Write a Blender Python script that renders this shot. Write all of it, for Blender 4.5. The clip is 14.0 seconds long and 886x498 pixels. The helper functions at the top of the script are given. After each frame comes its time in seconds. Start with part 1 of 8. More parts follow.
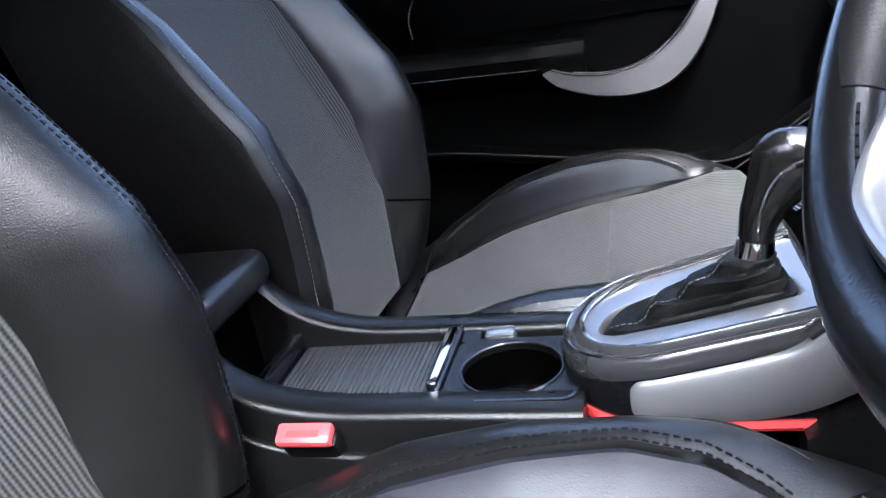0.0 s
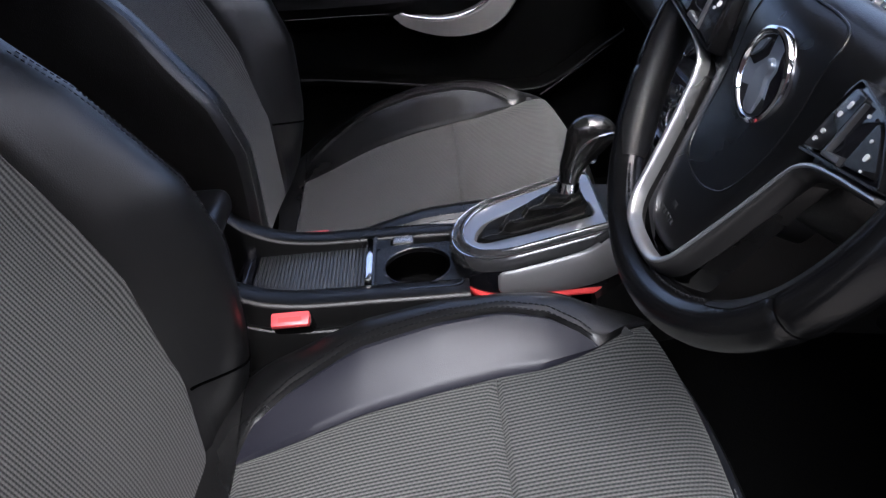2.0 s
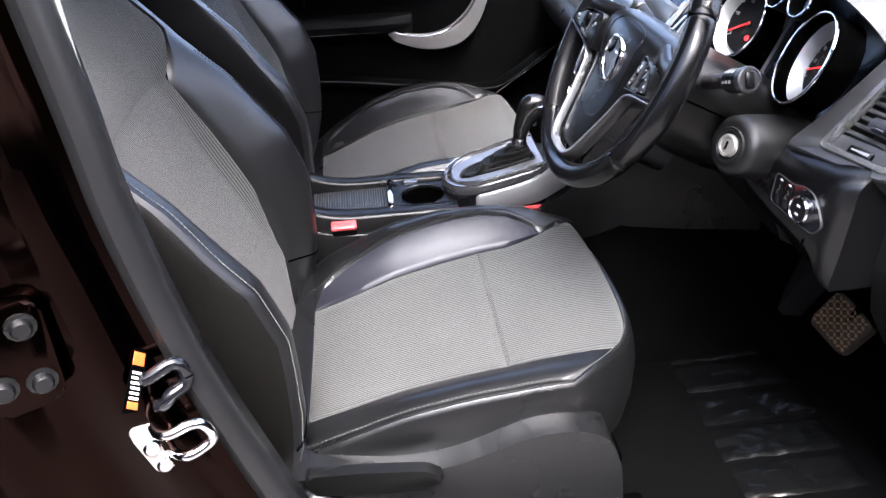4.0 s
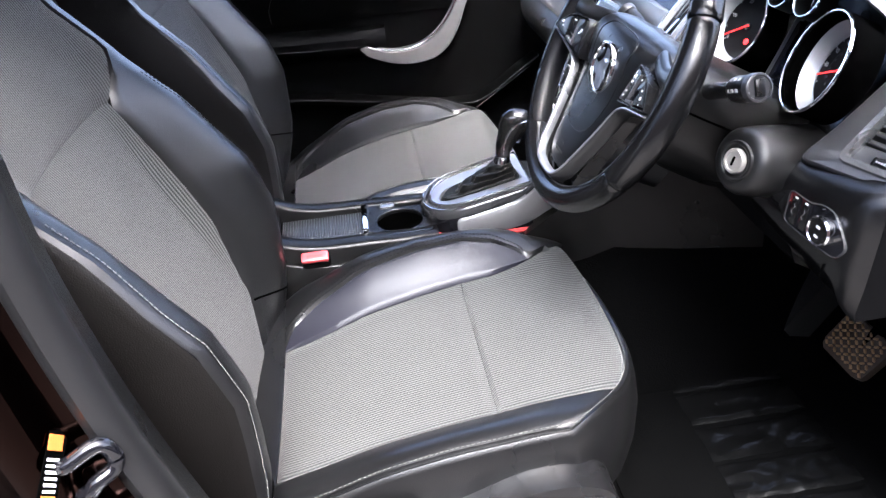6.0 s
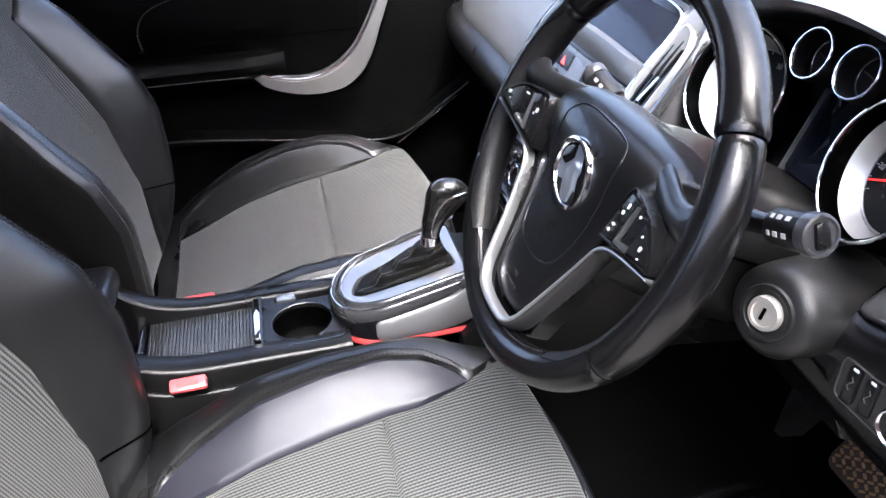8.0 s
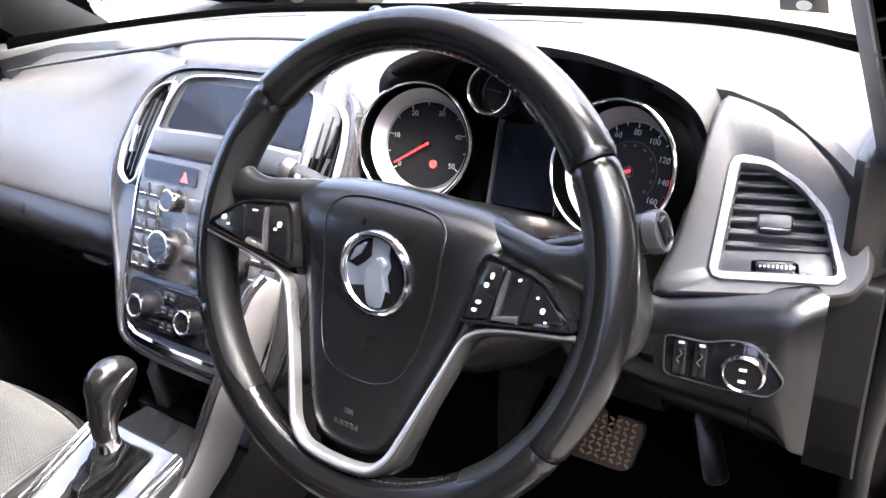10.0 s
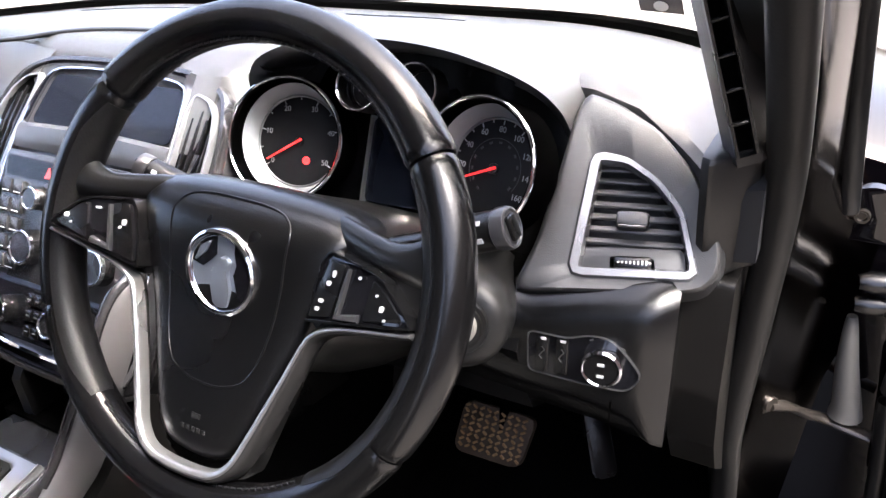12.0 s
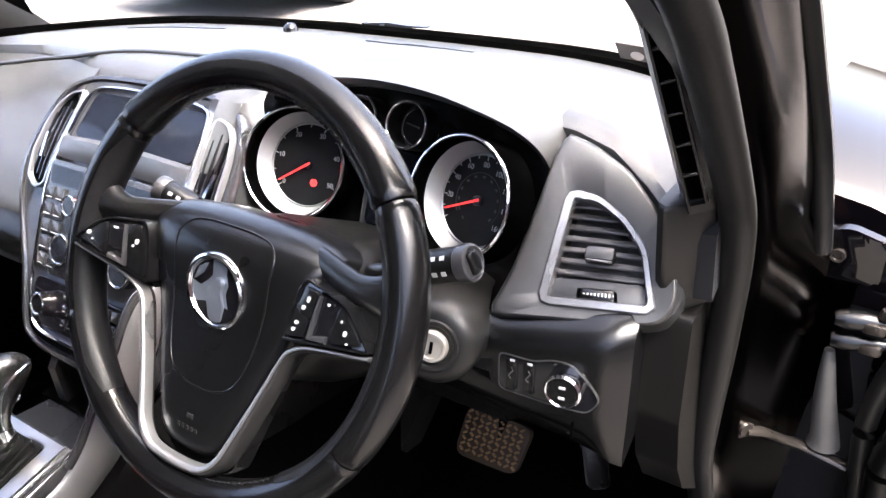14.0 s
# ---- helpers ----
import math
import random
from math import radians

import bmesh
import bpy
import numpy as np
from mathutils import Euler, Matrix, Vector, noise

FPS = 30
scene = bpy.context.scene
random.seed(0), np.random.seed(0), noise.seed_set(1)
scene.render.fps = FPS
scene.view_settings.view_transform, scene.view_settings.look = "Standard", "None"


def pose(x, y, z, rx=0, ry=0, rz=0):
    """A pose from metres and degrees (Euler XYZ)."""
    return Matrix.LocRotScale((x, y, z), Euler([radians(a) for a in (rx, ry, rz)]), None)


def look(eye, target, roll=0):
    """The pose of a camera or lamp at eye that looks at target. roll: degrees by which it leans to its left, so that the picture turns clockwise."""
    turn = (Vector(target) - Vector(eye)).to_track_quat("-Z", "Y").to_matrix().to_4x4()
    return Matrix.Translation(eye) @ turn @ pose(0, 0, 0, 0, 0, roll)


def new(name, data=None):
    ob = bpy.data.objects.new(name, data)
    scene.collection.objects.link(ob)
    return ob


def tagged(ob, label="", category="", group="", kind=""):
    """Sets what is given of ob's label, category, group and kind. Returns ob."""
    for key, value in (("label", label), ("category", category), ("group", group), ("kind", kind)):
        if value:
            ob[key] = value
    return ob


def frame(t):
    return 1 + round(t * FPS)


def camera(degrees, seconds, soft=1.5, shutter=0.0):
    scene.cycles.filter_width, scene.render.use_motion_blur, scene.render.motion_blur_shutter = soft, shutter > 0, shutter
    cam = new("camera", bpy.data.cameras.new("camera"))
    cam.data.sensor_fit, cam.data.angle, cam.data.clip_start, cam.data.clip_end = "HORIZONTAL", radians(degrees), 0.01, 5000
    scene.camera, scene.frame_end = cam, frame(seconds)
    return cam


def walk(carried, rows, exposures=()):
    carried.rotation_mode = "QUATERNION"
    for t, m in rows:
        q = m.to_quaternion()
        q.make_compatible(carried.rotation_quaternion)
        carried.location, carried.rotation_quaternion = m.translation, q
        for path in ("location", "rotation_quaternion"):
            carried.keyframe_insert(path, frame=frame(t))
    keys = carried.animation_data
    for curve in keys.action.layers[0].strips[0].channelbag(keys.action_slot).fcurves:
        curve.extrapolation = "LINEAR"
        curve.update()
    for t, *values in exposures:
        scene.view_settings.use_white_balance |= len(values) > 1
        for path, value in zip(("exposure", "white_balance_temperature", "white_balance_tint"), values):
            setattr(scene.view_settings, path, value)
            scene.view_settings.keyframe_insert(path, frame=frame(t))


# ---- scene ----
cam = camera(59.2, 14.0, soft=1.4)
PATH = [
    (0, (-0.126, -0.2, 0.878), (-0.644, 1.601, 0.178), -10.2),
    (0.5, (-0.144, -0.22, 0.925), (-0.45, 1.537, 0.02), -10.8),
    (1, (-0.152, -0.271, 0.984), (-0.323, 1.478, 0.029), -9.9),
    (1.5, (-0.126, -0.262, 0.974), (-0.281, 1.48, 0.004), -5.7),
    (2, (-0.199, -0.449, 1.084), (-0.216, 1.237, 0.008), -5.5),
    (2.5, (-0.28, -0.703, 1.168), (-0.152, 0.967, 0.076), -0.5),
    (3, (-0.3, -0.907, 1.209), (-0.151, 0.804, 0.185), 0.0),
    (3.2, (-0.3, -0.935, 1.216), (-0.151, 0.773, 0.186), -1.0),
    (5.5, (-0.274, -0.923, 1.218), (-0.175, 0.783, 0.178), -5.3),
    (6, (-0.274, -0.835, 1.185), (-0.12, 0.884, 0.175), -5.2),
    (6.5, (-0.25, -0.699, 1.142), (0.212, 0.975, 0.149), -2.1),
    (7, (-0.243, -0.62, 1.144), (0.297, 0.957, 0.039), -1.9),
    (7.5, (-0.208, -0.554, 1.191), (0.14, 1.096, 0.116), -4.1),
    (8, (-0.208, -0.519, 1.184), (0.115, 1.143, 0.118), -3.9),
    (8.5, (-0.261, -0.454, 1.162), (0.491, 1.054, 0.084), -7.3),
    (9, (-0.329, -0.394, 1.166), (0.818, 0.884, 0.141), -8.3),
    (9.2, (-0.338, -0.373, 1.164), (0.919, 0.824, 0.17), -7.4),
    (11.3, (-0.337, -0.294, 1.16), (1.128, 0.677, 0.206), -5.3),
    (11.5, (-0.329, -0.311, 1.156), (1.149, 0.639, 0.201), -4.8),
    (12, (-0.305, -0.358, 1.153), (1.196, 0.545, 0.187), -4.0),
    (12.5, (-0.295, -0.395, 1.16), (1.205, 0.498, 0.185), -3.5),
    (13, (-0.312, -0.396, 1.177), (1.178, 0.512, 0.199), -4.2),
    (13.5, (-0.319, -0.405, 1.19), (1.146, 0.548, 0.217), -4.3),
    (14, (-0.306, -0.429, 1.199), (1.122, 0.583, 0.232), -3.7),
]
walk(cam, [(t, look(eye, target, roll)) for t, eye, target, roll in PATH],
     [(0, 3.52, 5450, 5), (0.6, 3.3, 5550, 6), (1.3, 2.78, 5650, 8), (2.0, 2.34, 5800, 10), (2.5, 2.46, 5850, 10), (3.0, 3.45, 5950, 10), (3.2, 3.5, 5950, 10), (5.5, 3.7, 5850, 10), (7.0, 3.85, 5900, 9), (7.6, 3.84, 5950, 9), (8.0, 3.75, 6000, 9), (8.4, 3.95, 6100, 9), (9.0, 4.66, 6250, 9), (9.2, 4.66, 6250, 9), (11.3, 3.68, 6500, 10), (14, 3.74, 6500, 10)])

# ---- daylight ----
world = bpy.data.worlds.new("daylight")
scene.world = world
world.use_nodes = True
wn = world.node_tree.nodes
sky = wn.new("ShaderNodeTexSky")
sky.sky_type = "NISHITA"
sky.sun_disc = False
sky.sun_elevation = radians(62)
sky.sun_rotation = radians(160)
sky.air_density, sky.dust_density, sky.ozone_density = 0.5, 6.0, 0.2
wn["Background"].inputs["Strength"].default_value = 0.16
world.node_tree.links.new(sky.outputs[0], wn["Background"].inputs[0])
sun = new("sun", bpy.data.lights.new("sun", "SUN"))
sun.data.energy, sun.data.angle, sun.data.color = 1.35, radians(26), (1.0, 0.97, 0.95)
sun.matrix_world = look((-0.6, -3.6, 6.0), (0, 0, 0.5))

# ---- materials ----
def material(name, color, rough=0.5, metal=0.0, bump=0.0, scale=200.0, vary=0.12, detail=3.0, spec=0.5, coat=0.0,
             wear=6.0, rough_vary=0.08, cells=False):
    """A surface with grain (bump at the given scale) and a slower variation of colour and gloss."""
    m = bpy.data.materials.new(name)
    m.use_nodes = True
    nt = m.node_tree
    b = nt.nodes["Principled BSDF"]
    tc = nt.nodes.new("ShaderNodeTexCoord")
    slow = nt.nodes.new("ShaderNodeTexNoise")
    slow.inputs["Scale"].default_value, slow.inputs["Detail"].default_value = wear, 5.0
    nt.links.new(tc.outputs["Object"], slow.inputs["Vector"])
    mix = nt.nodes.new("ShaderNodeMix")
    mix.data_type = "RGBA"
    mix.inputs[6].default_value = (*[c * (1 - vary) for c in color], 1)
    mix.inputs[7].default_value = (*[min(1, c * (1 + vary)) for c in color], 1)
    nt.links.new(slow.outputs["Fac"], mix.inputs[0])
    nt.links.new(mix.outputs[2], b.inputs["Base Color"])
    ramp = nt.nodes.new("ShaderNodeMapRange")
    ramp.inputs["To Min"].default_value = max(0.02, rough - rough_vary)
    ramp.inputs["To Max"].default_value = min(1, rough + rough_vary)
    nt.links.new(slow.outputs["Fac"], ramp.inputs["Value"])
    nt.links.new(ramp.outputs[0], b.inputs["Roughness"])
    b.inputs["Metallic"].default_value = metal
    b.inputs["Specular IOR Level"].default_value = spec
    b.inputs["Coat Weight"].default_value = coat
    b.inputs["Coat Roughness"].default_value = 0.05
    if bump:
        if cells:
            fine = nt.nodes.new("ShaderNodeTexVoronoi")
            fine.feature = "DISTANCE_TO_EDGE"
            fine.inputs["Scale"].default_value = scale
            out = fine.outputs["Distance"]
        else:
            fine = nt.nodes.new("ShaderNodeTexNoise")
            fine.inputs["Scale"].default_value, fine.inputs["Detail"].default_value = scale, detail
            out = fine.outputs["Fac"]
        nt.links.new(tc.outputs["Object"], fine.inputs["Vector"])
        bm_ = nt.nodes.new("ShaderNodeBump")
        bm_.inputs["Strength"].default_value, bm_.inputs["Distance"].default_value = bump, 0.001
        nt.links.new(out, bm_.inputs["Height"])
        nt.links.new(bm_.outputs[0], b.inputs["Normal"])
    return m


def ribbed_fabric(name, dark, light, pitch=0.0052, cell=0.0045):
    """Woven upholstery with ribs that run along the seat, spaced across it, each broken into short cells."""
    m = material(name, light, 0.95, vary=0.12, spec=0.06, wear=9)
    nt = m.node_tree
    b = nt.nodes["Principled BSDF"]
    tc = nt.nodes.new("ShaderNodeTexCoord")
    sep = nt.nodes.new("ShaderNodeSeparateXYZ")
    nt.links.new(tc.outputs["Object"], sep.inputs[0])

    def math_node(op, a, c=None):
        n = nt.nodes.new("ShaderNodeMath")
        n.operation = op
        for k, v in ((0, a), (1, c)):
            if v is None:
                continue
            if isinstance(v, (int, float)):
                n.inputs[k].default_value = v
            else:
                nt.links.new(v, n.inputs[k])
        return n.outputs[0]

    rib = math_node("SINE", math_node("MULTIPLY", sep.outputs["Y"], 2 * math.pi / pitch))
    along = math_node("SUBTRACT", sep.outputs["X"], sep.outputs["Z"])
    half = math_node("MULTIPLY", math_node("FLOOR", math_node("MULTIPLY", sep.outputs["Y"], 1 / pitch)), math.pi)
    weave = math_node("SINE", math_node("ADD", math_node("MULTIPLY", along, 2 * math.pi / cell), half))
    height = math_node("ADD", math_node("MULTIPLY", rib, 0.78), math_node("MULTIPLY", weave, 0.22))
    fac = nt.nodes.new("ShaderNodeMapRange")
    fac.inputs["From Min"].default_value, fac.inputs["From Max"].default_value = -0.7, 0.8
    nt.links.new(height, fac.inputs["Value"])
    mix = nt.nodes.new("ShaderNodeMix")
    mix.data_type = "RGBA"
    mix.inputs[6].default_value = (*dark, 1)
    nt.links.new(b.inputs["Base Color"].links[0].from_socket, mix.inputs[7])
    nt.links.new(fac.outputs[0], mix.inputs[0])
    nt.links.new(mix.outputs[2], b.inputs["Base Color"])
    bm_ = nt.nodes.new("ShaderNodeBump")
    bm_.inputs["Strength"].default_value, bm_.inputs["Distance"].default_value = 0.3, 0.001
    nt.links.new(height, bm_.inputs["Height"])
    nt.links.new(bm_.outputs[0], b.inputs["Normal"])
    b.inputs["Sheen Weight"].default_value = 0.08
    return m


def glass_material(name, tint=(1, 1, 1)):
    m = bpy.data.materials.new(name)
    m.use_nodes = True
    b = m.node_tree.nodes["Principled BSDF"]
    b.inputs["Base Color"].default_value = (*tint, 1)
    b.inputs["Roughness"].default_value = 0.0
    b.inputs["Transmission Weight"].default_value = 1.0
    b.inputs["IOR"].default_value = 1.02
    return m


def glow(name, color, strength):
    m = bpy.data.materials.new(name)
    m.use_nodes = True
    b = m.node_tree.nodes["Principled BSDF"]
    b.inputs["Base Color"].default_value = (*color, 1)
    b.inputs["Emission Color"].default_value = (*color, 1)
    b.inputs["Emission Strength"].default_value = strength
    return m


LEATHER = material("black_leather", (0.0034, 0.0034, 0.0036), 0.30, spec=0.42, bump=0.16, scale=330, cells=True, vary=0.2, rough_vary=0.1)


def crease(m, strength, scale):
    """Soft folds and pulls in stretched leather, under its grain."""
    nt = m.node_tree
    folds = nt.nodes.new("ShaderNodeTexNoise")
    folds.inputs["Scale"].default_value, folds.inputs["Detail"].default_value = scale, 2.0
    folds.inputs["Distortion"].default_value = 0.3
    nt.links.new(nt.nodes["Texture Coordinate"].outputs["Object"], folds.inputs["Vector"])
    soft = nt.nodes.new("ShaderNodeBump")
    soft.inputs["Strength"].default_value, soft.inputs["Distance"].default_value = strength, 0.006
    nt.links.new(folds.outputs["Fac"], soft.inputs["Height"])
    nt.links.new(soft.outputs[0], nt.nodes["Bump"].inputs["Normal"])


crease(LEATHER, 0.13, 15)
GRAINED = material("grained_leather", (0.0034, 0.0034, 0.0036), 0.31, spec=0.46, bump=0.24, scale=520, cells=True, vary=0.2, rough_vary=0.1)
crease(GRAINED, 0.13, 15)
# seat side skin, with the cabin's shade put into its colour and gloss
SIDE_SHADE = material("shaded_seat_side", (0.0028, 0.0025, 0.0023), 0.45, spec=0.10, bump=0.3, scale=420, cells=True, vary=0.2)
RIM_LEATHER = material("wheel_leather", (0.0020, 0.0020, 0.0022), 0.22, spec=0.40, bump=0.08, scale=500, cells=True, vary=0.2)
PERFORATED = material("perforated_leather", (0.0040, 0.0040, 0.0044), 0.42, spec=0.16, bump=0.2, scale=520, cells=True, vary=0.15)
pv, pl = PERFORATED.node_tree.nodes, PERFORATED.node_tree.links
holes = pv.new("ShaderNodeTexVoronoi")
holes.inputs["Scale"].default_value, holes.inputs["Randomness"].default_value = 620, 0.3
pl.new(pv["Texture Coordinate"].outputs["Object"], holes.inputs["Vector"])
hole = pv.new("ShaderNodeMapRange")
hole.inputs["From Min"].default_value, hole.inputs["From Max"].default_value = 0.26, 0.42
pl.new(holes.outputs["Distance"], hole.inputs["Value"])
pl.new(hole.outputs[0], pv["Bump"].inputs["Height"])
pv["Bump"].inputs["Distance"].default_value, pv["Bump"].inputs["Strength"].default_value = 0.001, 0.10
punched = pv.new("ShaderNodeMix")
punched.data_type = "RGBA"
punched.inputs[6].default_value = (0.0008, 0.0008, 0.0008, 1)
pl.new(pv["Principled BSDF"].inputs["Base Color"].links[0].from_socket, punched.inputs[7])
pl.new(hole.outputs[0], punched.inputs[0])
pl.new(punched.outputs[2], pv["Principled BSDF"].inputs["Base Color"])
BEZEL_SATIN = material("satin_bezel", (0.07, 0.07, 0.073), 0.36, metal=0.75, bump=0.03, scale=900, vary=0.08)
# satin metal darkened for the shaded side of the wheel's V trim
FLANK_SHADE = material("shaded_satin_flank", (0.042, 0.041, 0.041), 0.30, metal=0.75, bump=0.03, scale=900, vary=0.08)
BLACK_THREAD = material("black_thread", (0.006, 0.006, 0.007), 0.8, vary=0.1, spec=0.1)
PEDAL_BASE = material("brown_black_rubber", (0.040, 0.026, 0.015), 0.7, bump=0.5, scale=250, vary=0.5, wear=40)
WORN_SPOKE = material("worn_spoke_plastic", (0.0024, 0.0024, 0.0026), 0.32, spec=0.42, bump=0.06, scale=700, vary=0.2)
# black leather with the blue sky sheen of the inner bolster in its colour
SKYLIT_LEATHER = material("skylit_bolster_leather", (0.0078, 0.0079, 0.0125), 0.42, spec=0.27, bump=0.14, scale=520, cells=True, vary=0.2, rough_vary=0.08)
crease(SKYLIT_LEATHER, 0.07, 14)
STALK_GREY = material("worn_grey_plastic", (0.022, 0.022, 0.024), 0.30, bump=0.1, scale=600, vary=0.15)
TRAY = material("satin_tray_plastic", (0.020, 0.0205, 0.021), 0.33, bump=0.15, scale=700, vary=0.2)
LOCK_GREY = material("grained_lock_housing", (0.0055, 0.0055, 0.0055), 0.38, spec=0.36, bump=0.3, scale=900, vary=0.15)
PILLAR_PAINT = material("dark_pillar_paint", (0.0125, 0.0068, 0.0056), 0.12, metal=1.0, vary=0.25, rough_vary=0.05)
HINGE_PAINT = material("brown_black_paint", (0.0130, 0.0066, 0.0048), 0.16, metal=1.0, vary=0.35, wear=9, rough_vary=0.06)
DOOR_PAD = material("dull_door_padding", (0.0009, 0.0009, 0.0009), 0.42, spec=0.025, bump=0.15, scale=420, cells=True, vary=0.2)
FABRIC = ribbed_fabric("ribbed_fabric", (0.015, 0.015, 0.015), (0.070, 0.071, 0.068), 0.0043, 0.0040)
THREAD = material("pale_thread", (0.075, 0.075, 0.07), 0.8, vary=0.1)
DARK_THREAD = material("grey_thread", (0.03, 0.03, 0.03), 0.8, vary=0.1)
PLASTIC = material("grained_black_plastic", (0.0025, 0.0025, 0.0025), 0.29, spec=0.28, bump=0.3, scale=900, vary=0.15)
DASH = material("soft_dash_skin", (0.026, 0.026, 0.027), 0.34, bump=0.3, scale=1100, vary=0.1)
SMOOTH = material("smooth_black_plastic", (0.0028, 0.0028, 0.003), 0.26, spec=0.46, bump=0.05, scale=600, vary=0.1)
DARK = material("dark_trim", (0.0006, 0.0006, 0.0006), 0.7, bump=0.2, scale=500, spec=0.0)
GLOSS = material("piano_black", (0.004, 0.004, 0.005), 0.08, vary=0.1, rough_vary=0.03)
SILVER = material("satin_silver", (0.26, 0.26, 0.265), 0.30, metal=0.85, bump=0.03, scale=900, vary=0.06)
VENT_SILVER = material("satin_vent_frame", (0.30, 0.30, 0.305), 0.26, metal=0.9, bump=0.03, scale=900, vary=0.08)
GREY_TRIM = material("satin_grey_trim", (0.17, 0.17, 0.175), 0.42, metal=0.6, bump=0.05, scale=900, vary=0.06)
PLATE_SATIN = material("satin_gear_plate", (0.25, 0.25, 0.258), 0.32, metal=0.9, vary=0.05)
BEZEL_DARK = material("dark_polished_bezel", (0.045, 0.045, 0.048), 0.16, metal=0.6, vary=0.08)
CHROME = material("chrome", (0.85, 0.85, 0.87), 0.1, metal=1.0, vary=0.04, rough_vary=0.04)
STEEL = material("zinc_steel", (0.42, 0.40, 0.37), 0.38, metal=0.7, bump=0.1, scale=200, vary=0.15)
RUBBER = material("black_rubber", (0.0060, 0.0060, 0.0063), 0.34, spec=0.36, bump=0.1, scale=300, vary=0.15)
FOOT_RUBBER = material("scuffed_foot_rubber", (0.014, 0.0135, 0.012), 0.5, bump=0.4, scale=160, vary=0.5, wear=30)
SEAL_GREY = material("grey_seal_rubber", (0.006, 0.0058, 0.0056), 0.42, spec=0.30, bump=0.1, scale=300, vary=0.15)
BOOT_GREY = material("grey_boot_rubber", (0.055, 0.053, 0.05), 0.6, bump=0.3, scale=120, vary=0.35, wear=30)
OILED_STEEL = material("oiled_steel", (0.055, 0.048, 0.042), 0.30, metal=0.7, bump=0.4, scale=150, vary=0.4, wear=40)
PERMIT = material("dark_permit", (0.06, 0.05, 0.05), 0.5, vary=0.1)
BADGE_STEEL = material("polished_relief", (0.28, 0.31, 0.36), 0.36, metal=0.8, vary=0.12, wear=60, rough_vary=0.05)
DARK_CHROME = material("dark_chrome", (0.10, 0.10, 0.105), 0.2, metal=0.9, vary=0.06, rough_vary=0.04)
GAITER = material("gaiter_leather", (0.003, 0.003, 0.003), 0.42, spec=0.07, bump=0.4, scale=300, cells=True, vary=0.25)
LEVER = material("lever_leather", (0.004, 0.004, 0.004), 0.2, vary=0.2, rough_vary=0.05)
PAD = material("airbag_skin", (0.0019, 0.0019, 0.0021), 0.28, spec=0.35, bump=0.12, scale=900, vary=0.15)
BUCKLE_RED = material("pale_red_plastic", (0.55, 0.065, 0.07), 0.35, vary=0.06)
EMBOSS = material("faint_emboss", (0.0055, 0.0055, 0.0055), 0.5, vary=0.1)
SEAT_TRIM = material("seat_trim_plastic", (0.0050, 0.0050, 0.0053), 0.28, spec=0.7, bump=0.3, scale=700, vary=0.15)
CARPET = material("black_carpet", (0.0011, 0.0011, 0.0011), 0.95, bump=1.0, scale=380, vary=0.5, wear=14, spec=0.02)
MAT_VINYL = material("heel_pad_vinyl", (0.0022, 0.0022, 0.0022), 0.25, spec=0.24, bump=0.5, scale=60, vary=0.3, detail=5)
PAINT = material("black_car_paint", (0.0022, 0.0018, 0.0024), 0.05, spec=0.42, vary=0.2, rough_vary=0.04)
RED = material("red_plastic", (0.45, 0.035, 0.035), 0.4, vary=0.08)
WHITE_MARK = material("white_print", (0.34, 0.34, 0.34), 0.6, vary=0.03)
DIAL_BLACK = material("dial_black", (0.0035, 0.0035, 0.004), 0.55, spec=0.15, bump=0.1, scale=600)
DIAL_SILVER = material("dial_silver", (0.22, 0.22, 0.225), 0.4, metal=0.4, vary=0.05)
PEDAL_RUBBER = material("worn_pedal_rubber", (0.24, 0.15, 0.072), 0.8, bump=0.6, scale=250, vary=0.5, wear=40)
HEADLINER = material("grey_headliner", (0.25, 0.25, 0.24), 0.95, bump=0.4, scale=900)
PAVING = material("pale_paving", (0.115, 0.106, 0.098), 0.9, bump=0.5, scale=40, vary=0.2, wear=3)
GLASS = glass_material("clear_glass")
DISPLAY = material("display_glass", (0.004, 0.005, 0.008), 0.1, spec=0.16, vary=0.1, rough_vary=0.03)
NEEDLE = glow("lit_needle", (0.8, 0.02, 0.02), 0.10)
WARNING = glow("lit_warning_lamp", (1.0, 0.02, 0.02), 0.22)
ORANGE = material("orange_print", (0.42, 0.095, 0.012), 0.6, vary=0.05)
PAPER = material("white_sticker", (0.7, 0.7, 0.7), 0.6, vary=0.05)
LEAF = material("green_leaf", (0.07, 0.12, 0.03), 0.6, vary=0.5, wear=15)
BRICK = material("brown_brick", (0.075, 0.037, 0.024), 0.85, bump=0.5, scale=60, vary=0.35, wear=30)
BROWN = material("brown_pillar_paint", (0.045, 0.02, 0.012), 0.22, vary=0.2, coat=1.0)


# ---- mesh tools ----
def thing(name, label, category, at=(0, 0, 0), group="", kind=""):
    ob = new(name)
    ob.empty_display_size = 0.05
    ob.matrix_world = Matrix.Translation(at)
    return tagged(ob, label, category, group, kind)


def mesh_of(name, bm, mat, smooth=True):
    bmesh.ops.recalc_face_normals(bm, faces=bm.faces)
    me = bpy.data.meshes.new(name)
    bm.to_mesh(me)
    bm.free()
    me.materials.append(mat)
    if smooth:
        me.shade_smooth()
        me.set_sharp_from_angle(angle=radians(38))
    return me


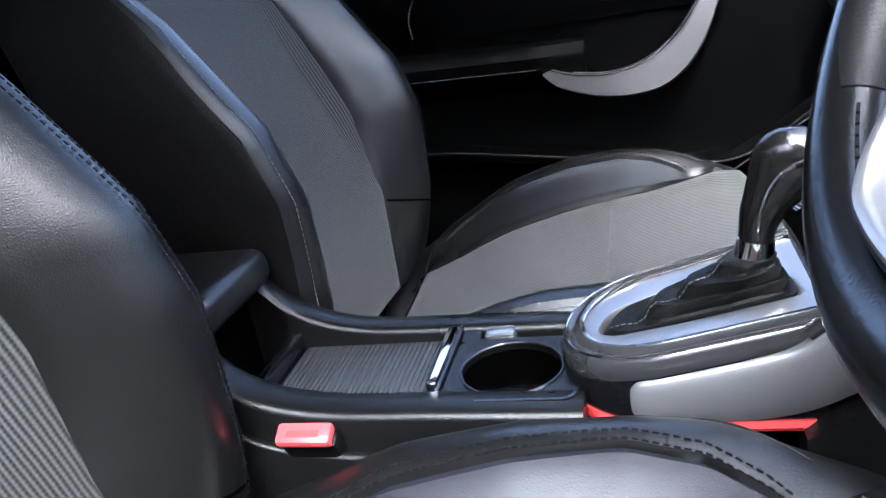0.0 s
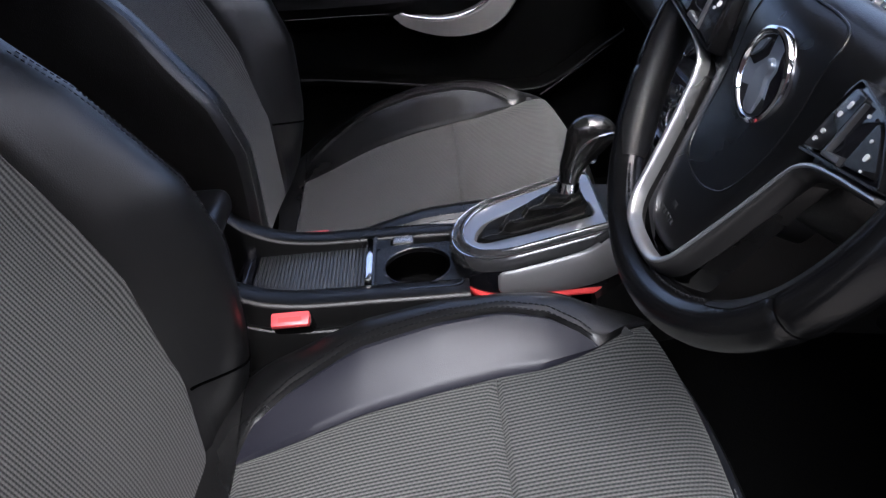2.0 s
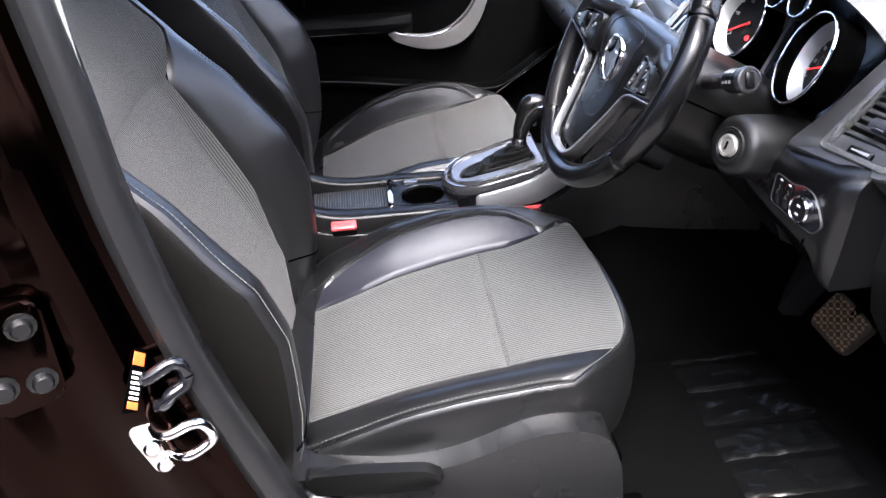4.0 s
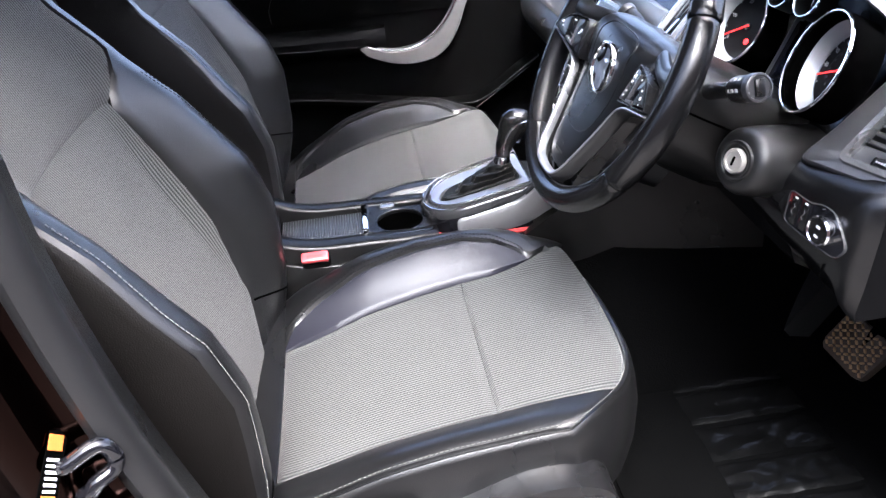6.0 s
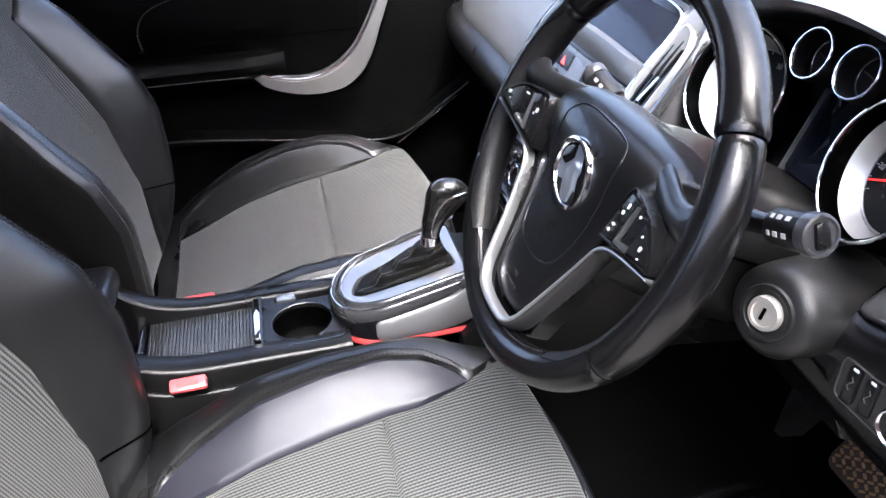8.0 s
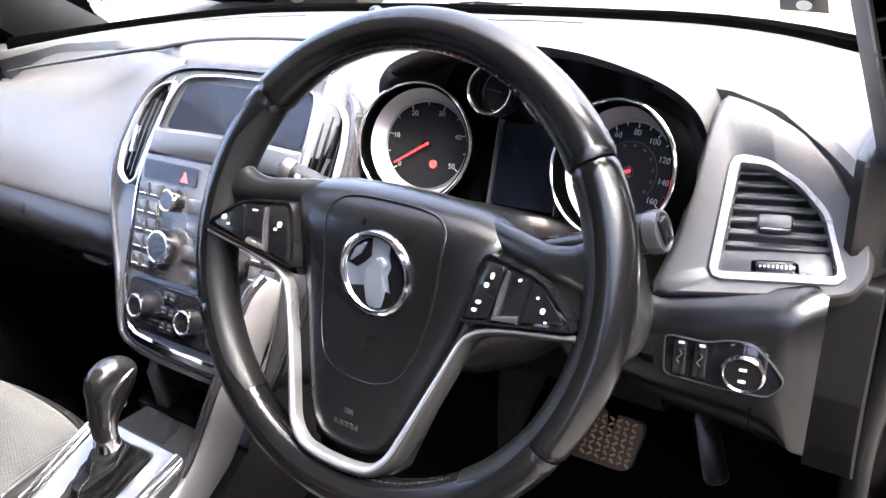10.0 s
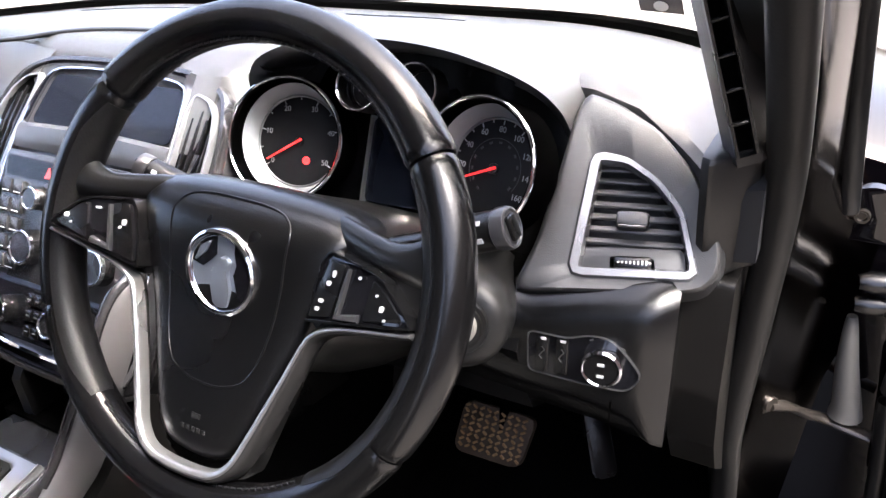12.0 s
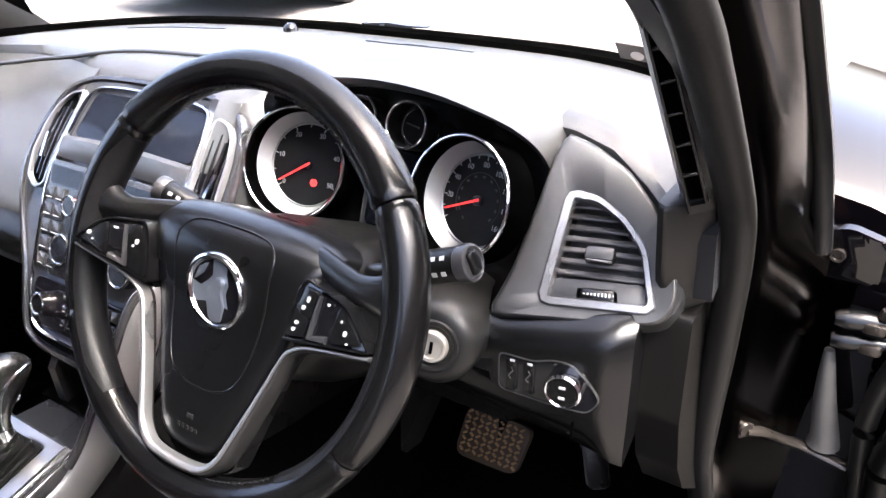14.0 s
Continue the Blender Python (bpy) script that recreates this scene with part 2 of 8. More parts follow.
def part(name, bm, mat, parent=None, label="", smooth=True):
    ob = new(name, mesh_of(name, bm, mat, smooth))
    if parent:
        ob.parent = parent
        up = parent
        off = Vector((0, 0, 0))
        while up:
            off += up.location
            up = up.parent
        ob.location = -off
    if label:
        tagged(ob, label)
    return ob


def solo(name, bm, mat, label, category, kind="", smooth=True, group=""):
    return tagged(part(name, bm, mat, None, "", smooth), label, category, group, kind)


def box(bm, centre, size, m=None, bevel=0.0, seg=2):
    """A box, with rounded edges where bevel is given."""
    r = bmesh.ops.create_cube(bm, size=1.0)
    bmesh.ops.scale(bm, vec=size, verts=r["verts"])
    if bevel:
        edges = list({e for v in r["verts"] for e in v.link_edges})
        out = bmesh.ops.bevel(bm, geom=edges, offset=bevel, segments=seg, profile=0.5, affect="EDGES")
        verts = list({v for f in out["faces"] for v in f.verts} | {v for v in r["verts"] if v.is_valid})
    else:
        verts = r["verts"]
    bmesh.ops.transform(bm, matrix=(m or Matrix()) @ Matrix.Translation(centre), verts=verts)
    return verts


def rings(bm, secs, closed=True, caps=True):
    """Skin over sections with equal point counts."""
    rows = [[bm.verts.new(p) for p in s] for s in secs]
    n = len(rows[0])
    for a, b in zip(rows, rows[1:]):
        for i in range(n if closed else n - 1):
            j = (i + 1) % n
            bm.faces.new((a[i], a[j], b[j], b[i]))
    if caps and closed:
        bm.faces.new(rows[0])
        bm.faces.new(rows[-1][::-1])
    return rows


def smooth_line(pts, steps=8):
    """A curve through the points."""
    pts = [Vector(p) for p in pts]
    out = []
    for i in range(len(pts) - 1):
        p0, p1, p2, p3 = pts[max(i - 1, 0)], pts[i], pts[i + 1], pts[min(i + 2, len(pts) - 1)]
        for k in range(steps):
            t = k / steps
            out.append(0.5 * (2 * p1 + (p2 - p0) * t + (2 * p0 - 5 * p1 + 4 * p2 - p3) * t * t + (3 * p1 - p0 - 3 * p2 + p3) * t ** 3))
    return out + [pts[-1]]


def tube(bm, pts, radius, seg=10, closed=False, flat=1.0, up=(0, 0, 1), caps=True):
    """A round bar along a line; radius may vary by point; flat squeezes it along up."""
    pts = [Vector(p) for p in pts]
    n = len(pts)
    secs = []
    for i, p in enumerate(pts):
        a = pts[(i - 1) % n] if closed or i else p
        b = pts[(i + 1) % n] if closed or i < n - 1 else p
        d = (b - a).normalized()
        u = Vector(up)
        s = d.cross(u)
        if s.length < 1e-4:
            s = d.cross(Vector((1, 0, 0)))
        s.normalize()
        w = s.cross(d).normalized()
        r = radius[i] if isinstance(radius, (list, tuple)) else radius
        secs.append([p + s * (r * math.cos(2 * math.pi * k / seg)) + w * (r * flat * math.sin(2 * math.pi * k / seg)) for k in range(seg)])
    if closed:
        secs.append(secs[0])
        rows = [[bm.verts.new(q) for q in s] for s in secs[:-1]]
        for i in range(n):
            a, b = rows[i], rows[(i + 1) % n]
            for k in range(seg):
                j = (k + 1) % seg
                bm.faces.new((a[k], a[j], b[j], b[k]))
    else:
        rings(bm, secs, True, caps)


def lathe(bm, profile, m=None, seg=32):
    """Turn (radius, height) pairs round the local z axis."""
    m = m or Matrix()
    secs = [[m @ Vector((r * math.cos(2 * math.pi * k / seg), r * math.sin(2 * math.pi * k / seg), z)) for k in range(seg)] for r, z in profile]
    rows = [[bm.verts.new(p) for p in s] for s in secs]
    for a, b in zip(rows, rows[1:]):
        for i in range(seg):
            j = (i + 1) % seg
            bm.faces.new((a[i], a[j], b[j], b[i]))
    if profile[0][0] > 1e-6:
        bm.faces.new(rows[0])
    if profile[-1][0] > 1e-6:
        bm.faces.new(rows[-1][::-1])
    bmesh.ops.remove_doubles(bm, verts=[v for r in rows for v in r], dist=1e-6)


def ring(bm, r_in, r_out, z0, z1, m=None, seg=40, round_=0.0):
    """A flat ring with depth."""
    m = m or Matrix()
    prof = [(r_in, z0), (r_out, z0), (r_out, z1 - round_), (r_out - round_, z1), (r_in + round_, z1), (r_in, z1 - round_)]
    secs = [[m @ Vector((r * math.cos(2 * math.pi * k / seg), r * math.sin(2 * math.pi * k / seg), z)) for r, z in prof] for k in range(seg)]
    rows = [[bm.verts.new(p) for p in s] for s in secs]
    n = len(prof)
    for i in range(seg):
        a, b = rows[i], rows[(i + 1) % seg]
        for k in range(n):
            j = (k + 1) % n
            bm.faces.new((a[k], a[j], b[j], b[k]))


def slab(bm, outline, z0, z1, m=None, bevel=0.0, seg=2):
    """An outline in the local plane, with depth from z0 to z1."""
    m = m or Matrix()
    low = [bm.verts.new((x, y, z0)) for x, y in outline]
    top = [bm.verts.new((x, y, z1)) for x, y in outline]
    n = len(outline)
    faces = [bm.faces.new(low[::-1]), bm.faces.new(top)]
    for i in range(n):
        faces.append(bm.faces.new((low[i], low[(i + 1) % n], top[(i + 1) % n], top[i])))
    verts = low + top
    if bevel:
        edges = [e for e in faces[1].edges]
        out = bmesh.ops.bevel(bm, geom=edges, offset=bevel, segments=seg, profile=0.5, affect="EDGES")
        verts = [v for v in set(verts) | {v for f in out["faces"] for v in f.verts} if v.is_valid]
    bmesh.ops.transform(bm, matrix=m, verts=verts)


def band(bm, line, width, z0, z1, m=None, closed=False):
    """A strip of constant width along a 2D line, with depth."""
    m = m or Matrix()
    pts = [Vector((p[0], p[1])) for p in line]
    n = len(pts)
    secs = []
    for i, p in enumerate(pts):
        a = pts[i - 1] if (i or closed) else p
        b = pts[(i + 1) % n] if (i < n - 1 or closed) else p
        d = (b - a).normalized()
        s = Vector((-d.y, d.x)) * (width[i] if isinstance(width, list) else width) / 2
        q, r = p + s, p - s
        e = (z1 - z0) * 0.35
        secs.append([m @ Vector((q.x, q.y, z0)), m @ Vector((q.x, q.y, z1 - e)), m @ Vector(((q * 0.8 + r * 0.2).x, (q * 0.8 + r * 0.2).y, z1)),
                     m @ Vector(((q * 0.2 + r * 0.8).x, (q * 0.2 + r * 0.8).y, z1)), m @ Vector((r.x, r.y, z1 - e)), m @ Vector((r.x, r.y, z0))])
    if closed:
        secs.append(secs[0])
    rings(bm, secs, True, not closed)
    if closed:
        bmesh.ops.remove_doubles(bm, verts=bm.verts, dist=1e-6)


def rounded(pts, r=0.01, steps=4):
    """An outline with its corners rounded."""
    out = []
    n = len(pts)
    for i in range(n):
        p = Vector(pts[i])
        a, b = Vector(pts[i - 1]) - p, Vector(pts[(i + 1) % n]) - p
        k = min(r, a.length * 0.45, b.length * 0.45)
        a, b = p + a.normalized() * k, p + b.normalized() * k
        for s in range(steps + 1):
            t = s / steps
            q = a * (1 - t) ** 2 + p * 2 * t * (1 - t) + b * t * t
            out.append((q.x, q.y))
    return out


def patch(bm, fn, nu, nv, thick, dip=0.004, fall=0.12):
    """A padded panel: fn(u, v) on the unit square, drawn in along its edges, with thickness along -normal."""
    top, low = [], []
    for i in range(nu + 1):
        ra, rb = [], []
        for j in range(nv + 1):
            u, v = i / nu, j / nv
            p = fn(u, v)
            e = 1e-3
            du = fn(min(u + e, 1), v) - fn(max(u - e, 0), v)
            dv = fn(u, min(v + e, 1)) - fn(u, max(v - e, 0))
            n = du.cross(dv).normalized()
            edge = min(u, 1 - u, v, 1 - v)
            d = dip * max(0.0, 1 - edge / fall) ** 2
            ra.append(bm.verts.new(p - n * d))
            rb.append(bm.verts.new(p - n * thick))
        top.append(ra)
        low.append(rb)
    for i in range(nu):
        for j in range(nv):
            bm.faces.new((top[i][j], top[i + 1][j], top[i + 1][j + 1], top[i][j + 1]))
            bm.faces.new((low[i][j], low[i][j + 1], low[i + 1][j + 1], low[i + 1][j]))
    for i in range(nu):
        bm.faces.new((top[i][0], low[i][0], low[i + 1][0], top[i + 1][0]))
        bm.faces.new((top[i][nv], top[i + 1][nv], low[i + 1][nv], low[i][nv]))
    for j in range(nv):
        bm.faces.new((top[0][j], top[0][j + 1], low[0][j + 1], low[0][j]))
        bm.faces.new((top[nu][j], low[nu][j], low[nu][j + 1], top[nu][j + 1]))


def stitches(bm, line, step=0.0060, length=0.0038, thick=0.00045):
    """Short threads laid along a line of points."""
    line = [Vector(p) for p in line]
    carry = 0.0
    for a, b in zip(line, line[1:]):
        d = b - a
        span = d.length
        if span < 1e-6:
            continue
        d /= span
        while carry < span:
            p = a + d * carry
            rot = d.to_track_quat("X", "Z").to_matrix().to_4x4()
            box(bm, (0, 0, 0), (length, thick * 2, thick * 2), Matrix.Translation(p) @ rot)
            carry += step
        carry -= span


def interp(xs, ys, x):
    return float(np.interp(x, xs, ys))


def curve(xs, ys, x):
    """A smooth run through given values."""
    if x <= xs[0]:
        return ys[0]
    for i in range(len(xs) - 1):
        if x <= xs[i + 1]:
            t = (x - xs[i]) / (xs[i + 1] - xs[i])
            y0, y1, y2, y3 = ys[max(i - 1, 0)], ys[i], ys[i + 1], ys[min(i + 2, len(ys) - 1)]
            return 0.5 * (2 * y1 + (y2 - y0) * t + (2 * y0 - 5 * y1 + 4 * y2 - y3) * t * t + (3 * y1 - y0 - 3 * y2 + y3) * t ** 3)
    return ys[-1]


# ---- the car's shell and the ground ----
MID = 0.33            # the car's middle line
FLOOR_Z = 0.255


def plate(bm, pts, thick, axis):
    """A flat sheet through the points, pushed along axis by thick."""
    a = [bm.verts.new(p) for p in pts]
    b = [bm.verts.new(Vector(p) + Vector(axis) * thick) for p in pts]
    bm.faces.new(a)
    bm.faces.new(b[::-1])
    for i in range(len(a)):
        bm.faces.new((a[i], b[i], b[(i + 1) % len(a)], a[(i + 1) % len(a)]))


bm = bmesh.new()
plate(bm, [(-400, -400, 0), (400, -400, 0), (400, 400, 0), (-400, 400, 0)], 0.2, (0, 0, -1))
solo("ground", bm, PAVING, "pale sunlit paving around the car", "ground", "structure")

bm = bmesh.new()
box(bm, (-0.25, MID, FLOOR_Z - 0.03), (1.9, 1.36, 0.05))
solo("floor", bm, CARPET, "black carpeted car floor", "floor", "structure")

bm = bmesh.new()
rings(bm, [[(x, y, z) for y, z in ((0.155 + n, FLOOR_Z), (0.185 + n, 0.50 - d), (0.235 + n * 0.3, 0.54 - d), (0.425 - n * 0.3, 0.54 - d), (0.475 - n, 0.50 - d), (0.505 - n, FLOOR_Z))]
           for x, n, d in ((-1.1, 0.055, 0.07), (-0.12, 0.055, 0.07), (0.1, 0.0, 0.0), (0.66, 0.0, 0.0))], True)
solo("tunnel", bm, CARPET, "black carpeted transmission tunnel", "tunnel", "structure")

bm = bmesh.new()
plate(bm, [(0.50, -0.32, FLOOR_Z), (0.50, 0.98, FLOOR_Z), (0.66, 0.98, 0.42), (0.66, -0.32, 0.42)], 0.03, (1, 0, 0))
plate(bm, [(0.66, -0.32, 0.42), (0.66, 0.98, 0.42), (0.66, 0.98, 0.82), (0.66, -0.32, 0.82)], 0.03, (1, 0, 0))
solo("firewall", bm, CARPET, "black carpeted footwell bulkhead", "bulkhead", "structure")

for side, y0, nm in ((-1, -0.335, "sill_driver"), (1, 0.995, "sill_passenger")):
    bm = bmesh.new()
    prof = [(0.0, 0.14), (side * 0.10, 0.14), (side * 0.12, 0.22), (side * 0.105, 0.30), (side * 0.07, 0.335), (side * 0.0, 0.35), (side * -0.03, 0.33), (side * -0.03, 0.24)]
    rings(bm, [[(x, y0 + dy, z) for dy, z in prof] for x in (-1.2, 0.5)], True)
    solo(nm, bm, PLASTIC, "dark door sill with a plastic scuff trim", "sill", "structure")

bm = bmesh.new()
sec = []
for y, dz in ((-0.20, -0.04), (-0.05, 0.0), (MID, 0.02), (0.71, 0.0), (0.86, -0.04)):
    sec.append([(-1.35, y, 1.30 + dz), (-0.30, y, 1.375 + dz), (-0.03, y, 1.345 + dz), (-0.03, y, 1.37 + dz), (-0.30, y, 1.40 + dz), (-1.35, y, 1.325 + dz)])
rings(bm, sec, True)
solo("roof", bm, HEADLINER, "pale grey headliner under the car roof", "roof", "structure")

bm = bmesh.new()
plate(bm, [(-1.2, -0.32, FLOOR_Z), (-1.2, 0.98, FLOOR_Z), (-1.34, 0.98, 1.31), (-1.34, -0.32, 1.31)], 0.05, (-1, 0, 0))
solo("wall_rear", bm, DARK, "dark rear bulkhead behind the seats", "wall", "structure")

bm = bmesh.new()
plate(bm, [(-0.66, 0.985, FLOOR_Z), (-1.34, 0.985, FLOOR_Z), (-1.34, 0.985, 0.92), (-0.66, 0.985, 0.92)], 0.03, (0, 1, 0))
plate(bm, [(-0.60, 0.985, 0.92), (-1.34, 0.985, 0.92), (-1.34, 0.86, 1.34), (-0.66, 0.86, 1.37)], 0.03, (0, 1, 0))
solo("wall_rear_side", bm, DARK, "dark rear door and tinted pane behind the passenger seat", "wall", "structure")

# windscreen, its base and the two front pillars
def screen_base(y):
    """x of the windscreen's foot across the car."""
    return curve([-0.32, -0.171, -0.110, -0.029, 0.106, 0.250, 0.365, 0.553, 0.725, 0.96], [0.408, 0.477, 0.496, 0.507, 0.510, 0.508, 0.501, 0.465, 0.398, 0.270], y)


def base_z(y):
    """Height of the windscreen's foot across the car."""
    return 0.955 - 0.06 * max(0.0, abs(y - 0.25) - 0.30) ** 1.3


bm = bmesh.new()
secs = []
for i in range(17):
    y = MID - 0.61 + 1.22 * i / 16
    x0, x1 = screen_base(y) + 0.03, -0.03 - 0.10 * (y - MID) ** 2
    z0, z1 = base_z(y) - 0.005, 1.37 - 0.10 * (y - MID) ** 2
    row = []
    for k in range(7):
        t = k / 6
        row.append(Vector((x0 + (x1 - x0) * t, y, z0 + (z1 - z0) * t + 0.03 * math.sin(math.pi * t))))
    secs.append(row + [p + Vector((0.003, 0, 0.004)) for p in row[::-1]])
rings(bm, secs, True)
screen = solo("window_1", bm, GLASS, "clear curved windscreen glass", "windscreen", "structure")
screen.visible_shadow = False

bm = bmesh.new()
secs = []
for i in range(25):
    y = MID - 0.60 + 1.20 * i / 24
    x, z = screen_base(y), base_z(y)
    secs.append([(x + a, y, z + b) for a, b in ((-0.006, -0.004), (-0.002, 0.004), (0.012, 0.005), (0.05, -0.004), (0.05, -0.03), (-0.006, -0.03))])
rings(bm, secs, True)
solo("trim_cowl", bm, DARK, "black rubber seal along the windscreen foot", "seal", "structure")

for side in (-1, 1):
    bm = bmesh.new()
    line = [(0.50, 0.655, 0.80), (0.40, 0.648, 0.90), (0.26, 0.635, 1.03), (0.11, 0.61, 1.16), (-0.04, 0.56, 1.29), (-0.30, 0.54, 1.35)]
    line = smooth_line(line, 5)
    secs = []
    for p in line:
        x, dy, z = p
        y = MID + side * dy
        secs.append([(x + a, y + side * b, z + c) for a, b, c in ((-0.035, -0.025, -0.02), (-0.03, -0.004, -0.03), (0.0, 0.0, -0.01), (0.05, -0.004, 0.03), (0.055, -0.02, 0.04), (0.0, -0.04, 0.01))])
    rings(bm, secs, True)
    solo("pillar_a", bm, PLASTIC, "dark grey trimmed windscreen pillar", "pillar", "structure")

# ---- front seats ----
# what sets the two seats' cushions apart: half widths, bolster heights and the run of the top
SHAPE = {"near": 0.212, "far": 0.224, "rise": 0.020, "top": [0.497, 0.498, 0.530, 0.551, 0.564, 0.566, 0.552], "nose": 0.022, "bow": 0.85, "round": 4, "panel": SKYLIT_LEATHER, "lift": True}


def cushion_z(x, v):
    """Height of the seat cushion at x (along the car) and v (across, from the seat's middle; plus is the car's left)."""
    base = curve([-0.50, -0.437, -0.30, -0.165, -0.07, -0.005, 0.035], SHAPE["top"], x)
    a = abs(v)
    half = SHAPE["far"] if v > 0 else SHAPE["near"]
    rise = 0.052 if v > 0 else SHAPE["rise"]
    along = max(0.0, interp([-0.46, -0.40, -0.30, -0.22, -0.15, -0.10, -0.05, 0.0, 0.03], [0.25, 0.62, 0.96, 1.0, 0.86, 0.64, 0.36, 0.13, 0.05], x))
    start = 0.135 - tuck(x) * (v > 0)
    s = min(1.0, max(0.0, (a - start) / (half - 0.02 - start)))
    z = base + rise * along * (s * s * (3 - 2 * s)) - 0.10 * max(0.0, a - half + 0.018) - 0.008 * (1 - (v / 0.16) ** 2 if a < 0.16 else 0)
    if a > half - 0.015:
        z -= 16.0 * (a - half + 0.015) ** 2
    return z


def tuck(x):
    """How far the driver's inner seams lie further in."""
    return interp([-0.437, -0.30, -0.165, -0.03], [0.040, 0.024, 0.015, 0.018], x) if SHAPE["lift"] else 0.0


def front_x(v):
    half = SHAPE["far"] if v > 0 else SHAPE["near"]
    return SHAPE["nose"] - SHAPE["bow"] * v * v - 0.078 * (abs(v) / half) ** SHAPE["round"]


def split_v(x, side):
    """Where the fabric meets the bolster."""
    if side > 0:
        return curve([-0.5, -0.12, -0.08, -0.05, -0.02, 0.03], [0.150, 0.152, 0.160, 0.172, 0.190, 0.212], x) - tuck(x)
    return 0.153 if SHAPE["lift"] else interp([-0.5, -0.05, 0.03], [0.148, 0.142, 0.132], x)


def seam_v(x):
    """The stitched seam that parts the inner bolster."""
    return max(split_v(x, 1) + 0.0005, interp([-0.437, -0.424, -0.38, -0.32, -0.15, -0.105, -0.074, -0.055], [0.152, 0.184, 0.200, 0.206, 0.206, 0.199, 0.183, 0.166], x) - tuck(x))


def cushion_point(x, v):
    """A point on the top, rolling over the front edge."""
    return Vector((x, v, cushion_z(x, v)))


def back_x(z):
    """x of the backrest's middle front at height z."""
    return curve([0.44, 0.578, 0.68, 0.78, 0.88, 1.0, 1.12], [-0.470, -0.482, -0.518, -0.562, -0.600, -0.645, -0.700], z)


def back_point(z, v):
    a = abs(v)
    lift = max(0.0, interp([0.46, 0.53, 0.60, 0.69, 0.76, 0.86, 0.92, 1.0], [0.02, 0.045, 0.065, 0.10, 0.108, 0.075, 0.040, 0.012], z))
    s = min(1.0, max(0.0, (a - 0.125) / 0.085))
    x = back_x(z) + lift * (s * s * (3 - 2 * s)) + 0.010 * (a / 0.14) ** 2 * (1 if a < 0.14 else 0) + (0.010 if a >= 0.14 else 0) * (1 - s)
    if a > 0.215:
        x -= 14.0 * (a - 0.215) ** 2
    return Vector((x, v, z))


def back_half(z):
    """Half width of the backrest."""
    return interp([0.44, 0.55, 0.80, 0.92, 1.02, 1.10, 1.13], [0.235, 0.243, 0.240, 0.225, 0.195, 0.16, 0.13], z)


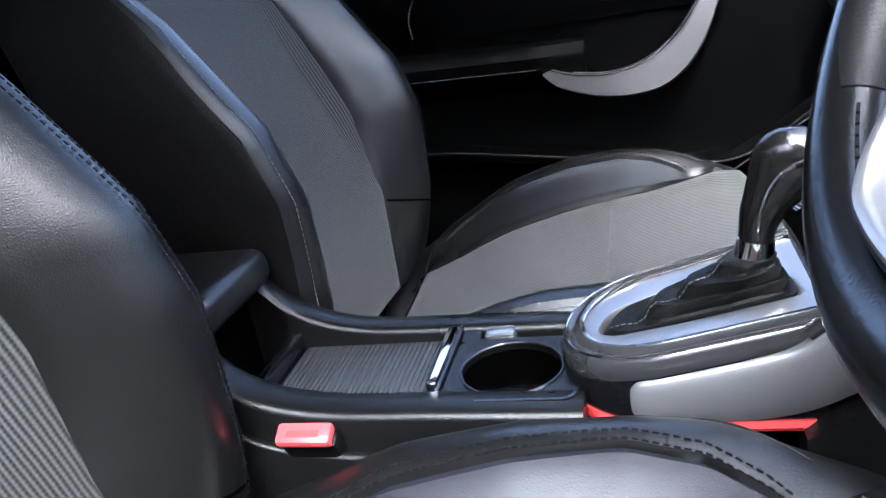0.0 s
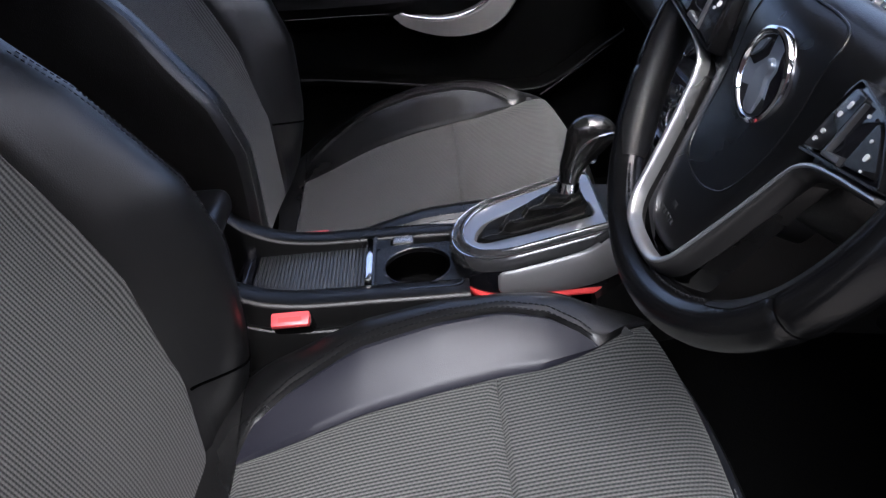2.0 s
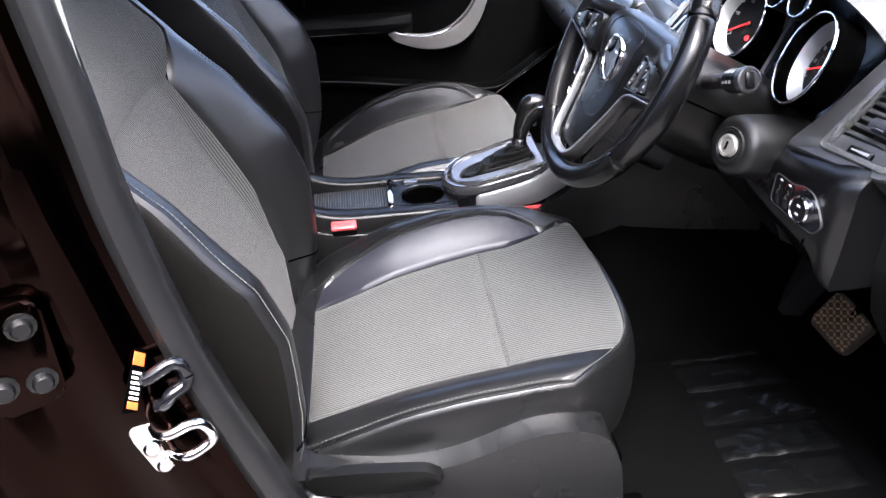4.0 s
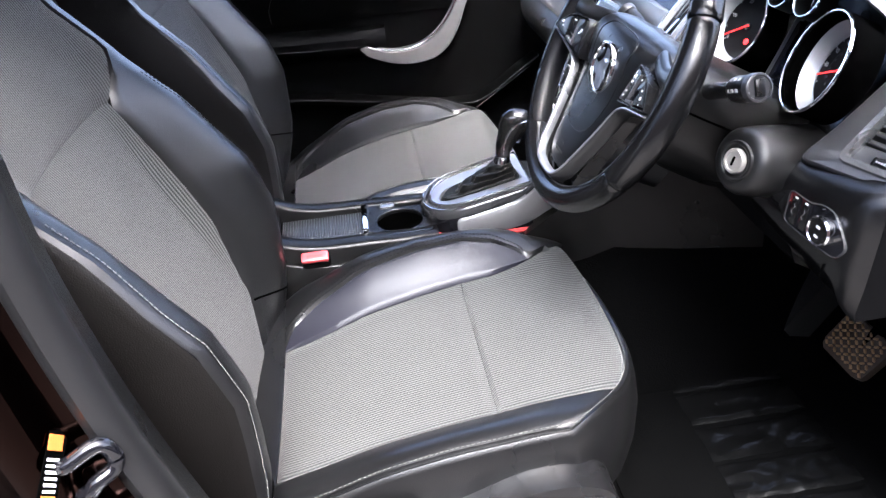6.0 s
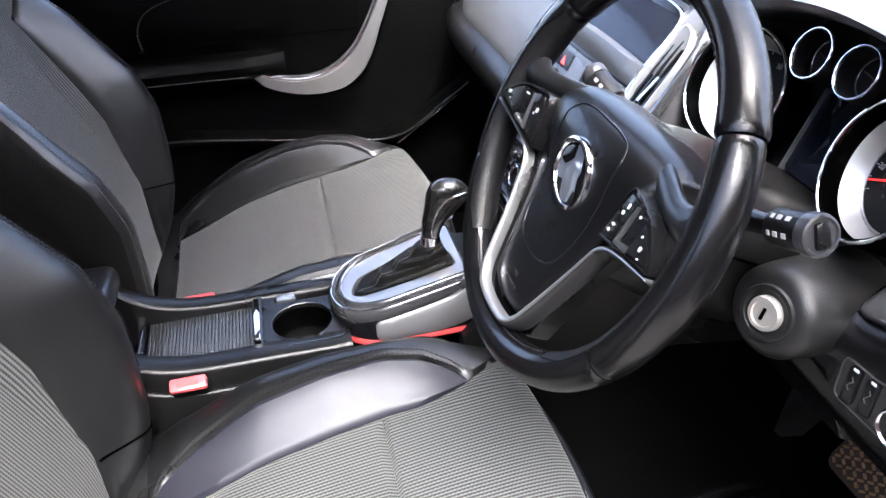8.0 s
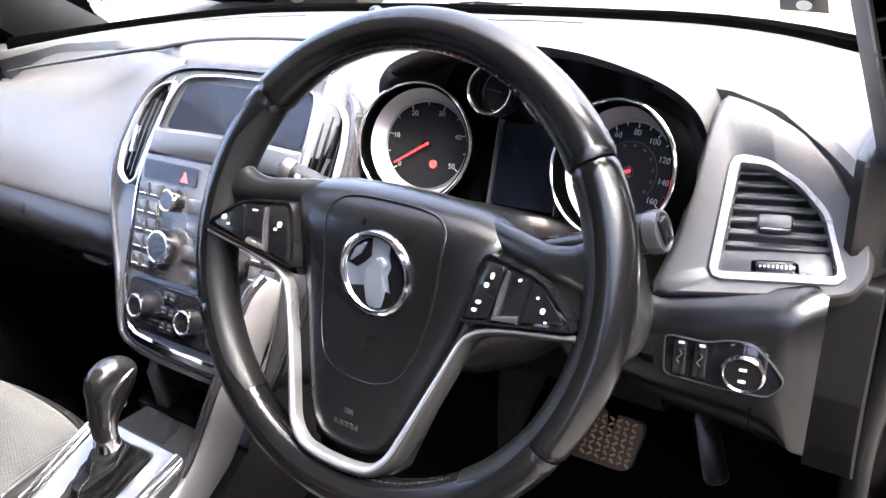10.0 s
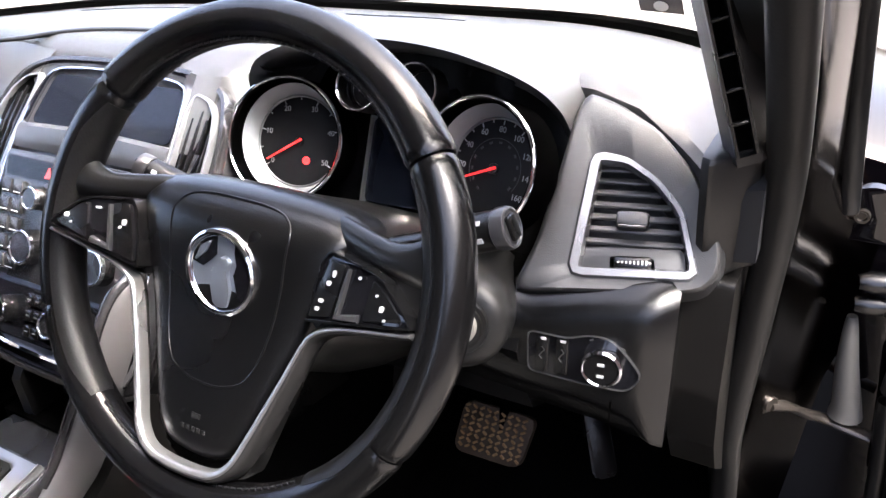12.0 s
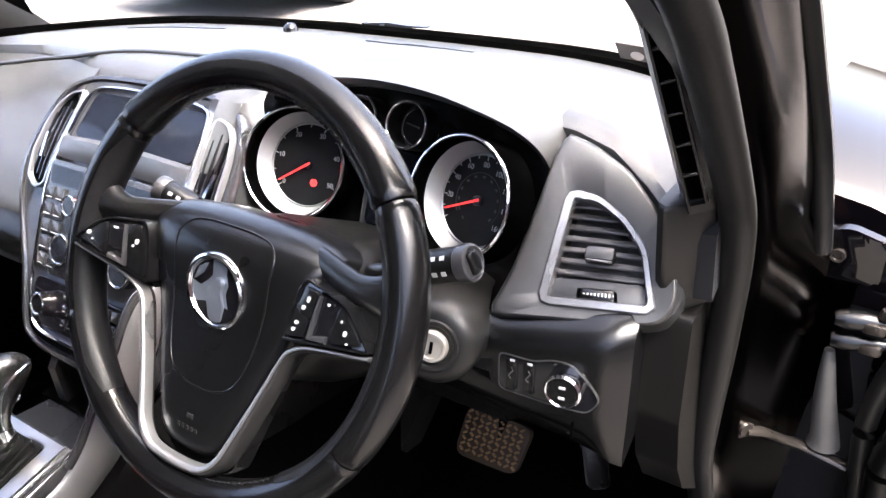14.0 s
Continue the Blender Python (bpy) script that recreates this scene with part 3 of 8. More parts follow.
def build_seat():
    near, far = SHAPE["near"], SHAPE["far"]
    seat = thing("car_seat", "black leather car seat with grey ribbed fabric and pale stitching", "car seat", (-0.25, 0, 0.26), "front seats")

    def cushion_patch(x0, x1, lo, hi):
        def fn(u, v):
            x = x0 + ((x1 if not callable(x1) else 0) - x0) * u if not callable(x1) else None
            if callable(x1):
                w0 = lo(x0) + (hi(x0) - lo(x0)) * v
                x = x0 + (x1(w0) - x0) * u
            w = lo(x) + (hi(x) - lo(x)) * v
            return cushion_point(x, w)
        return fn

    seam = -0.165
    for a, b in ((-0.437, seam), (seam, front_x)):
        bm = bmesh.new()
        patch(bm, cushion_patch(a, b, lambda x: -split_v(x, -1), lambda x: split_v(x, 1)), 30, 26, 0.03, 0.006, 0.045)
        part("seat_insert", bm, FABRIC, seat, "grey ribbed fabric insert")
    bm = bmesh.new()
    patch(bm, cushion_patch(-0.437, -0.058, lambda x: split_v(x, 1), seam_v), 44, 12, 0.03, 0.0045, 0.10)
    part("inner_bolster_panel", bm, SHAPE["panel"], seat)
    bm = bmesh.new()
    patch(bm, cushion_patch(-0.437, front_x, seam_v, lambda x: far), 48, 12, 0.03, 0.0045, 0.10)
    part("seat_bolster", bm, LEATHER, seat)
    bm = bmesh.new()
    patch(bm, cushion_patch(-0.437, front_x, lambda x: -near, lambda x: -split_v(x, -1)), 44, 16, 0.03, 0.004, 0.06)
    part("seat_bolster", bm, LEATHER, seat)
    bm = bmesh.new()
    patch(bm, cushion_patch(-0.53, -0.437, lambda x: 0.008 - near, lambda x: far - 0.008), 10, 30, 0.03, 0.003, 0.1)
    part("rear_panel", bm, LEATHER, seat)

    # leather skirt round the cushion's sides and front
    bm = bmesh.new()
    fn, ff = front_x(-near), front_x(far)
    path = [(-0.52 + (fn + 0.52) * i / 18, -near) for i in range(18)]
    path += [(front_x(w * math.sin(a)), w * math.sin(a)) for a in np.linspace(-math.pi / 2, math.pi / 2, 45) for w in ((near if a < 0 else far),)]
    path += [(ff + (-0.52 - ff) * i / 18, far) for i in range(1, 19)]
    secs = []
    for i, (x, v) in enumerate(path):
        q0, q1 = path[max(0, i - 1)], path[min(len(path) - 1, i + 1)]
        o = Vector((q1[1] - q0[1], -(q1[0] - q0[0]), 0)).normalized()
        p = Vector((x, v, cushion_z(x, v)))
        low = Vector((x, v, 0.428))
        h = p.z - 0.428
        secs.append([p + Vector((0, 0, -0.003)) - o * 0.004, p + o * 0.0015 + Vector((0, 0, -0.0012)), p + o * 0.0045 + Vector((0, 0, -0.0045)), p + o * 0.0060 + Vector((0, 0, -0.0075)), p + o * 0.0105 - Vector((0, 0, 0.16 * h + 0.006)), p + o * 0.0140 - Vector((0, 0, 0.42 * h)),
                     p + o * 0.0125 - Vector((0, 0, 0.75 * h)), low + o * 0.006, low - o * 0.03, p - o * 0.03 - Vector((0, 0, 0.03))])
    rings(bm, secs, True)
    part("cushion_skirt", bm, LEATHER, seat)
    bm = bmesh.new()
    box(bm, (-0.26, 0, 0.40), (0.48, 0.44, 0.07), None, 0.02)
    part("seat_pan", bm, DARK, seat)
    for v in (-0.19, 0.19):
        bm = bmesh.new()
        box(bm, (-0.25, v, 0.28), (0.55, 0.045, 0.05), None, 0.008)
        box(bm, (-0.42, v, 0.33), (0.05, 0.03, 0.12), None, 0.006)
        box(bm, (-0.08, v, 0.33), (0.05, 0.03, 0.12), None, 0.006)
        part("seat_rail", bm, DARK, seat)

    # backrest panels
    def back_patch(z0, z1, lo, hi):
        def fn(u, v):
            z = z0 + (z1 - z0) * u
            return back_point(z, hi(z) + (lo(z) - hi(z)) * v)
        return fn

    ins = lambda z: interp([0.44, 0.58, 0.70, 0.80, 0.88], [0.118, 0.138, 0.150, 0.150, 0.146], z)
    bm = bmesh.new()
    patch(bm, back_patch(0.445, 0.884, lambda z: -ins(z), ins), 30, 26, 0.03, 0.004, 0.06)
    part("back_insert", bm, FABRIC, seat, "grey ribbed fabric insert")
    top_half = lambda z: interp([0.884, 0.925, 0.94, 1.06, 1.10], [0.146, 0.185, 0.205, 0.165, 0.14], z)
    bm = bmesh.new()
    patch(bm, back_patch(0.884, 1.09, lambda z: -top_half(z), top_half), 18, 26, 0.03, 0.004, 0.07)
    part("back_upper_insert", bm, FABRIC, seat, "grey ribbed fabric upper panel")
    for side in (1, -1):
        inner = lambda z: ins(z) if z <= 0.884 else top_half(z)
        bm = bmesh.new()
        lo = (lambda z: inner(z)) if side > 0 else (lambda z: -back_half(z))
        hi = (lambda z: back_half(z)) if side > 0 else (lambda z: -inner(z))
        patch(bm, back_patch(0.445, 1.10, lo, hi), 44, 14, 0.03, 0.004, 0.05)
        part("back_bolster", bm, GRAINED, seat, "grained black leather")
        bm = bmesh.new()
        seam_line = []
        for k in np.linspace(0.02, 0.98, 14):
            z = 0.572 - 0.04 * k
            seam_line.append(back_point(z, side * (ins(z) + (back_half(z) - ins(z)) * k)) + Vector((0.0002, 0, 0)))
        tube(bm, seam_line, 0.0016, 6)
        part("bolster_seam", bm, DARK, seat)
    bm = bmesh.new()
    secs = []
    for i in range(25):
        z = 0.43 + 0.70 * i / 24
        w = back_half(z)
        xf = back_point(min(z, 1.1), w).x
        xr = back_x(z) - 0.085 - 0.02 * math.sin(math.pi * i / 24)
        xf2 = back_x(z) - 0.03
        if i == 24:
            w, xr = w * 0.9, xf2 - 0.03
        secs.append([(xf - 0.002, -w, z), (xf - 0.012, -w - 0.006, z), (xr + 0.03, -w - 0.004, z), (xr + 0.006, -w + 0.03, z), (xr, 0, z), (xr + 0.006, w - 0.03, z), (xr + 0.03, w + 0.004, z),
                     (xf - 0.012, w + 0.006, z), (xf - 0.002, w, z), (xf2 - 0.01, w - 0.04, z), (xf2, 0, z), (xf2 - 0.01, -w + 0.04, z)])
    rings(bm, secs, True)
    part("back_shell", bm, SIDE_SHADE, seat, "black side panel coloured darker for its shade")

    # seams and stitching
    bm = bmesh.new()
    for off in (0.0035, 0.0105):
        stitches(bm, [cushion_point(x, seam_v(x) + off) + Vector((0, 0, 0.001)) for x in np.linspace(-0.425, -0.062, 60)])
    part("cushion_stitching", bm, BLACK_THREAD, seat)
    bm = bmesh.new()
    line = [cushion_point(x, 0.0055 - near) + Vector((0, 0, 0.0006)) for x in np.linspace(-0.43, front_x(0.0055 - near), 50)]
    line += [cushion_point(front_x(v) - 0.004, v) + Vector((0, 0, 0.0006)) for v in (near - 0.0055) * np.sin(np.linspace(-math.pi / 2 + 0.02, -0.1, 40))]
    stitches(bm, line, 0.0060, 0.0036, 0.00035)
    part("edge_stitching", bm, THREAD, seat)
    for side in (1, -1):
        bm = bmesh.new()
        for off in ((0.0, 0.008) if side > 0 else (0.0,)):
            line = []
            for z in np.linspace(0.47, 0.90, 60):
                p = back_point(z, side * (back_half(z) - 0.012 - off))
                line.append(p + Vector((0.0012, 0, 0.0006)))
            stitches(bm, line)
        part("back_stitching", bm, BLACK_THREAD if side > 0 else THREAD, seat)

    # plastic side trim with its levers, on the door side
    bm = bmesh.new()
    pts = [(-0.52, 0.40), (-0.52, 0.475), (-0.49, 0.500), (-0.44, 0.503), (-0.394, 0.500), (-0.316, 0.490), (-0.256, 0.493), (-0.20, 0.512), (-0.15, 0.529), (-0.10, 0.530), (-0.06, 0.514), (-0.04, 0.465), (-0.03, 0.33), (-0.10, 0.31), (-0.45, 0.31)]
    m = Matrix(((1, 0, 0, 0), (0, 0, -1, 0), (0, 1, 0, 0), (0, 0, 0, 1)))
    slab(bm, rounded(pts, 0.03, 5), 0.190, near + 0.046, m, 0.022, 5)
    part("side_trim", bm, SEAT_TRIM, seat, "grained black plastic side trim")
    bm = bmesh.new()
    slab(bm, rounded([(-0.43, 0.490), (-0.385, 0.482), (-0.278, 0.474), (-0.262, 0.490), (-0.285, 0.507), (-0.36, 0.516), (-0.43, 0.520)], 0.010), near + 0.044, near + 0.060, m, 0.005, 3)
    part("height_lever", bm, PLASTIC, seat)
    bm = bmesh.new()
    lathe(bm, [(0.0, 0.062), (0.026, 0.062), (0.032, 0.056), (0.034, 0.04), (0.0, 0.04)], Matrix.Translation((0, -near, 0)) @ m @ Matrix.Translation((-0.425, 0.455, 0)), 28)
    part("recline_knob", bm, SMOOTH, seat)
    return seat


driver_seat = build_seat()
tagged(driver_seat, "black leather driver seat with ribbed grey fabric beside the door")
SHAPE.update(near=0.243, far=0.243, rise=0.054, top=[0.437, 0.455, 0.507, 0.538, 0.549, 0.549, 0.535], nose=0.036, bow=1.0, round=4.5, panel=LEATHER, lift=False)
passenger_seat = build_seat()
passenger_seat.location.x -= 0.012
passenger_seat.location.y = 0.655
tagged(passenger_seat, "black leather passenger seat with grey ribbed fabric inserts")

# ---- centre console ----
console = thing("centre_console", "black plastic centre console with a ribbed shutter tray and cup holder", "console", (-0.3, MID, 0.54))


def wall_along(bm, y0, y1, tops, z0):
    """A rail along x whose top follows (x, z) pairs."""
    line = smooth_line([(x, 0, z) for x, z in tops], 5)
    secs = []
    for p in line:
        e = min(0.006, (y1 - y0) * 0.4)
        secs.append([(p.x, y0, z0), (p.x, y0, p.z - e), (p.x, y0 + e * 0.4, p.z - e * 0.35), (p.x, y0 + e, p.z), (p.x, y1 - e, p.z), (p.x, y1 - e * 0.4, p.z - e * 0.35), (p.x, y1, p.z - e), (p.x, y1, z0)])
    rings(bm, secs, True)


TOPS = [(-0.52, 0.655), (-0.48, 0.635), (-0.44, 0.598), (-0.38, 0.580), (-0.28, 0.577), (-0.18, 0.575)]
for y0, y1 in ((0.252, 0.288), (0.385, 0.416)):
    bm = bmesh.new()
    wall_along(bm, y0, y1, TOPS, 0.47)
    part("side_rail", bm, PLASTIC, console)
# lower body with an inset lip, and front cross piece
bm = bmesh.new()
wall_along(bm, 0.243, 0.252, [(x, z - 0.030) for x, z in TOPS], 0.40)
wall_along(bm, 0.416, 0.425, [(x, z - 0.030) for x, z in TOPS], 0.40)
box(bm, (-0.35, 0.334, 0.52), (0.34, 0.09, 0.03))
part("console_body", bm, PLASTIC, console)
# shutter slats
me = None
slats = 30
for i in range(slats):
    x = -0.435 + i * 0.0045
    if me is None:
        bm = bmesh.new()
        box(bm, (0, 0, 0), (0.00435, 0.096, 0.006), None, 0.0008, 1)
        me = mesh_of("slat", bm, TRAY)
    ob = new("slat", me)
    ob.parent = console
    ob.location = Vector((x, 0.3365, 0.566 - 0.004)) - Vector(console.location)
bm = bmesh.new()
box(bm, (-0.296, 0.3365, 0.571), (0.010, 0.090, 0.020), None, 0.003)
part("shutter_handle", bm, CHROME, console, "bright chrome shutter handle")
bm = bmesh.new()
box(bm, (-0.445, 0.3365, 0.569), (0.012, 0.096, 0.022), None, 0.003)
part("tray_lip", bm, GLOSS, console)


def plate_with_holes(bm, x0, x1, y0, y1, z1, z0, hole_c, hole_r, slot):
    """A panel with a round cup hole and a rectangular slot, open downwards."""
    n = 48
    cx, cy = hole_c
    inner_top, outer = [], []
    sx0, sx1, sy0, sy1 = slot
    lim_y = sy0 - 0.004
    for k in range(n):
        a = 2 * math.pi * k / n
        c, s = math.cos(a), math.sin(a)
        inner_top.append(bm.verts.new((cx + hole_r * c, cy + hole_r * s, z1)))
        t = min(((x1 if c > 0 else x0) - cx) / c if abs(c) > 1e-6 else 9, ((lim_y if s > 0 else y0) - cy) / s if abs(s) > 1e-6 else 9)
        outer.append(bm.verts.new((cx + t * c, cy + t * s, z1)))
    for k in range(n):
        j = (k + 1) % n
        bm.faces.new((inner_top[k], inner_top[j], outer[j], outer[k]))
    for a0, a1, b0, b1 in ((x0, sx0, lim_y, y1), (sx1, x1, lim_y, y1), (sx0, sx1, sy1, y1), (sx0, sx1, lim_y, sy0)):
        q = [bm.verts.new(p) for p in ((a0, b0, z1), (a1, b0, z1), (a1, b1, z1), (a0, b1, z1))]
        bm.faces.new(q)
    t = [(sx0, sy0), (sx1, sy0), (sx1, sy1), (sx0, sy1)]
    up = [bm.verts.new((x, y, z1)) for x, y in t]
    dn = [bm.verts.new((x, y, z1 - 0.025)) for x, y in t]
    for i in range(4):
        bm.faces.new((up[i], dn[i], dn[(i + 1) % 4], up[(i + 1) % 4]))
    bm.faces.new(dn)
    bmesh.ops.remove_doubles(bm, verts=bm.verts, dist=1e-5)


bm = bmesh.new()
plate_with_holes(bm, -0.288, -0.188, 0.272, 0.402, 0.573, 0.48, (-0.238, 0.320), 0.0395, (-0.272, -0.198, 0.369, 0.393))
part("holder_panel", bm, PLASTIC, console)
bm = bmesh.new()
lathe(bm, [(0.0, 0.478), (0.036, 0.478), (0.0393, 0.571), (0.0415, 0.571), (0.040, 0.474), (0.0, 0.474)], Matrix.Translation((-0.238, 0.320, 0)), 40)
part("cup_holder", bm, DARK, console, "round open cup holder")
bm = bmesh.new()
ring(bm, 0.0385, 0.0415, -0.004, 0.0025, Matrix.Translation((-0.238, 0.320, 0.572)), 44, 0.001)
part("cup_rim", bm, SMOOTH, console)
bm = bmesh.new()
box(bm, (-0.256, 0.381, 0.568), (0.026, 0.019, 0.014), pose(0, 0, 0), 0.003)
part("parking_switch", bm, SILVER, console, "silver parking brake switch")
bm = bmesh.new()
band(bm, rounded([(-0.290, 0.270), (-0.186, 0.270), (-0.186, 0.404), (-0.290, 0.404)], 0.012), 0.004, 0.570, 0.5765, None, True)
part("holder_frame", bm, SMOOTH, console)

# armrest box
armrest = thing("armrest", "black leather padded centre armrest", "armrest", (-0.58, MID, 0.54))
bm = bmesh.new()
box(bm, (-0.620, 0.335, 0.648), (0.33, 0.120, 0.036), pose(0, 0, 0, 0, 0, 0), 0.015, 4)
part("armrest_lid", bm, LEATHER, armrest)
bm = bmesh.new()
box(bm, (-0.655, 0.335, 0.585), (0.34, 0.115, 0.092), None, 0.010)
part("armrest_base", bm, DARK, armrest)

# gear selector island
shifter = thing("gear_selector", "automatic gear lever in a silver surround with a leather gaiter", "gear lever", (-0.09, 0.34, 0.56))


def top_z(x):
    """Height of the selector's plate, which rises towards the dash."""
    return 0.596 + 0.21 * (x + 0.19)


def shoe(g, n=44):
    """The plate's outline grown by g: up the near side, round the nose and back down the far side."""
    near, far = [], []
    for i in range(n + 1):
        x = -0.182 - g + (0.158 + g) * (i / n) ** 2
        u = min(1.0, (x + 0.182 + g) / (0.066 + g))
        h = (0.057 + g) * math.sqrt(max(0.0, 1 - (1 - u) ** 2.5)) + 0.006 * max(0.0, (x + 0.12) / 0.095)
        mid = 0.338 + 0.006 * max(0.0, (x + 0.12) / 0.095)
        near.append((x, mid - h))
        far.append((x, mid + h))
    return near[:0:-1] + far


def spokes(outline, centre, n=72):
    """Where rays from the centre meet an outline."""
    out = []
    for k in range(n):
        a = 2 * math.pi * k / n
        d = Vector((math.cos(a), math.sin(a)))
        best = 0.0
        for p, q in zip(outline, outline[1:] + outline[:1]):
            p, q = Vector(p) - centre, Vector(q) - centre
            e = q - p
            det = d.x * -e.y + d.y * e.x
            if abs(det) < 1e-12:
                continue
            s_ = (p.x * -e.y + p.y * e.x) / det
            t_ = (d.x * p.y - d.y * p.x) / det
            if s_ > 0 and -1e-6 <= t_ <= 1 + 1e-6:
                best = max(best, s_)
        out.append(centre + d * best)
    return out


C_GATE = Vector((-0.100, 0.336))
GATE = [(-0.169, 0.318), (-0.166, 0.336), (-0.156, 0.351), (-0.120, 0.362), (-0.070, 0.369), (-0.050, 0.356), (-0.0345, 0.337), (-0.0335, 0.306), (-0.110, 0.306), (-0.155, 0.308)]


def gate_loop(grow, dz):
    """The gaiter's opening, grown a little and set at a height above the plate."""
    loop = spokes(rounded(GATE, 0.006, 3), C_GATE)
    return [Vector((p.x, p.y, top_z(p.x) + dz)) for p in [q + (q - C_GATE).normalized() * grow for q in loop]]


def swept(bm, profile, keep=lambda x, y: True):
    """A moulding along the shoe's outline; the profile gives how far out and how high."""
    lines = [shoe(g) for g, dz in profile]
    secs = []
    for i in range(len(lines[0])):
        x0, y0 = lines[0][i]
        if keep(x0, y0):
            secs.append([Vector((ln[i][0], ln[i][1], top_z(ln[i][0]) + dz)) for ln, (g, dz) in zip(lines, profile)])
    rings(bm, secs, True)


bm = bmesh.new()
edge = spokes(shoe(0.0), C_GATE)
loops = [[Vector((p.x, p.y, top_z(p.x) + dz)) for p in edge] for dz in (-0.006, 0.0)]
loops += [gate_loop(0.0045, 0.0006), gate_loop(0.0015, 0.0), gate_loop(0.0, -0.002), gate_loop(0.0, -0.016)]
rings(bm, loops, True, False)
part("gear_plate", bm, PLATE_SATIN, shifter, "satin silver gear surround")
bm = bmesh.new()
swept(bm, [(-0.0015, -0.004), (-0.0015, 0.0018), (0.0015, 0.0040), (0.0040, 0.0036), (0.0062, 0.0010), (0.0080, 0.0002), (0.0105, 0.0014), (0.0130, 0.0006), (0.0158, -0.0035), (0.0176, -0.0095), (0.0172, -0.0150), (0.0120, -0.0180), (0.0, -0.0180)])
part("gear_bezel", bm, BEZEL_DARK, shifter, "dark polished rim round the plate")
for g, dz, rr in ((-0.0006, 0.0018, 0.0011), (0.0128, 0.0008, 0.0009)):
    bm = bmesh.new()
    tube(bm, [Vector((x, y, top_z(x) + dz)) for x, y in shoe(g)], rr, 8)
    part("bezel_line", bm, CHROME, shifter, "thin bright line")
# black nose and body under the rim
bm = bmesh.new()
lines = [shoe(g) for g in (0.0170, 0.0178, 0.0160, 0.0140)]
rings(bm, [[Vector((*lines[0][i], top_z(lines[0][i][0]) - 0.012)), Vector((*lines[1][i], top_z(lines[1][i][0]) - 0.020)), Vector((*lines[2][i], 0.560)), Vector((*lines[3][i], 0.552)), Vector((*shoe(0.0)[i], 0.552)), Vector((*shoe(0.0)[i], top_z(shoe(0.0)[i][0]) - 0.012))] for i in range(len(lines[0]))], True)
part("console_nose", bm, GLOSS, shifter, "glossy black nose of the console")
bm = bmesh.new()
line = [p for p in shoe(0.0168) if p[1] < 0.345]
rings(bm, [[Vector((x, y + 0.012, 0.5510)), Vector((x, y - 0.0004, 0.5510)), Vector((x, y - 0.0022, 0.5545)), Vector((x, y - 0.0004, 0.5590)), Vector((x, y + 0.012, 0.5590))] for x, y in line], True)
part("red_strip", bm, RED, shifter, "bright red trim strip")
# satin flank on the driver's side: round-ended at the rear, it sweeps up to the dash beside the knee
SWEEP = [(0.2665, -0.1475, 0.5850, -0.1475, 0.5660), (0.2645, -0.1420, 0.5900, -0.1430, 0.5615), (0.2628, -0.128, 0.5930, -0.130, 0.5605), (0.2624, -0.100, 0.5988, -0.100, 0.5605), (0.2622, -0.070, 0.6055, -0.068, 0.5612), (0.2612, -0.045, 0.6135, -0.036, 0.5680),
         (0.2580, -0.022, 0.6330, -0.006, 0.5850), (0.2525, -0.006, 0.6570, 0.018, 0.6060), (0.236, 0.008, 0.697, 0.040, 0.656), (0.226, 0.030, 0.735, 0.062, 0.702), (0.220, 0.047, 0.766, 0.083, 0.731), (0.216, 0.064, 0.787, 0.101, 0.757), (0.214, 0.085, 0.796, 0.108, 0.777)]
keys = [smooth_line([(a[0], a[k], a[k + 1]) for a in SWEEP], 5) for k in (1, 3)]
bm = bmesh.new()
secs = []
for u, l in zip(*keys):
    up, lo = Vector((u.y, u.x, u.z)), Vector((l.y, l.x, l.z))
    out = Vector((-0.002, -0.005, 0.0015)) * min(1.0, (up - lo).length / 0.05)
    secs.append([up + Vector((0, 0.003, 0.001)), up, up.lerp(lo, 0.08) + out * 0.45, up.lerp(lo, 0.25) + out * 0.85, up.lerp(lo, 0.5) + out, up.lerp(lo, 0.75) + out * 0.85, up.lerp(lo, 0.92) + out * 0.4, lo, lo + Vector((0.006, 0.012, 0)), up + Vector((0.006, 0.012, -0.002))])
rings(bm, secs, True)
part("console_flank", bm, GREY_TRIM, shifter, "satin grey flank sweeping up to the dash")
bm = bmesh.new()
tube(bm, [Vector((u.y - 0.001, u.x + 0.004, u.z + 0.002)) for u in keys[0] if u.y > -0.04], 0.0052, 10)
part("flank_edge", bm, BEZEL_DARK, shifter)
# dark tray ahead of the plate
bm = bmesh.new()
rings(bm, [[(x, 0.343 - h, z), (x, 0.343 + h, z), (x, 0.343 + h, z - 0.05), (x, 0.343 - h, z - 0.05)] for x, h, z in ((-0.026, 0.066, 0.629), (-0.021, 0.066, 0.6295), (-0.015, 0.067, 0.612), (0.03, 0.068, 0.606), (0.10, 0.068, 0.612))], True)
part("front_tray", bm, PLASTIC, shifter, "black tray ahead of the lever")
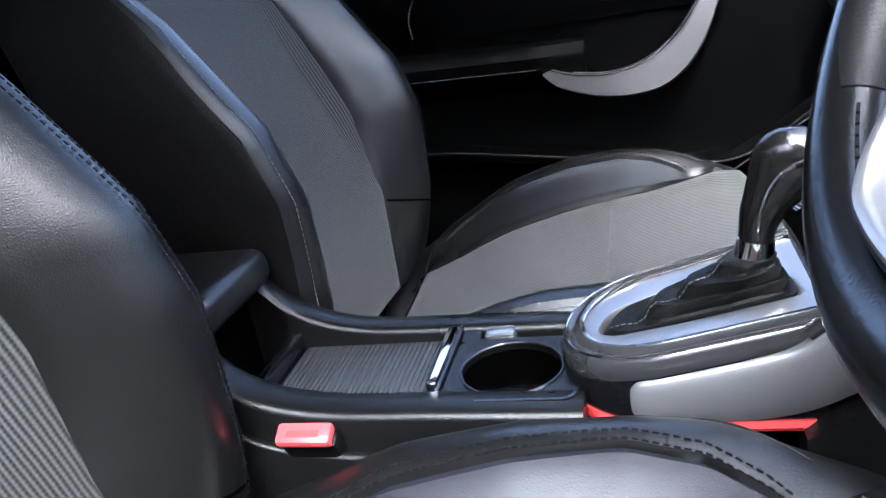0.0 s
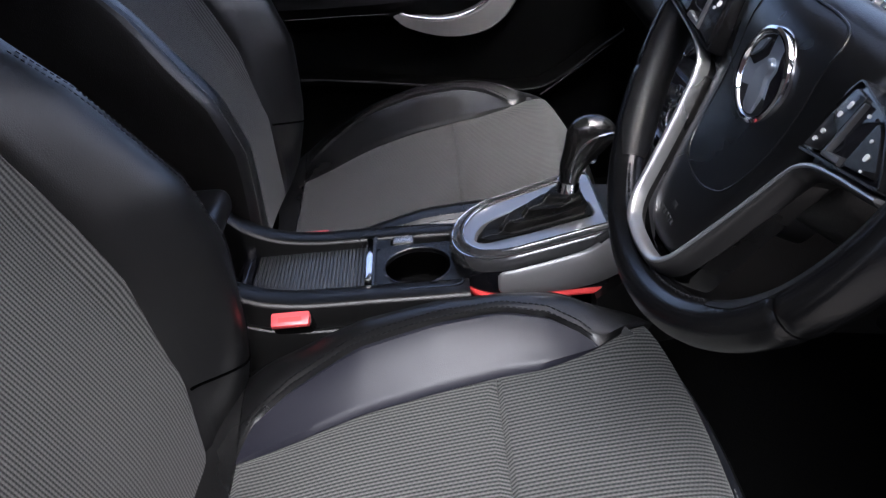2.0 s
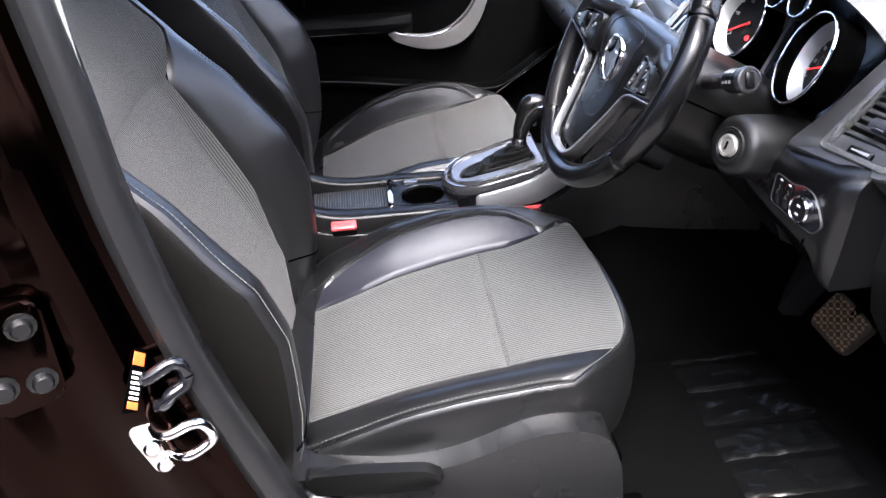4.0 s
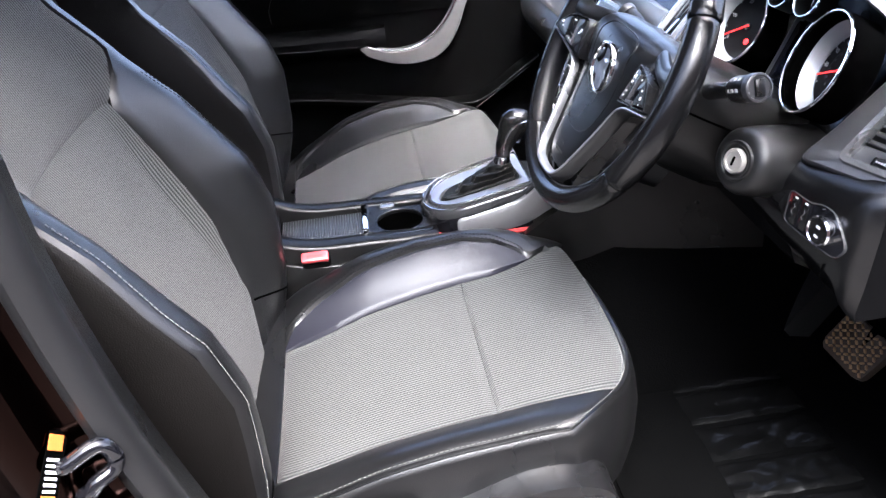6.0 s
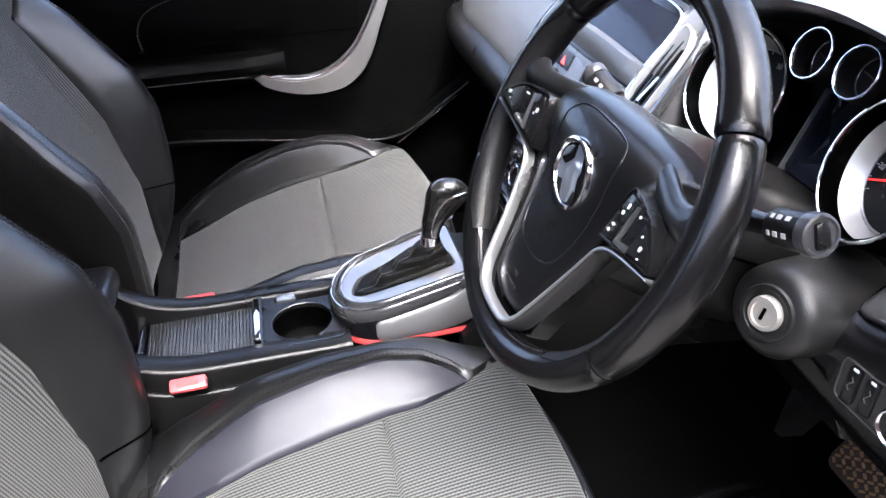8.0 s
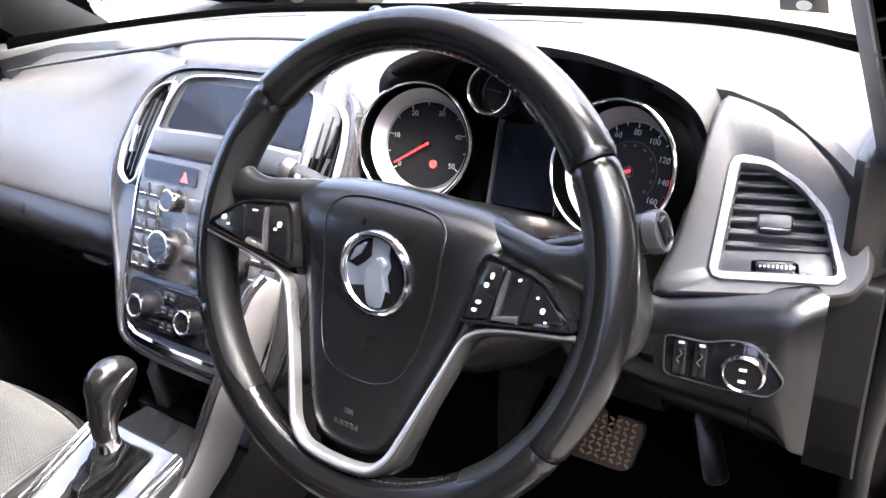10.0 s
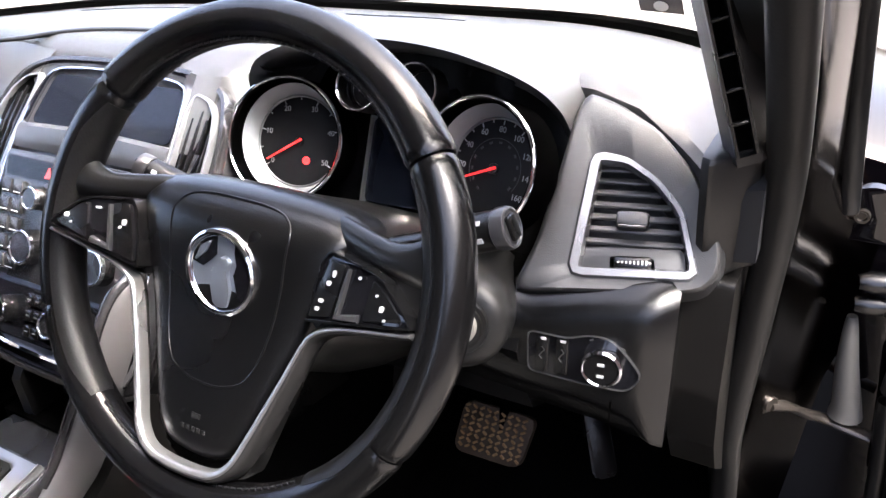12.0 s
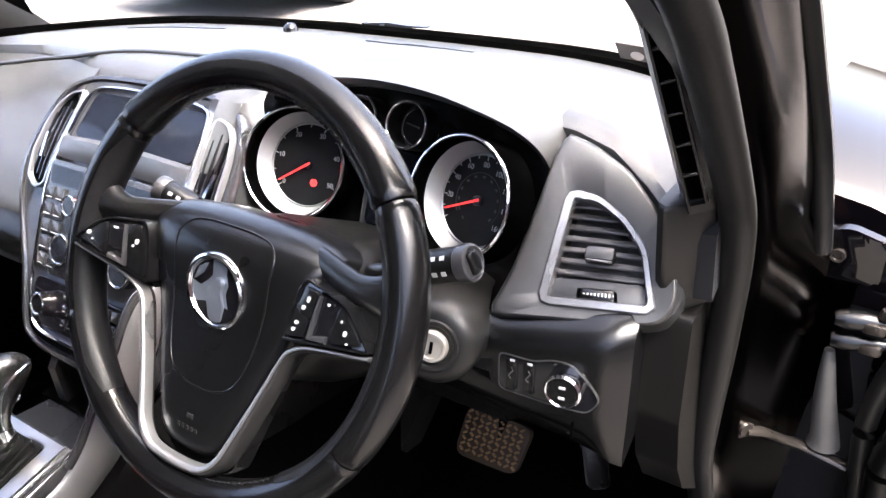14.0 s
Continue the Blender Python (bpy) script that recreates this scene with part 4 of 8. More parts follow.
# well floor, gaiter, lever
bm = bmesh.new()
rings(bm, [gate_loop(0.001, -0.016), gate_loop(0.001, -0.010), gate_loop(-0.004, -0.0095)], True, True)
part("gate_floor", bm, SMOOTH, shifter)
bm = bmesh.new()
secs = []
foot = gate_loop(-0.0015, -0.005)
neck = Vector((-0.058, 0.343, 0.6455))
for i in range(17):
    t = i / 16
    k = t ** 0.85
    fold = 0.0030 * math.sin(t * math.pi * 7) * (1 - t) ** 0.5
    row = []
    for j, p in enumerate(foot):
        a = 2 * math.pi * j / len(foot)
        q = neck + Vector((0.0150 * math.cos(a), 0.0142 * math.sin(a), 0))
        c = p.lerp(q, k)
        sag = math.sin(math.pi * t) * (0.004 + 0.0035 * math.sin(3 * a + 1.3 + 2.2 * t) + 0.002 * math.sin(7 * a + 4 * t))
        out = Vector((math.cos(a), math.sin(a), 0.2))
        c.z = p.z + (q.z - p.z) * (0.80 * t + 0.20 * t ** 3) + 0.016 * t * (1 - t) + fold
        row.append(c + out * (fold - sag * 0.25))
    secs.append(row)
rings(bm, secs, True)
part("gaiter", bm, GAITER, shifter, "creased black leather gaiter")
bm = bmesh.new()
stitches(bm, [secs[i][39] + Vector((0, 0, 0.0012)) for i in range(1, 16)], 0.0045, 0.003, 0.0004)
part("gaiter_stitching", bm, DARK_THREAD, shifter)
bm = bmesh.new()
tube(bm, [(-0.0585, 0.343, 0.636), (-0.058, 0.343, 0.6385), (-0.0575, 0.343, 0.641), (-0.0555, 0.343, 0.657)], [0.0135, 0.0150, 0.0140, 0.0128], 24)
part("lever_collar", bm, CHROME, shifter, "chrome lever collar")
HEAD = ((0.652, -0.0560, 0.0118, 0.0122), (0.664, -0.0545, 0.0125, 0.0128), (0.676, -0.0505, 0.0155, 0.0140), (0.688, -0.0430, 0.0200, 0.0158), (0.699, -0.0360, 0.0245, 0.0172), (0.709, -0.0312, 0.0278, 0.0180), (0.718, -0.0292, 0.0268, 0.0172), (0.726, -0.0290, 0.0215, 0.0140), (0.7315, -0.0285, 0.0135, 0.0090), (0.7335, -0.028, 0.005, 0.004))
HY = 0.343
bm = bmesh.new()
rings(bm, [[(cx + hx * math.cos(a), HY + hy * math.sin(a), z - 0.10 * hx * math.cos(a)) for a in np.linspace(0, 2 * math.pi, 33)[:-1]] for z, cx, hx, hy in [(p.x, p.y, p.z, q.x) for p, q in zip(smooth_line([h[:3] for h in HEAD], 3), smooth_line([(h[3], 0, 0) for h in HEAD], 3))]], True)
part("lever_head", bm, LEVER, shifter, "glossy black lever head")
bm = bmesh.new()
strip_line = []
for x, z in [(p.x, p.z) for p in smooth_line([(-0.0560, 0, 0.660), (-0.0545, 0, 0.676), (-0.0490, 0, 0.694), (-0.0400, 0, 0.7075), (-0.0260, 0, 0.7155), (-0.0120, 0, 0.7180), (-0.0060, 0, 0.7170)], 5)]:
    cx, hx, hy = [interp([h[0] for h in HEAD], [h[k] for h in HEAD], z) for k in (1, 2, 3)]
    strip_line.append((x, HY - hy * math.sqrt(max(0.05, 1 - ((x - cx) / hx) ** 2)) - 0.0002, z - 0.10 * (x - cx)))
tube(bm, strip_line, [0.0008 + 0.0012 * math.sin(math.pi * i / (len(strip_line) - 1)) for i in range(len(strip_line))], 8)
part("lever_inlay", bm, CHROME, shifter, "chrome strip on the lever head")
bm = bmesh.new()
tube(bm, [(-0.030, 0.343, 0.682), (-0.0265, 0.343, 0.679)], 0.005, 14)
part("lever_button", bm, CHROME, shifter)

# plastic cover along the tunnel beside the driver's leg
cover = thing("tunnel_cover", "smooth black plastic cover along the tunnel beside the footwell", "trim panel", (0.12, 0.24, 0.40))
COVER = [(-0.04, 0.250, 0.553, 0.240, 0.470), (0.02, 0.247, 0.596, 0.232, 0.480), (0.06, 0.243, 0.640, 0.222, 0.490), (0.12, 0.236, 0.680, 0.212, 0.495), (0.22, 0.225, 0.690, 0.200, 0.490), (0.34, 0.212, 0.690, 0.188, 0.470)]
bm = bmesh.new()
rings(bm, [[(x, y1, z1), (x, (y1 + y0) / 2 - 0.004, (z1 + z0) / 2), (x, y0, z0), (x, y0 + 0.03, z0), (x, y1 + 0.03, z1)] for x, y1, z1, y0, z0 in COVER], True)
part("cover_panel", bm, PLASTIC, cover)
bm = bmesh.new()
rings(bm, [[(x, y0 - 0.003, z0 - 0.004), (x, y0 - 0.007, z0 - 0.012), (x, y0 - 0.020, 0.30), (x, y0 + 0.02, 0.30), (x, y0 + 0.02, z0 - 0.004)] for x, y1, z1, y0, z0 in COVER], True)
part("cover_skirt", bm, SMOOTH, cover)

# belt buckles
def buckle(x, y, z, lean, nm):
    t = thing("belt_buckle", nm, "belt buckle", (x, y, z - 0.06), "belt buckles")
    b = bmesh.new()
    m = Matrix.Translation((x, y, z)) @ pose(0, 0, 0, lean, 0, 0)
    box(b, (0, 0, -0.031), (0.046, 0.018, 0.050), m, 0.006)
    part("buckle_body", b, PLASTIC, t)
    b = bmesh.new()
    box(b, (0, -0.002, 0.0), (0.043, 0.017, 0.010), m, 0.003)
    button = part("release_button", b, BUCKLE_RED, t, "red release button")
    # the button's shaded recess, laid on as a darker red bar
    b = bmesh.new()
    box(b, (0, -0.003, 0.0048), (0.026, 0.006, 0.001), m, 0.0004, 1)
    part("recess_shade", b, RED, button)
    b = bmesh.new()
    box(b, (0, -0.002, -0.075), (0.03, 0.012, 0.05), m, 0.003)
    part("stalk", b, DARK, t)


buckle(-0.380, 0.240, 0.572, 30, "red and black seat belt buckle beside the driver seat")
buckle(-0.378, 0.446, 0.5525, -12, "red and black seat belt buckle beside the passenger seat")

# ---- steering wheel and column ----
W = Matrix(((0.0198, 0.4643, -0.8855, 0.0054), (-0.9988, -0.0305, -0.0384, -0.0102), (-0.0448, 0.8852, 0.4631, 0.908), (0, 0, 0, 1)))
wheel = thing("steering_wheel", "black leather three-spoke steering wheel with silver spokes and control buttons", "steering wheel", (0.05, -0.010, 0.885))
R, r = 0.1572, 0.0146
HX = -0.003           # the hub's middle, a little off the rim's


def rim_point(a, b, rr, squash=1.08):
    """A point of the rim at angle a round the wheel and b round its section, both in degrees."""
    a, b = radians(a), radians(b)
    k = R + rr * math.cos(b)
    return W @ Vector((k * math.cos(a), k * math.sin(a), rr * squash * math.sin(b)))


def rim_arc(bm, a0, a1, n, radius):
    secs = []
    for i in range(n + 1):
        a = a0 + (a1 - a0) * i / n
        end = min(i, n - i) * abs(a1 - a0) / n
        rr = (radius(i / n) if callable(radius) else radius) * (1 - 0.07 * max(0.0, 1 - end / 1.1) ** 2)
        secs.append([rim_point(a, b, rr) for b in np.linspace(0, 360, 25)[:-1]])
    rings(bm, secs, True)


top_rad = lambda t: 0.0143 + 0.0015 * max(abs(2 * t - 1) - 0.55, 0) / 0.45
grip = lambda t: 0.0145 + 0.0008 * math.sin(math.pi * t) ** 0.6
for nm, a0, a1, rad in (("rim_top", 35, 141, top_rad), ("rim_grip", 141.4, 203.6, grip), ("rim_bottom", 204, 329.6, r), ("rim_grip", -30, 34.6, grip)):
    bm = bmesh.new()
    rim_arc(bm, a0, a1, max(20, int(abs(a1 - a0) / 1.2)), rad)
    part(nm, bm, RIM_LEATHER, wheel)
# perforated inner faces of the grips
for a0, a1 in ((144, 232), (-52, 32)):
    bm = bmesh.new()
    rows = []
    for i in range(33):
        a = a0 + (a1 - a0) * i / 32
        rr = max(r, grip(min(1, max(0, (a - 141.4) / 62.2)))) if a0 > 90 else max(r, grip(min(1, max(0, (a + 30) / 64.6))))
        e = min(1.0, min(i, 32 - i) / 4)
        lo, hi = 130 - 20 * e, 195 + 35 * e
        rows.append([rim_point(a, b, rr + 0.0005) for b in np.linspace(lo, hi, 10)] + [rim_point(a, b, rr - 0.0015) for b in np.linspace(hi, lo, 10)])
    rings(bm, rows, True)
    part("perforated_grip", bm, PERFORATED, wheel, "perforated leather grip")
# lacing along the rim's inside
for a0, a1 in ((236, 306), (42, 136)):
    bm = bmesh.new()
    stitches(bm, [rim_point(a, 152, r * 1.02) for a in np.linspace(a0, a1, 80)], 0.0052, 0.0038, 0.0006)
    part("rim_stitching", bm, BLACK_THREAD, wheel)

W_INV = W.inverted()


def dish(bm):
    """The spokes rise from the sunken hub towards the rim."""
    for v in bm.verts:
        l = W_INV @ v.co
        rho = abs(l.x) if l.y > 0 else math.hypot(l.x, l.y)
        l.z += 0.15 * max(0.0, rho - 0.07) - (0.03 * max(0.0, l.y + 0.10) if rho < 0.07 else 0)
        v.co = W @ l


def mirrored(pts, side):
    return [(HX + side * x, y) for x, y in pts][::side]


# spokes: black carriers from hub to rim, rounded on top
for side in (-1, 1):
    bm = bmesh.new()
    o = [(0.058, 0.036), (0.082, 0.034), (0.100, 0.030), (0.117, 0.028), (0.129, 0.028), (0.137, 0.029), (0.1425, 0.031), (0.1475, 0.030), (0.152, 0.022), (0.153, -0.004), (0.150, -0.009), (0.110, -0.018), (0.078, -0.028), (0.060, -0.02)]
    o = rounded(mirrored(o, side), 0.006, 4)
    slab(bm, o, -0.026, -0.006, W, 0.006, 4)
    # a bar that widens into the rim: across, middle height, reach up, reach down, depth, half thickness
    web = [(0.050, 0.0380, 0.0105, 0.0105, -0.0205, 0.0085), (0.078, 0.0350, 0.0100, 0.0100, -0.0140, 0.0082), (0.098, 0.0315, 0.0098, 0.0098, -0.0105, 0.0080), (0.112, 0.0290, 0.0100, 0.0098, -0.0092, 0.0082), (0.119, 0.0287, 0.0108, 0.0102, -0.0090, 0.0086),
           (0.126, 0.0285, 0.0126, 0.0110, -0.0094, 0.0090), (0.132, 0.0285, 0.0158, 0.0120, -0.0100, 0.0094), (0.137, 0.0285, 0.0205, 0.0130, -0.0108, 0.0098), (0.1415, 0.0285, 0.0265, 0.0145, -0.0118, 0.0100), (0.1445, 0.0285, 0.0325, 0.0160, -0.0126, 0.0100), (0.1475, 0.0285, 0.0370, 0.0170, -0.0134, 0.0098)]
    secs = []
    for x, yc, hu, hl, zc, hz in web:
        secs.append([W @ Vector((HX + side * x + (0.0 if side < 0 else 0.004 * (x - 0.05) / 0.1), yc + (hu if b < math.pi else hl) * math.sin(b), zc + hz * math.cos(b))) for b in np.linspace(0, 2 * math.pi, 29)[:-1]])
    rings(bm, secs, True)
    dish(bm)
    part("spoke", bm, WORN_SPOKE, wheel)
    # the recess of the buttons
    bm = bmesh.new()
    o = [(0.148, -0.0045), (0.142, 0.002), (0.124, 0.0165), (0.115, 0.0205), (0.081, 0.0255), (0.0765, 0.018), (0.0725, 0.0), (0.0695, -0.0200)]
    o = rounded(mirrored(o, side), 0.003)
    slab(bm, o, -0.012, 0.0058, W, 0.0012)
    dish(bm)
    pod = part("button_panel", bm, GLOSS, wheel, "glossy black wheel buttons")
    bm = bmesh.new()
    band(bm, o, 0.0020, -0.012, 0.0074, W, True)
    dish(bm)
    part("panel_rim", bm, SMOOTH, pod)
    # outer rocker, scroll wheel in a bright fork, inner rocker
    for pts in ([(0.083, 0.0215), (0.0955, 0.0200), (0.0935, 0.004), (0.090, -0.0125), (0.0735, -0.0165), (0.077, 0.002)],
                [(0.117, 0.0165), (0.1235, 0.0135), (0.139, 0.0005), (0.141, -0.0025), (0.114, -0.0085), (0.1155, 0.004)]):
        bm = bmesh.new()
        slab(bm, rounded(mirrored(pts, side), 0.0015), 0.0055, 0.0080, W, 0.001)
        dish(bm)
        part("wheel_button", bm, SMOOTH, pod)
    bm = bmesh.new()
    fork = [(0.0985, 0.0185), (0.0965, 0.004), (0.0945, -0.0115), (0.1105, -0.0085)]
    band(bm, [(HX + side * x, y) for x, y in fork], [0.002, 0.004, 0.005, 0.005], 0.005, 0.0088, W)
    dish(bm)
    part("scroll_fork", bm, BEZEL_SATIN, pod, "satin silver fork round the scroll wheel")
    bm = bmesh.new()
    lathe(bm, [(0, 0.0055), (0.0060, 0.0055), (0.0068, 0.004), (0.0068, -0.004), (0.0060, -0.0055), (0, -0.0055)], W @ Matrix.Translation((HX + side * 0.1065, 0.004, 0.0065)) @ pose(0, 0, side * 10) @ pose(0, 0, 0, 0, 90, 0), 18)
    dish(bm)
    part("scroll_wheel", bm, SMOOTH, pod)
    marks = ((0.132, 0.0045, 0.006, 0.005), (0.128, 0.0000, 0.003, 0.0025), (0.1065, 0.0145, 0.007, 0.0022), (0.104, -0.0085, 0.006, 0.0026), (0.0845, 0.0085, 0.005, 0.0060), (0.0875, 0.0045, 0.003, 0.003)) if side < 0 else \
        ((0.0885, 0.0135, 0.0040, 0.0060), (0.0855, 0.0070, 0.0050, 0.0045), (0.0820, -0.0045, 0.0055, 0.0035), (0.0800, -0.0100, 0.0050, 0.0035), (0.1080, 0.0155, 0.0035, 0.0028), (0.1030, -0.0095, 0.0035, 0.0028), (0.1220, 0.0085, 0.0026, 0.0026), (0.1270, 0.0020, 0.0045, 0.0052), (0.1300, -0.0040, 0.0030, 0.0018))
    for bx, by, sx, sy in marks:
        bm = bmesh.new()
        bx, sx, sy = HX + side * bx, sx * 0.75, sy * 0.75
        slab(bm, rounded([(bx - sx / 2, by - sy / 2), (bx + sx / 4, by - sy / 2), (bx + sx / 2, by + sy / 6), (bx + sx / 6, by + sy / 2), (bx - sx / 2, by + sy / 3)], 0.0006, 2), 0.0080, 0.0087, W)
        dish(bm)
        part("button_mark", bm, WHITE_MARK, pod)
# silver V: a bright inner ridge; the flank falling away outwards is coloured as shaded
bm = bmesh.new()
v_half = [(0.1475, -0.0075), (0.115, -0.0130), (0.090, -0.0190), (0.0760, -0.0265), (0.0695, -0.0360), (0.062, -0.056), (0.0535, -0.079), (0.0445, -0.104), (0.0375, -0.121), (0.027, -0.1310), (0.013, -0.1340)]
v_line = smooth_line([(HX - x, y, 0) for x, y in v_half] + [(HX, -0.1345, 0)] + [(HX + x, y, 0) for x, y in v_half[::-1]], 5)
ridge, flank = [], []
for i, p in enumerate(v_line):
    d = (v_line[min(i + 1, len(v_line) - 1)] - v_line[max(i - 1, 0)]).normalized()
    n = Vector((d.y, -d.x, 0))
    t = i / (len(v_line) - 1)
    w = interp([0, 0.03, 0.2, 0.3, 0.5, 0.7, 0.8, 0.97, 1], [0.42, 0.56, 0.66, 0.86, 0.92, 0.86, 0.66, 0.56, 0.42], t)
    at_ = lambda prof: [W @ (p + n * w * a + Vector((0, 0, z))) for a, z in prof]
    ridge.append(at_(((0, -0.004), (0, 0.0025), (0.0006, 0.0044), (0.0020, 0.0056), (0.0038, 0.0058), (0.0052, 0.0050), (0.0052, -0.004))))
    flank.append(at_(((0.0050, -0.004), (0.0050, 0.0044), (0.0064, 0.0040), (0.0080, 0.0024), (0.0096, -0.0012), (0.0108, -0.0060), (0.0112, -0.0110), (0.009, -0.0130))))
rings(bm, ridge, True)
dish(bm)
vtrim = part("silver_spoke_trim", bm, SILVER, wheel, "satin silver spoke trim")
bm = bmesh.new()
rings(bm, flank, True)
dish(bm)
part("trim_flank", bm, FLANK_SHADE, vtrim, "satin outer flank coloured darker for its shade")
# back of lower spoke
bm = bmesh.new()
slab(bm, rounded([(HX + x, y) for x, y in ((-0.066, -0.03), (0.066, -0.03), (0.046, -0.10), (0.034, -0.145), (-0.034, -0.145), (-0.046, -0.10))], 0.01), -0.032, -0.012, W, 0.004)
part("lower_spoke", bm, SMOOTH, wheel)


def pad_z(y):
    """Height of the airbag cover along its middle: proud above, hollow below the badge."""
    return curve([-0.136, -0.077, -0.034, -0.007, 0.012, 0.025, 0.037, 0.046, 0.055], [0.0065, 0.0035, 0.0015, 0.0040, 0.0085, 0.0088, 0.0045, -0.0025, -0.0130], y)


# airbag pad: a shield with a broad rolled top and ears over the spokes
half = [(0.030, 0.0530), (0.058, 0.0510), (0.078, 0.0465), (0.0875, 0.0400), (0.0880, 0.0310), (0.0800, 0.0120), (0.0710, -0.0160), (0.0660, -0.0330), (0.0600, -0.0500), (0.0515, -0.0740), (0.0425, -0.1000), (0.0345, -0.1190), (0.0240, -0.1290), (0.012, -0.1320)]
pad = rounded([(0, 0.0535)] + half + [(0, -0.1325)] + [(-x, y) for x, y in half[::-1]], 0.008, 4)
bm = bmesh.new()
loops = []
for k, drop in ((0.985, 0.034), (0.995, 0.018), (1.0, 0.012), (0.992, 0.0075), (0.972, 0.0042), (0.94, 0.0022), (0.89, 0.0010), (0.82, 0.0003), (0.72, 0.0), (0.6, 0.0), (0.47, 0.0), (0.34, 0.0), (0.2, 0.0), (0.07, 0.0)):
    row = []
    for x, y in pad:
        px_, py_ = x * k, -0.03 + (y + 0.03) * k
        top = max(0.0, min(1.0, y / 0.05))
        row.append(W @ Vector((HX + px_, py_, pad_z(py_) - drop * (1 + 0.3 * top) - (0.6 + 0.7 * max(0.0, min(1.0, py_ / 0.03 + 0.5))) * px_ * px_)))
    loops.append(row)
rings(bm, loops, True)
part("airbag_pad", bm, PAD, wheel, "grained black airbag cover")
bm = bmesh.new()
g_half = [(0.022, 0.0420), (0.039, 0.0385), (0.0475, 0.0290), (0.0480, 0.0150), (0.0455, -0.020), (0.0400, -0.052), (0.0310, -0.072), (0.015, -0.0800)]
groove = smooth_line([(0, 0.0425, 0)] + [(x, y, 0) for x, y in g_half] + [(0, -0.0815, 0)] + [(-x, y, 0) for x, y in g_half[::-1]] + [(0, 0.0425, 0)], 5)
tube(bm, [W @ Vector((HX + p.x, p.y, pad_z(p.y) - (0.6 + 0.7 * max(0.0, min(1.0, p.y / 0.03 + 0.5))) * p.x * p.x - 0.0002)) for p in groove], 0.0008, 8)
part("pad_seam", bm, PAD, wheel)
# round badge: plain ring and disc
BD = W @ Matrix.Translation((HX, -0.0065, 0.0042)) @ pose(0, 0, 0, 12, 0, 0) @ Matrix.Scale(1.08, 4)
bm = bmesh.new()
lathe(bm, [(0.0225, 0.0), (0.0228, 0.0022), (0.0238, 0.0036), (0.0252, 0.0039), (0.0268, 0.0030), (0.0276, 0.0008), (0.0276, -0.006), (0.0225, -0.006), (0.0225, 0.0)], BD, 56)
badge = part("badge", bm, CHROME, wheel, "round chrome badge")
BE = BD @ Matrix.Scale(1.15, 4)
bm = bmesh.new()
lathe(bm, [(0.0, 0.0006), (0.0205, 0.0006), (0.0205, -0.004), (0.0, -0.004)], BE, 36)
part("badge_disc", bm, BADGE_STEEL, badge, "blue-grey polished disc")
bm = bmesh.new()
slab(bm, rounded([(-0.0030, -0.0190), (0.0060, -0.0185), (0.0075, -0.0080), (0.0050, 0.0010), (0.0075, 0.0070), (0.0030, 0.0105), (-0.0010, 0.0060), (-0.0050, 0.0020), (-0.0055, -0.0070)], 0.0022), 0.0005, 0.0030, BE, 0.0012)
slab(bm, rounded([(-0.0165, 0.0035), (-0.0125, 0.0125), (-0.0060, 0.0165), (-0.0095, 0.0095)], 0.001), 0.0005, 0.0026, BE, 0.0008)
part("badge_relief", bm, BADGE_STEEL, badge)
# shade on the emblem laid on as black shapes: a crescent, a notch above
ARC = lambda a0, a1, rr: [(rr * math.cos(radians(a)), rr * math.sin(radians(a))) for a in np.linspace(a0, a1, 9)]
for pts in (ARC(-48, 62, 0.0194) + [(0.0088, 0.0120), (0.0105, 0.0060), (0.0085, 0.0), (0.0105, -0.0080)], ARC(98, 172, 0.0194) + [(-0.0120, 0.0010), (-0.0070, 0.0050), (-0.0030, 0.0090)]):
    bm = bmesh.new()
    slab(bm, pts, 0.0002, 0.0011, BE)
    part("badge_shade", bm, GLOSS, badge, "black shape standing in for shade on the emblem")
bm = bmesh.new()
for i in range(5):
    box(bm, (HX - 0.009 + i * 0.0045, -0.113, pad_z(-0.113) + 0.0002), (0.0028, 0.0032, 0.0006), W)
box(bm, (HX, -0.104, pad_z(-0.104) + 0.0002), (0.007, 0.0035, 0.0006), W)
part("airbag_mark", bm, EMBOSS, wheel, "faint embossed bars")

# column shroud, ignition lock and stalks
column = thing("steering_column", "black plastic steering column shroud with stalks and key lock", "steering column", (0.16, 0, 0.80))
bm = bmesh.new()
secs = []
for t, wx, up, dn in ((0.0, 0.060, 0.030, 0.055), (0.03, 0.068, 0.038, 0.064), (0.12, 0.074, 0.044, 0.075), (0.4, 0.080, 0.048, 0.084), (0.7, 0.082, 0.046, 0.086), (1.0, 0.08, 0.045, 0.08)):
    z = -0.034 - 0.19 * t
    o = rounded([(-wx, up * 0.4), (-wx * 0.7, up), (wx * 0.7, up), (wx, up * 0.4), (wx * 0.95, -dn * 0.6), (wx * 0.5, -dn), (-wx * 0.5, -dn), (-wx * 0.95, -dn * 0.6)], 0.03, 4)
    secs.append([W @ Vector((HX + x, y, z)) for x, y in o])
rings(bm, secs, True)
part("shroud", bm, PLASTIC, column)
# seam between the shroud's halves
bm = bmesh.new()
for side in (-1, 1):
    tube(bm, [W @ Vector((HX + side * x, -0.004, z)) for x, z in ((0.0660, -0.040), (0.0735, -0.057), (0.0795, -0.110), (0.0815, -0.165))], 0.0012, 6)
part("shroud_seam", bm, DARK, column)
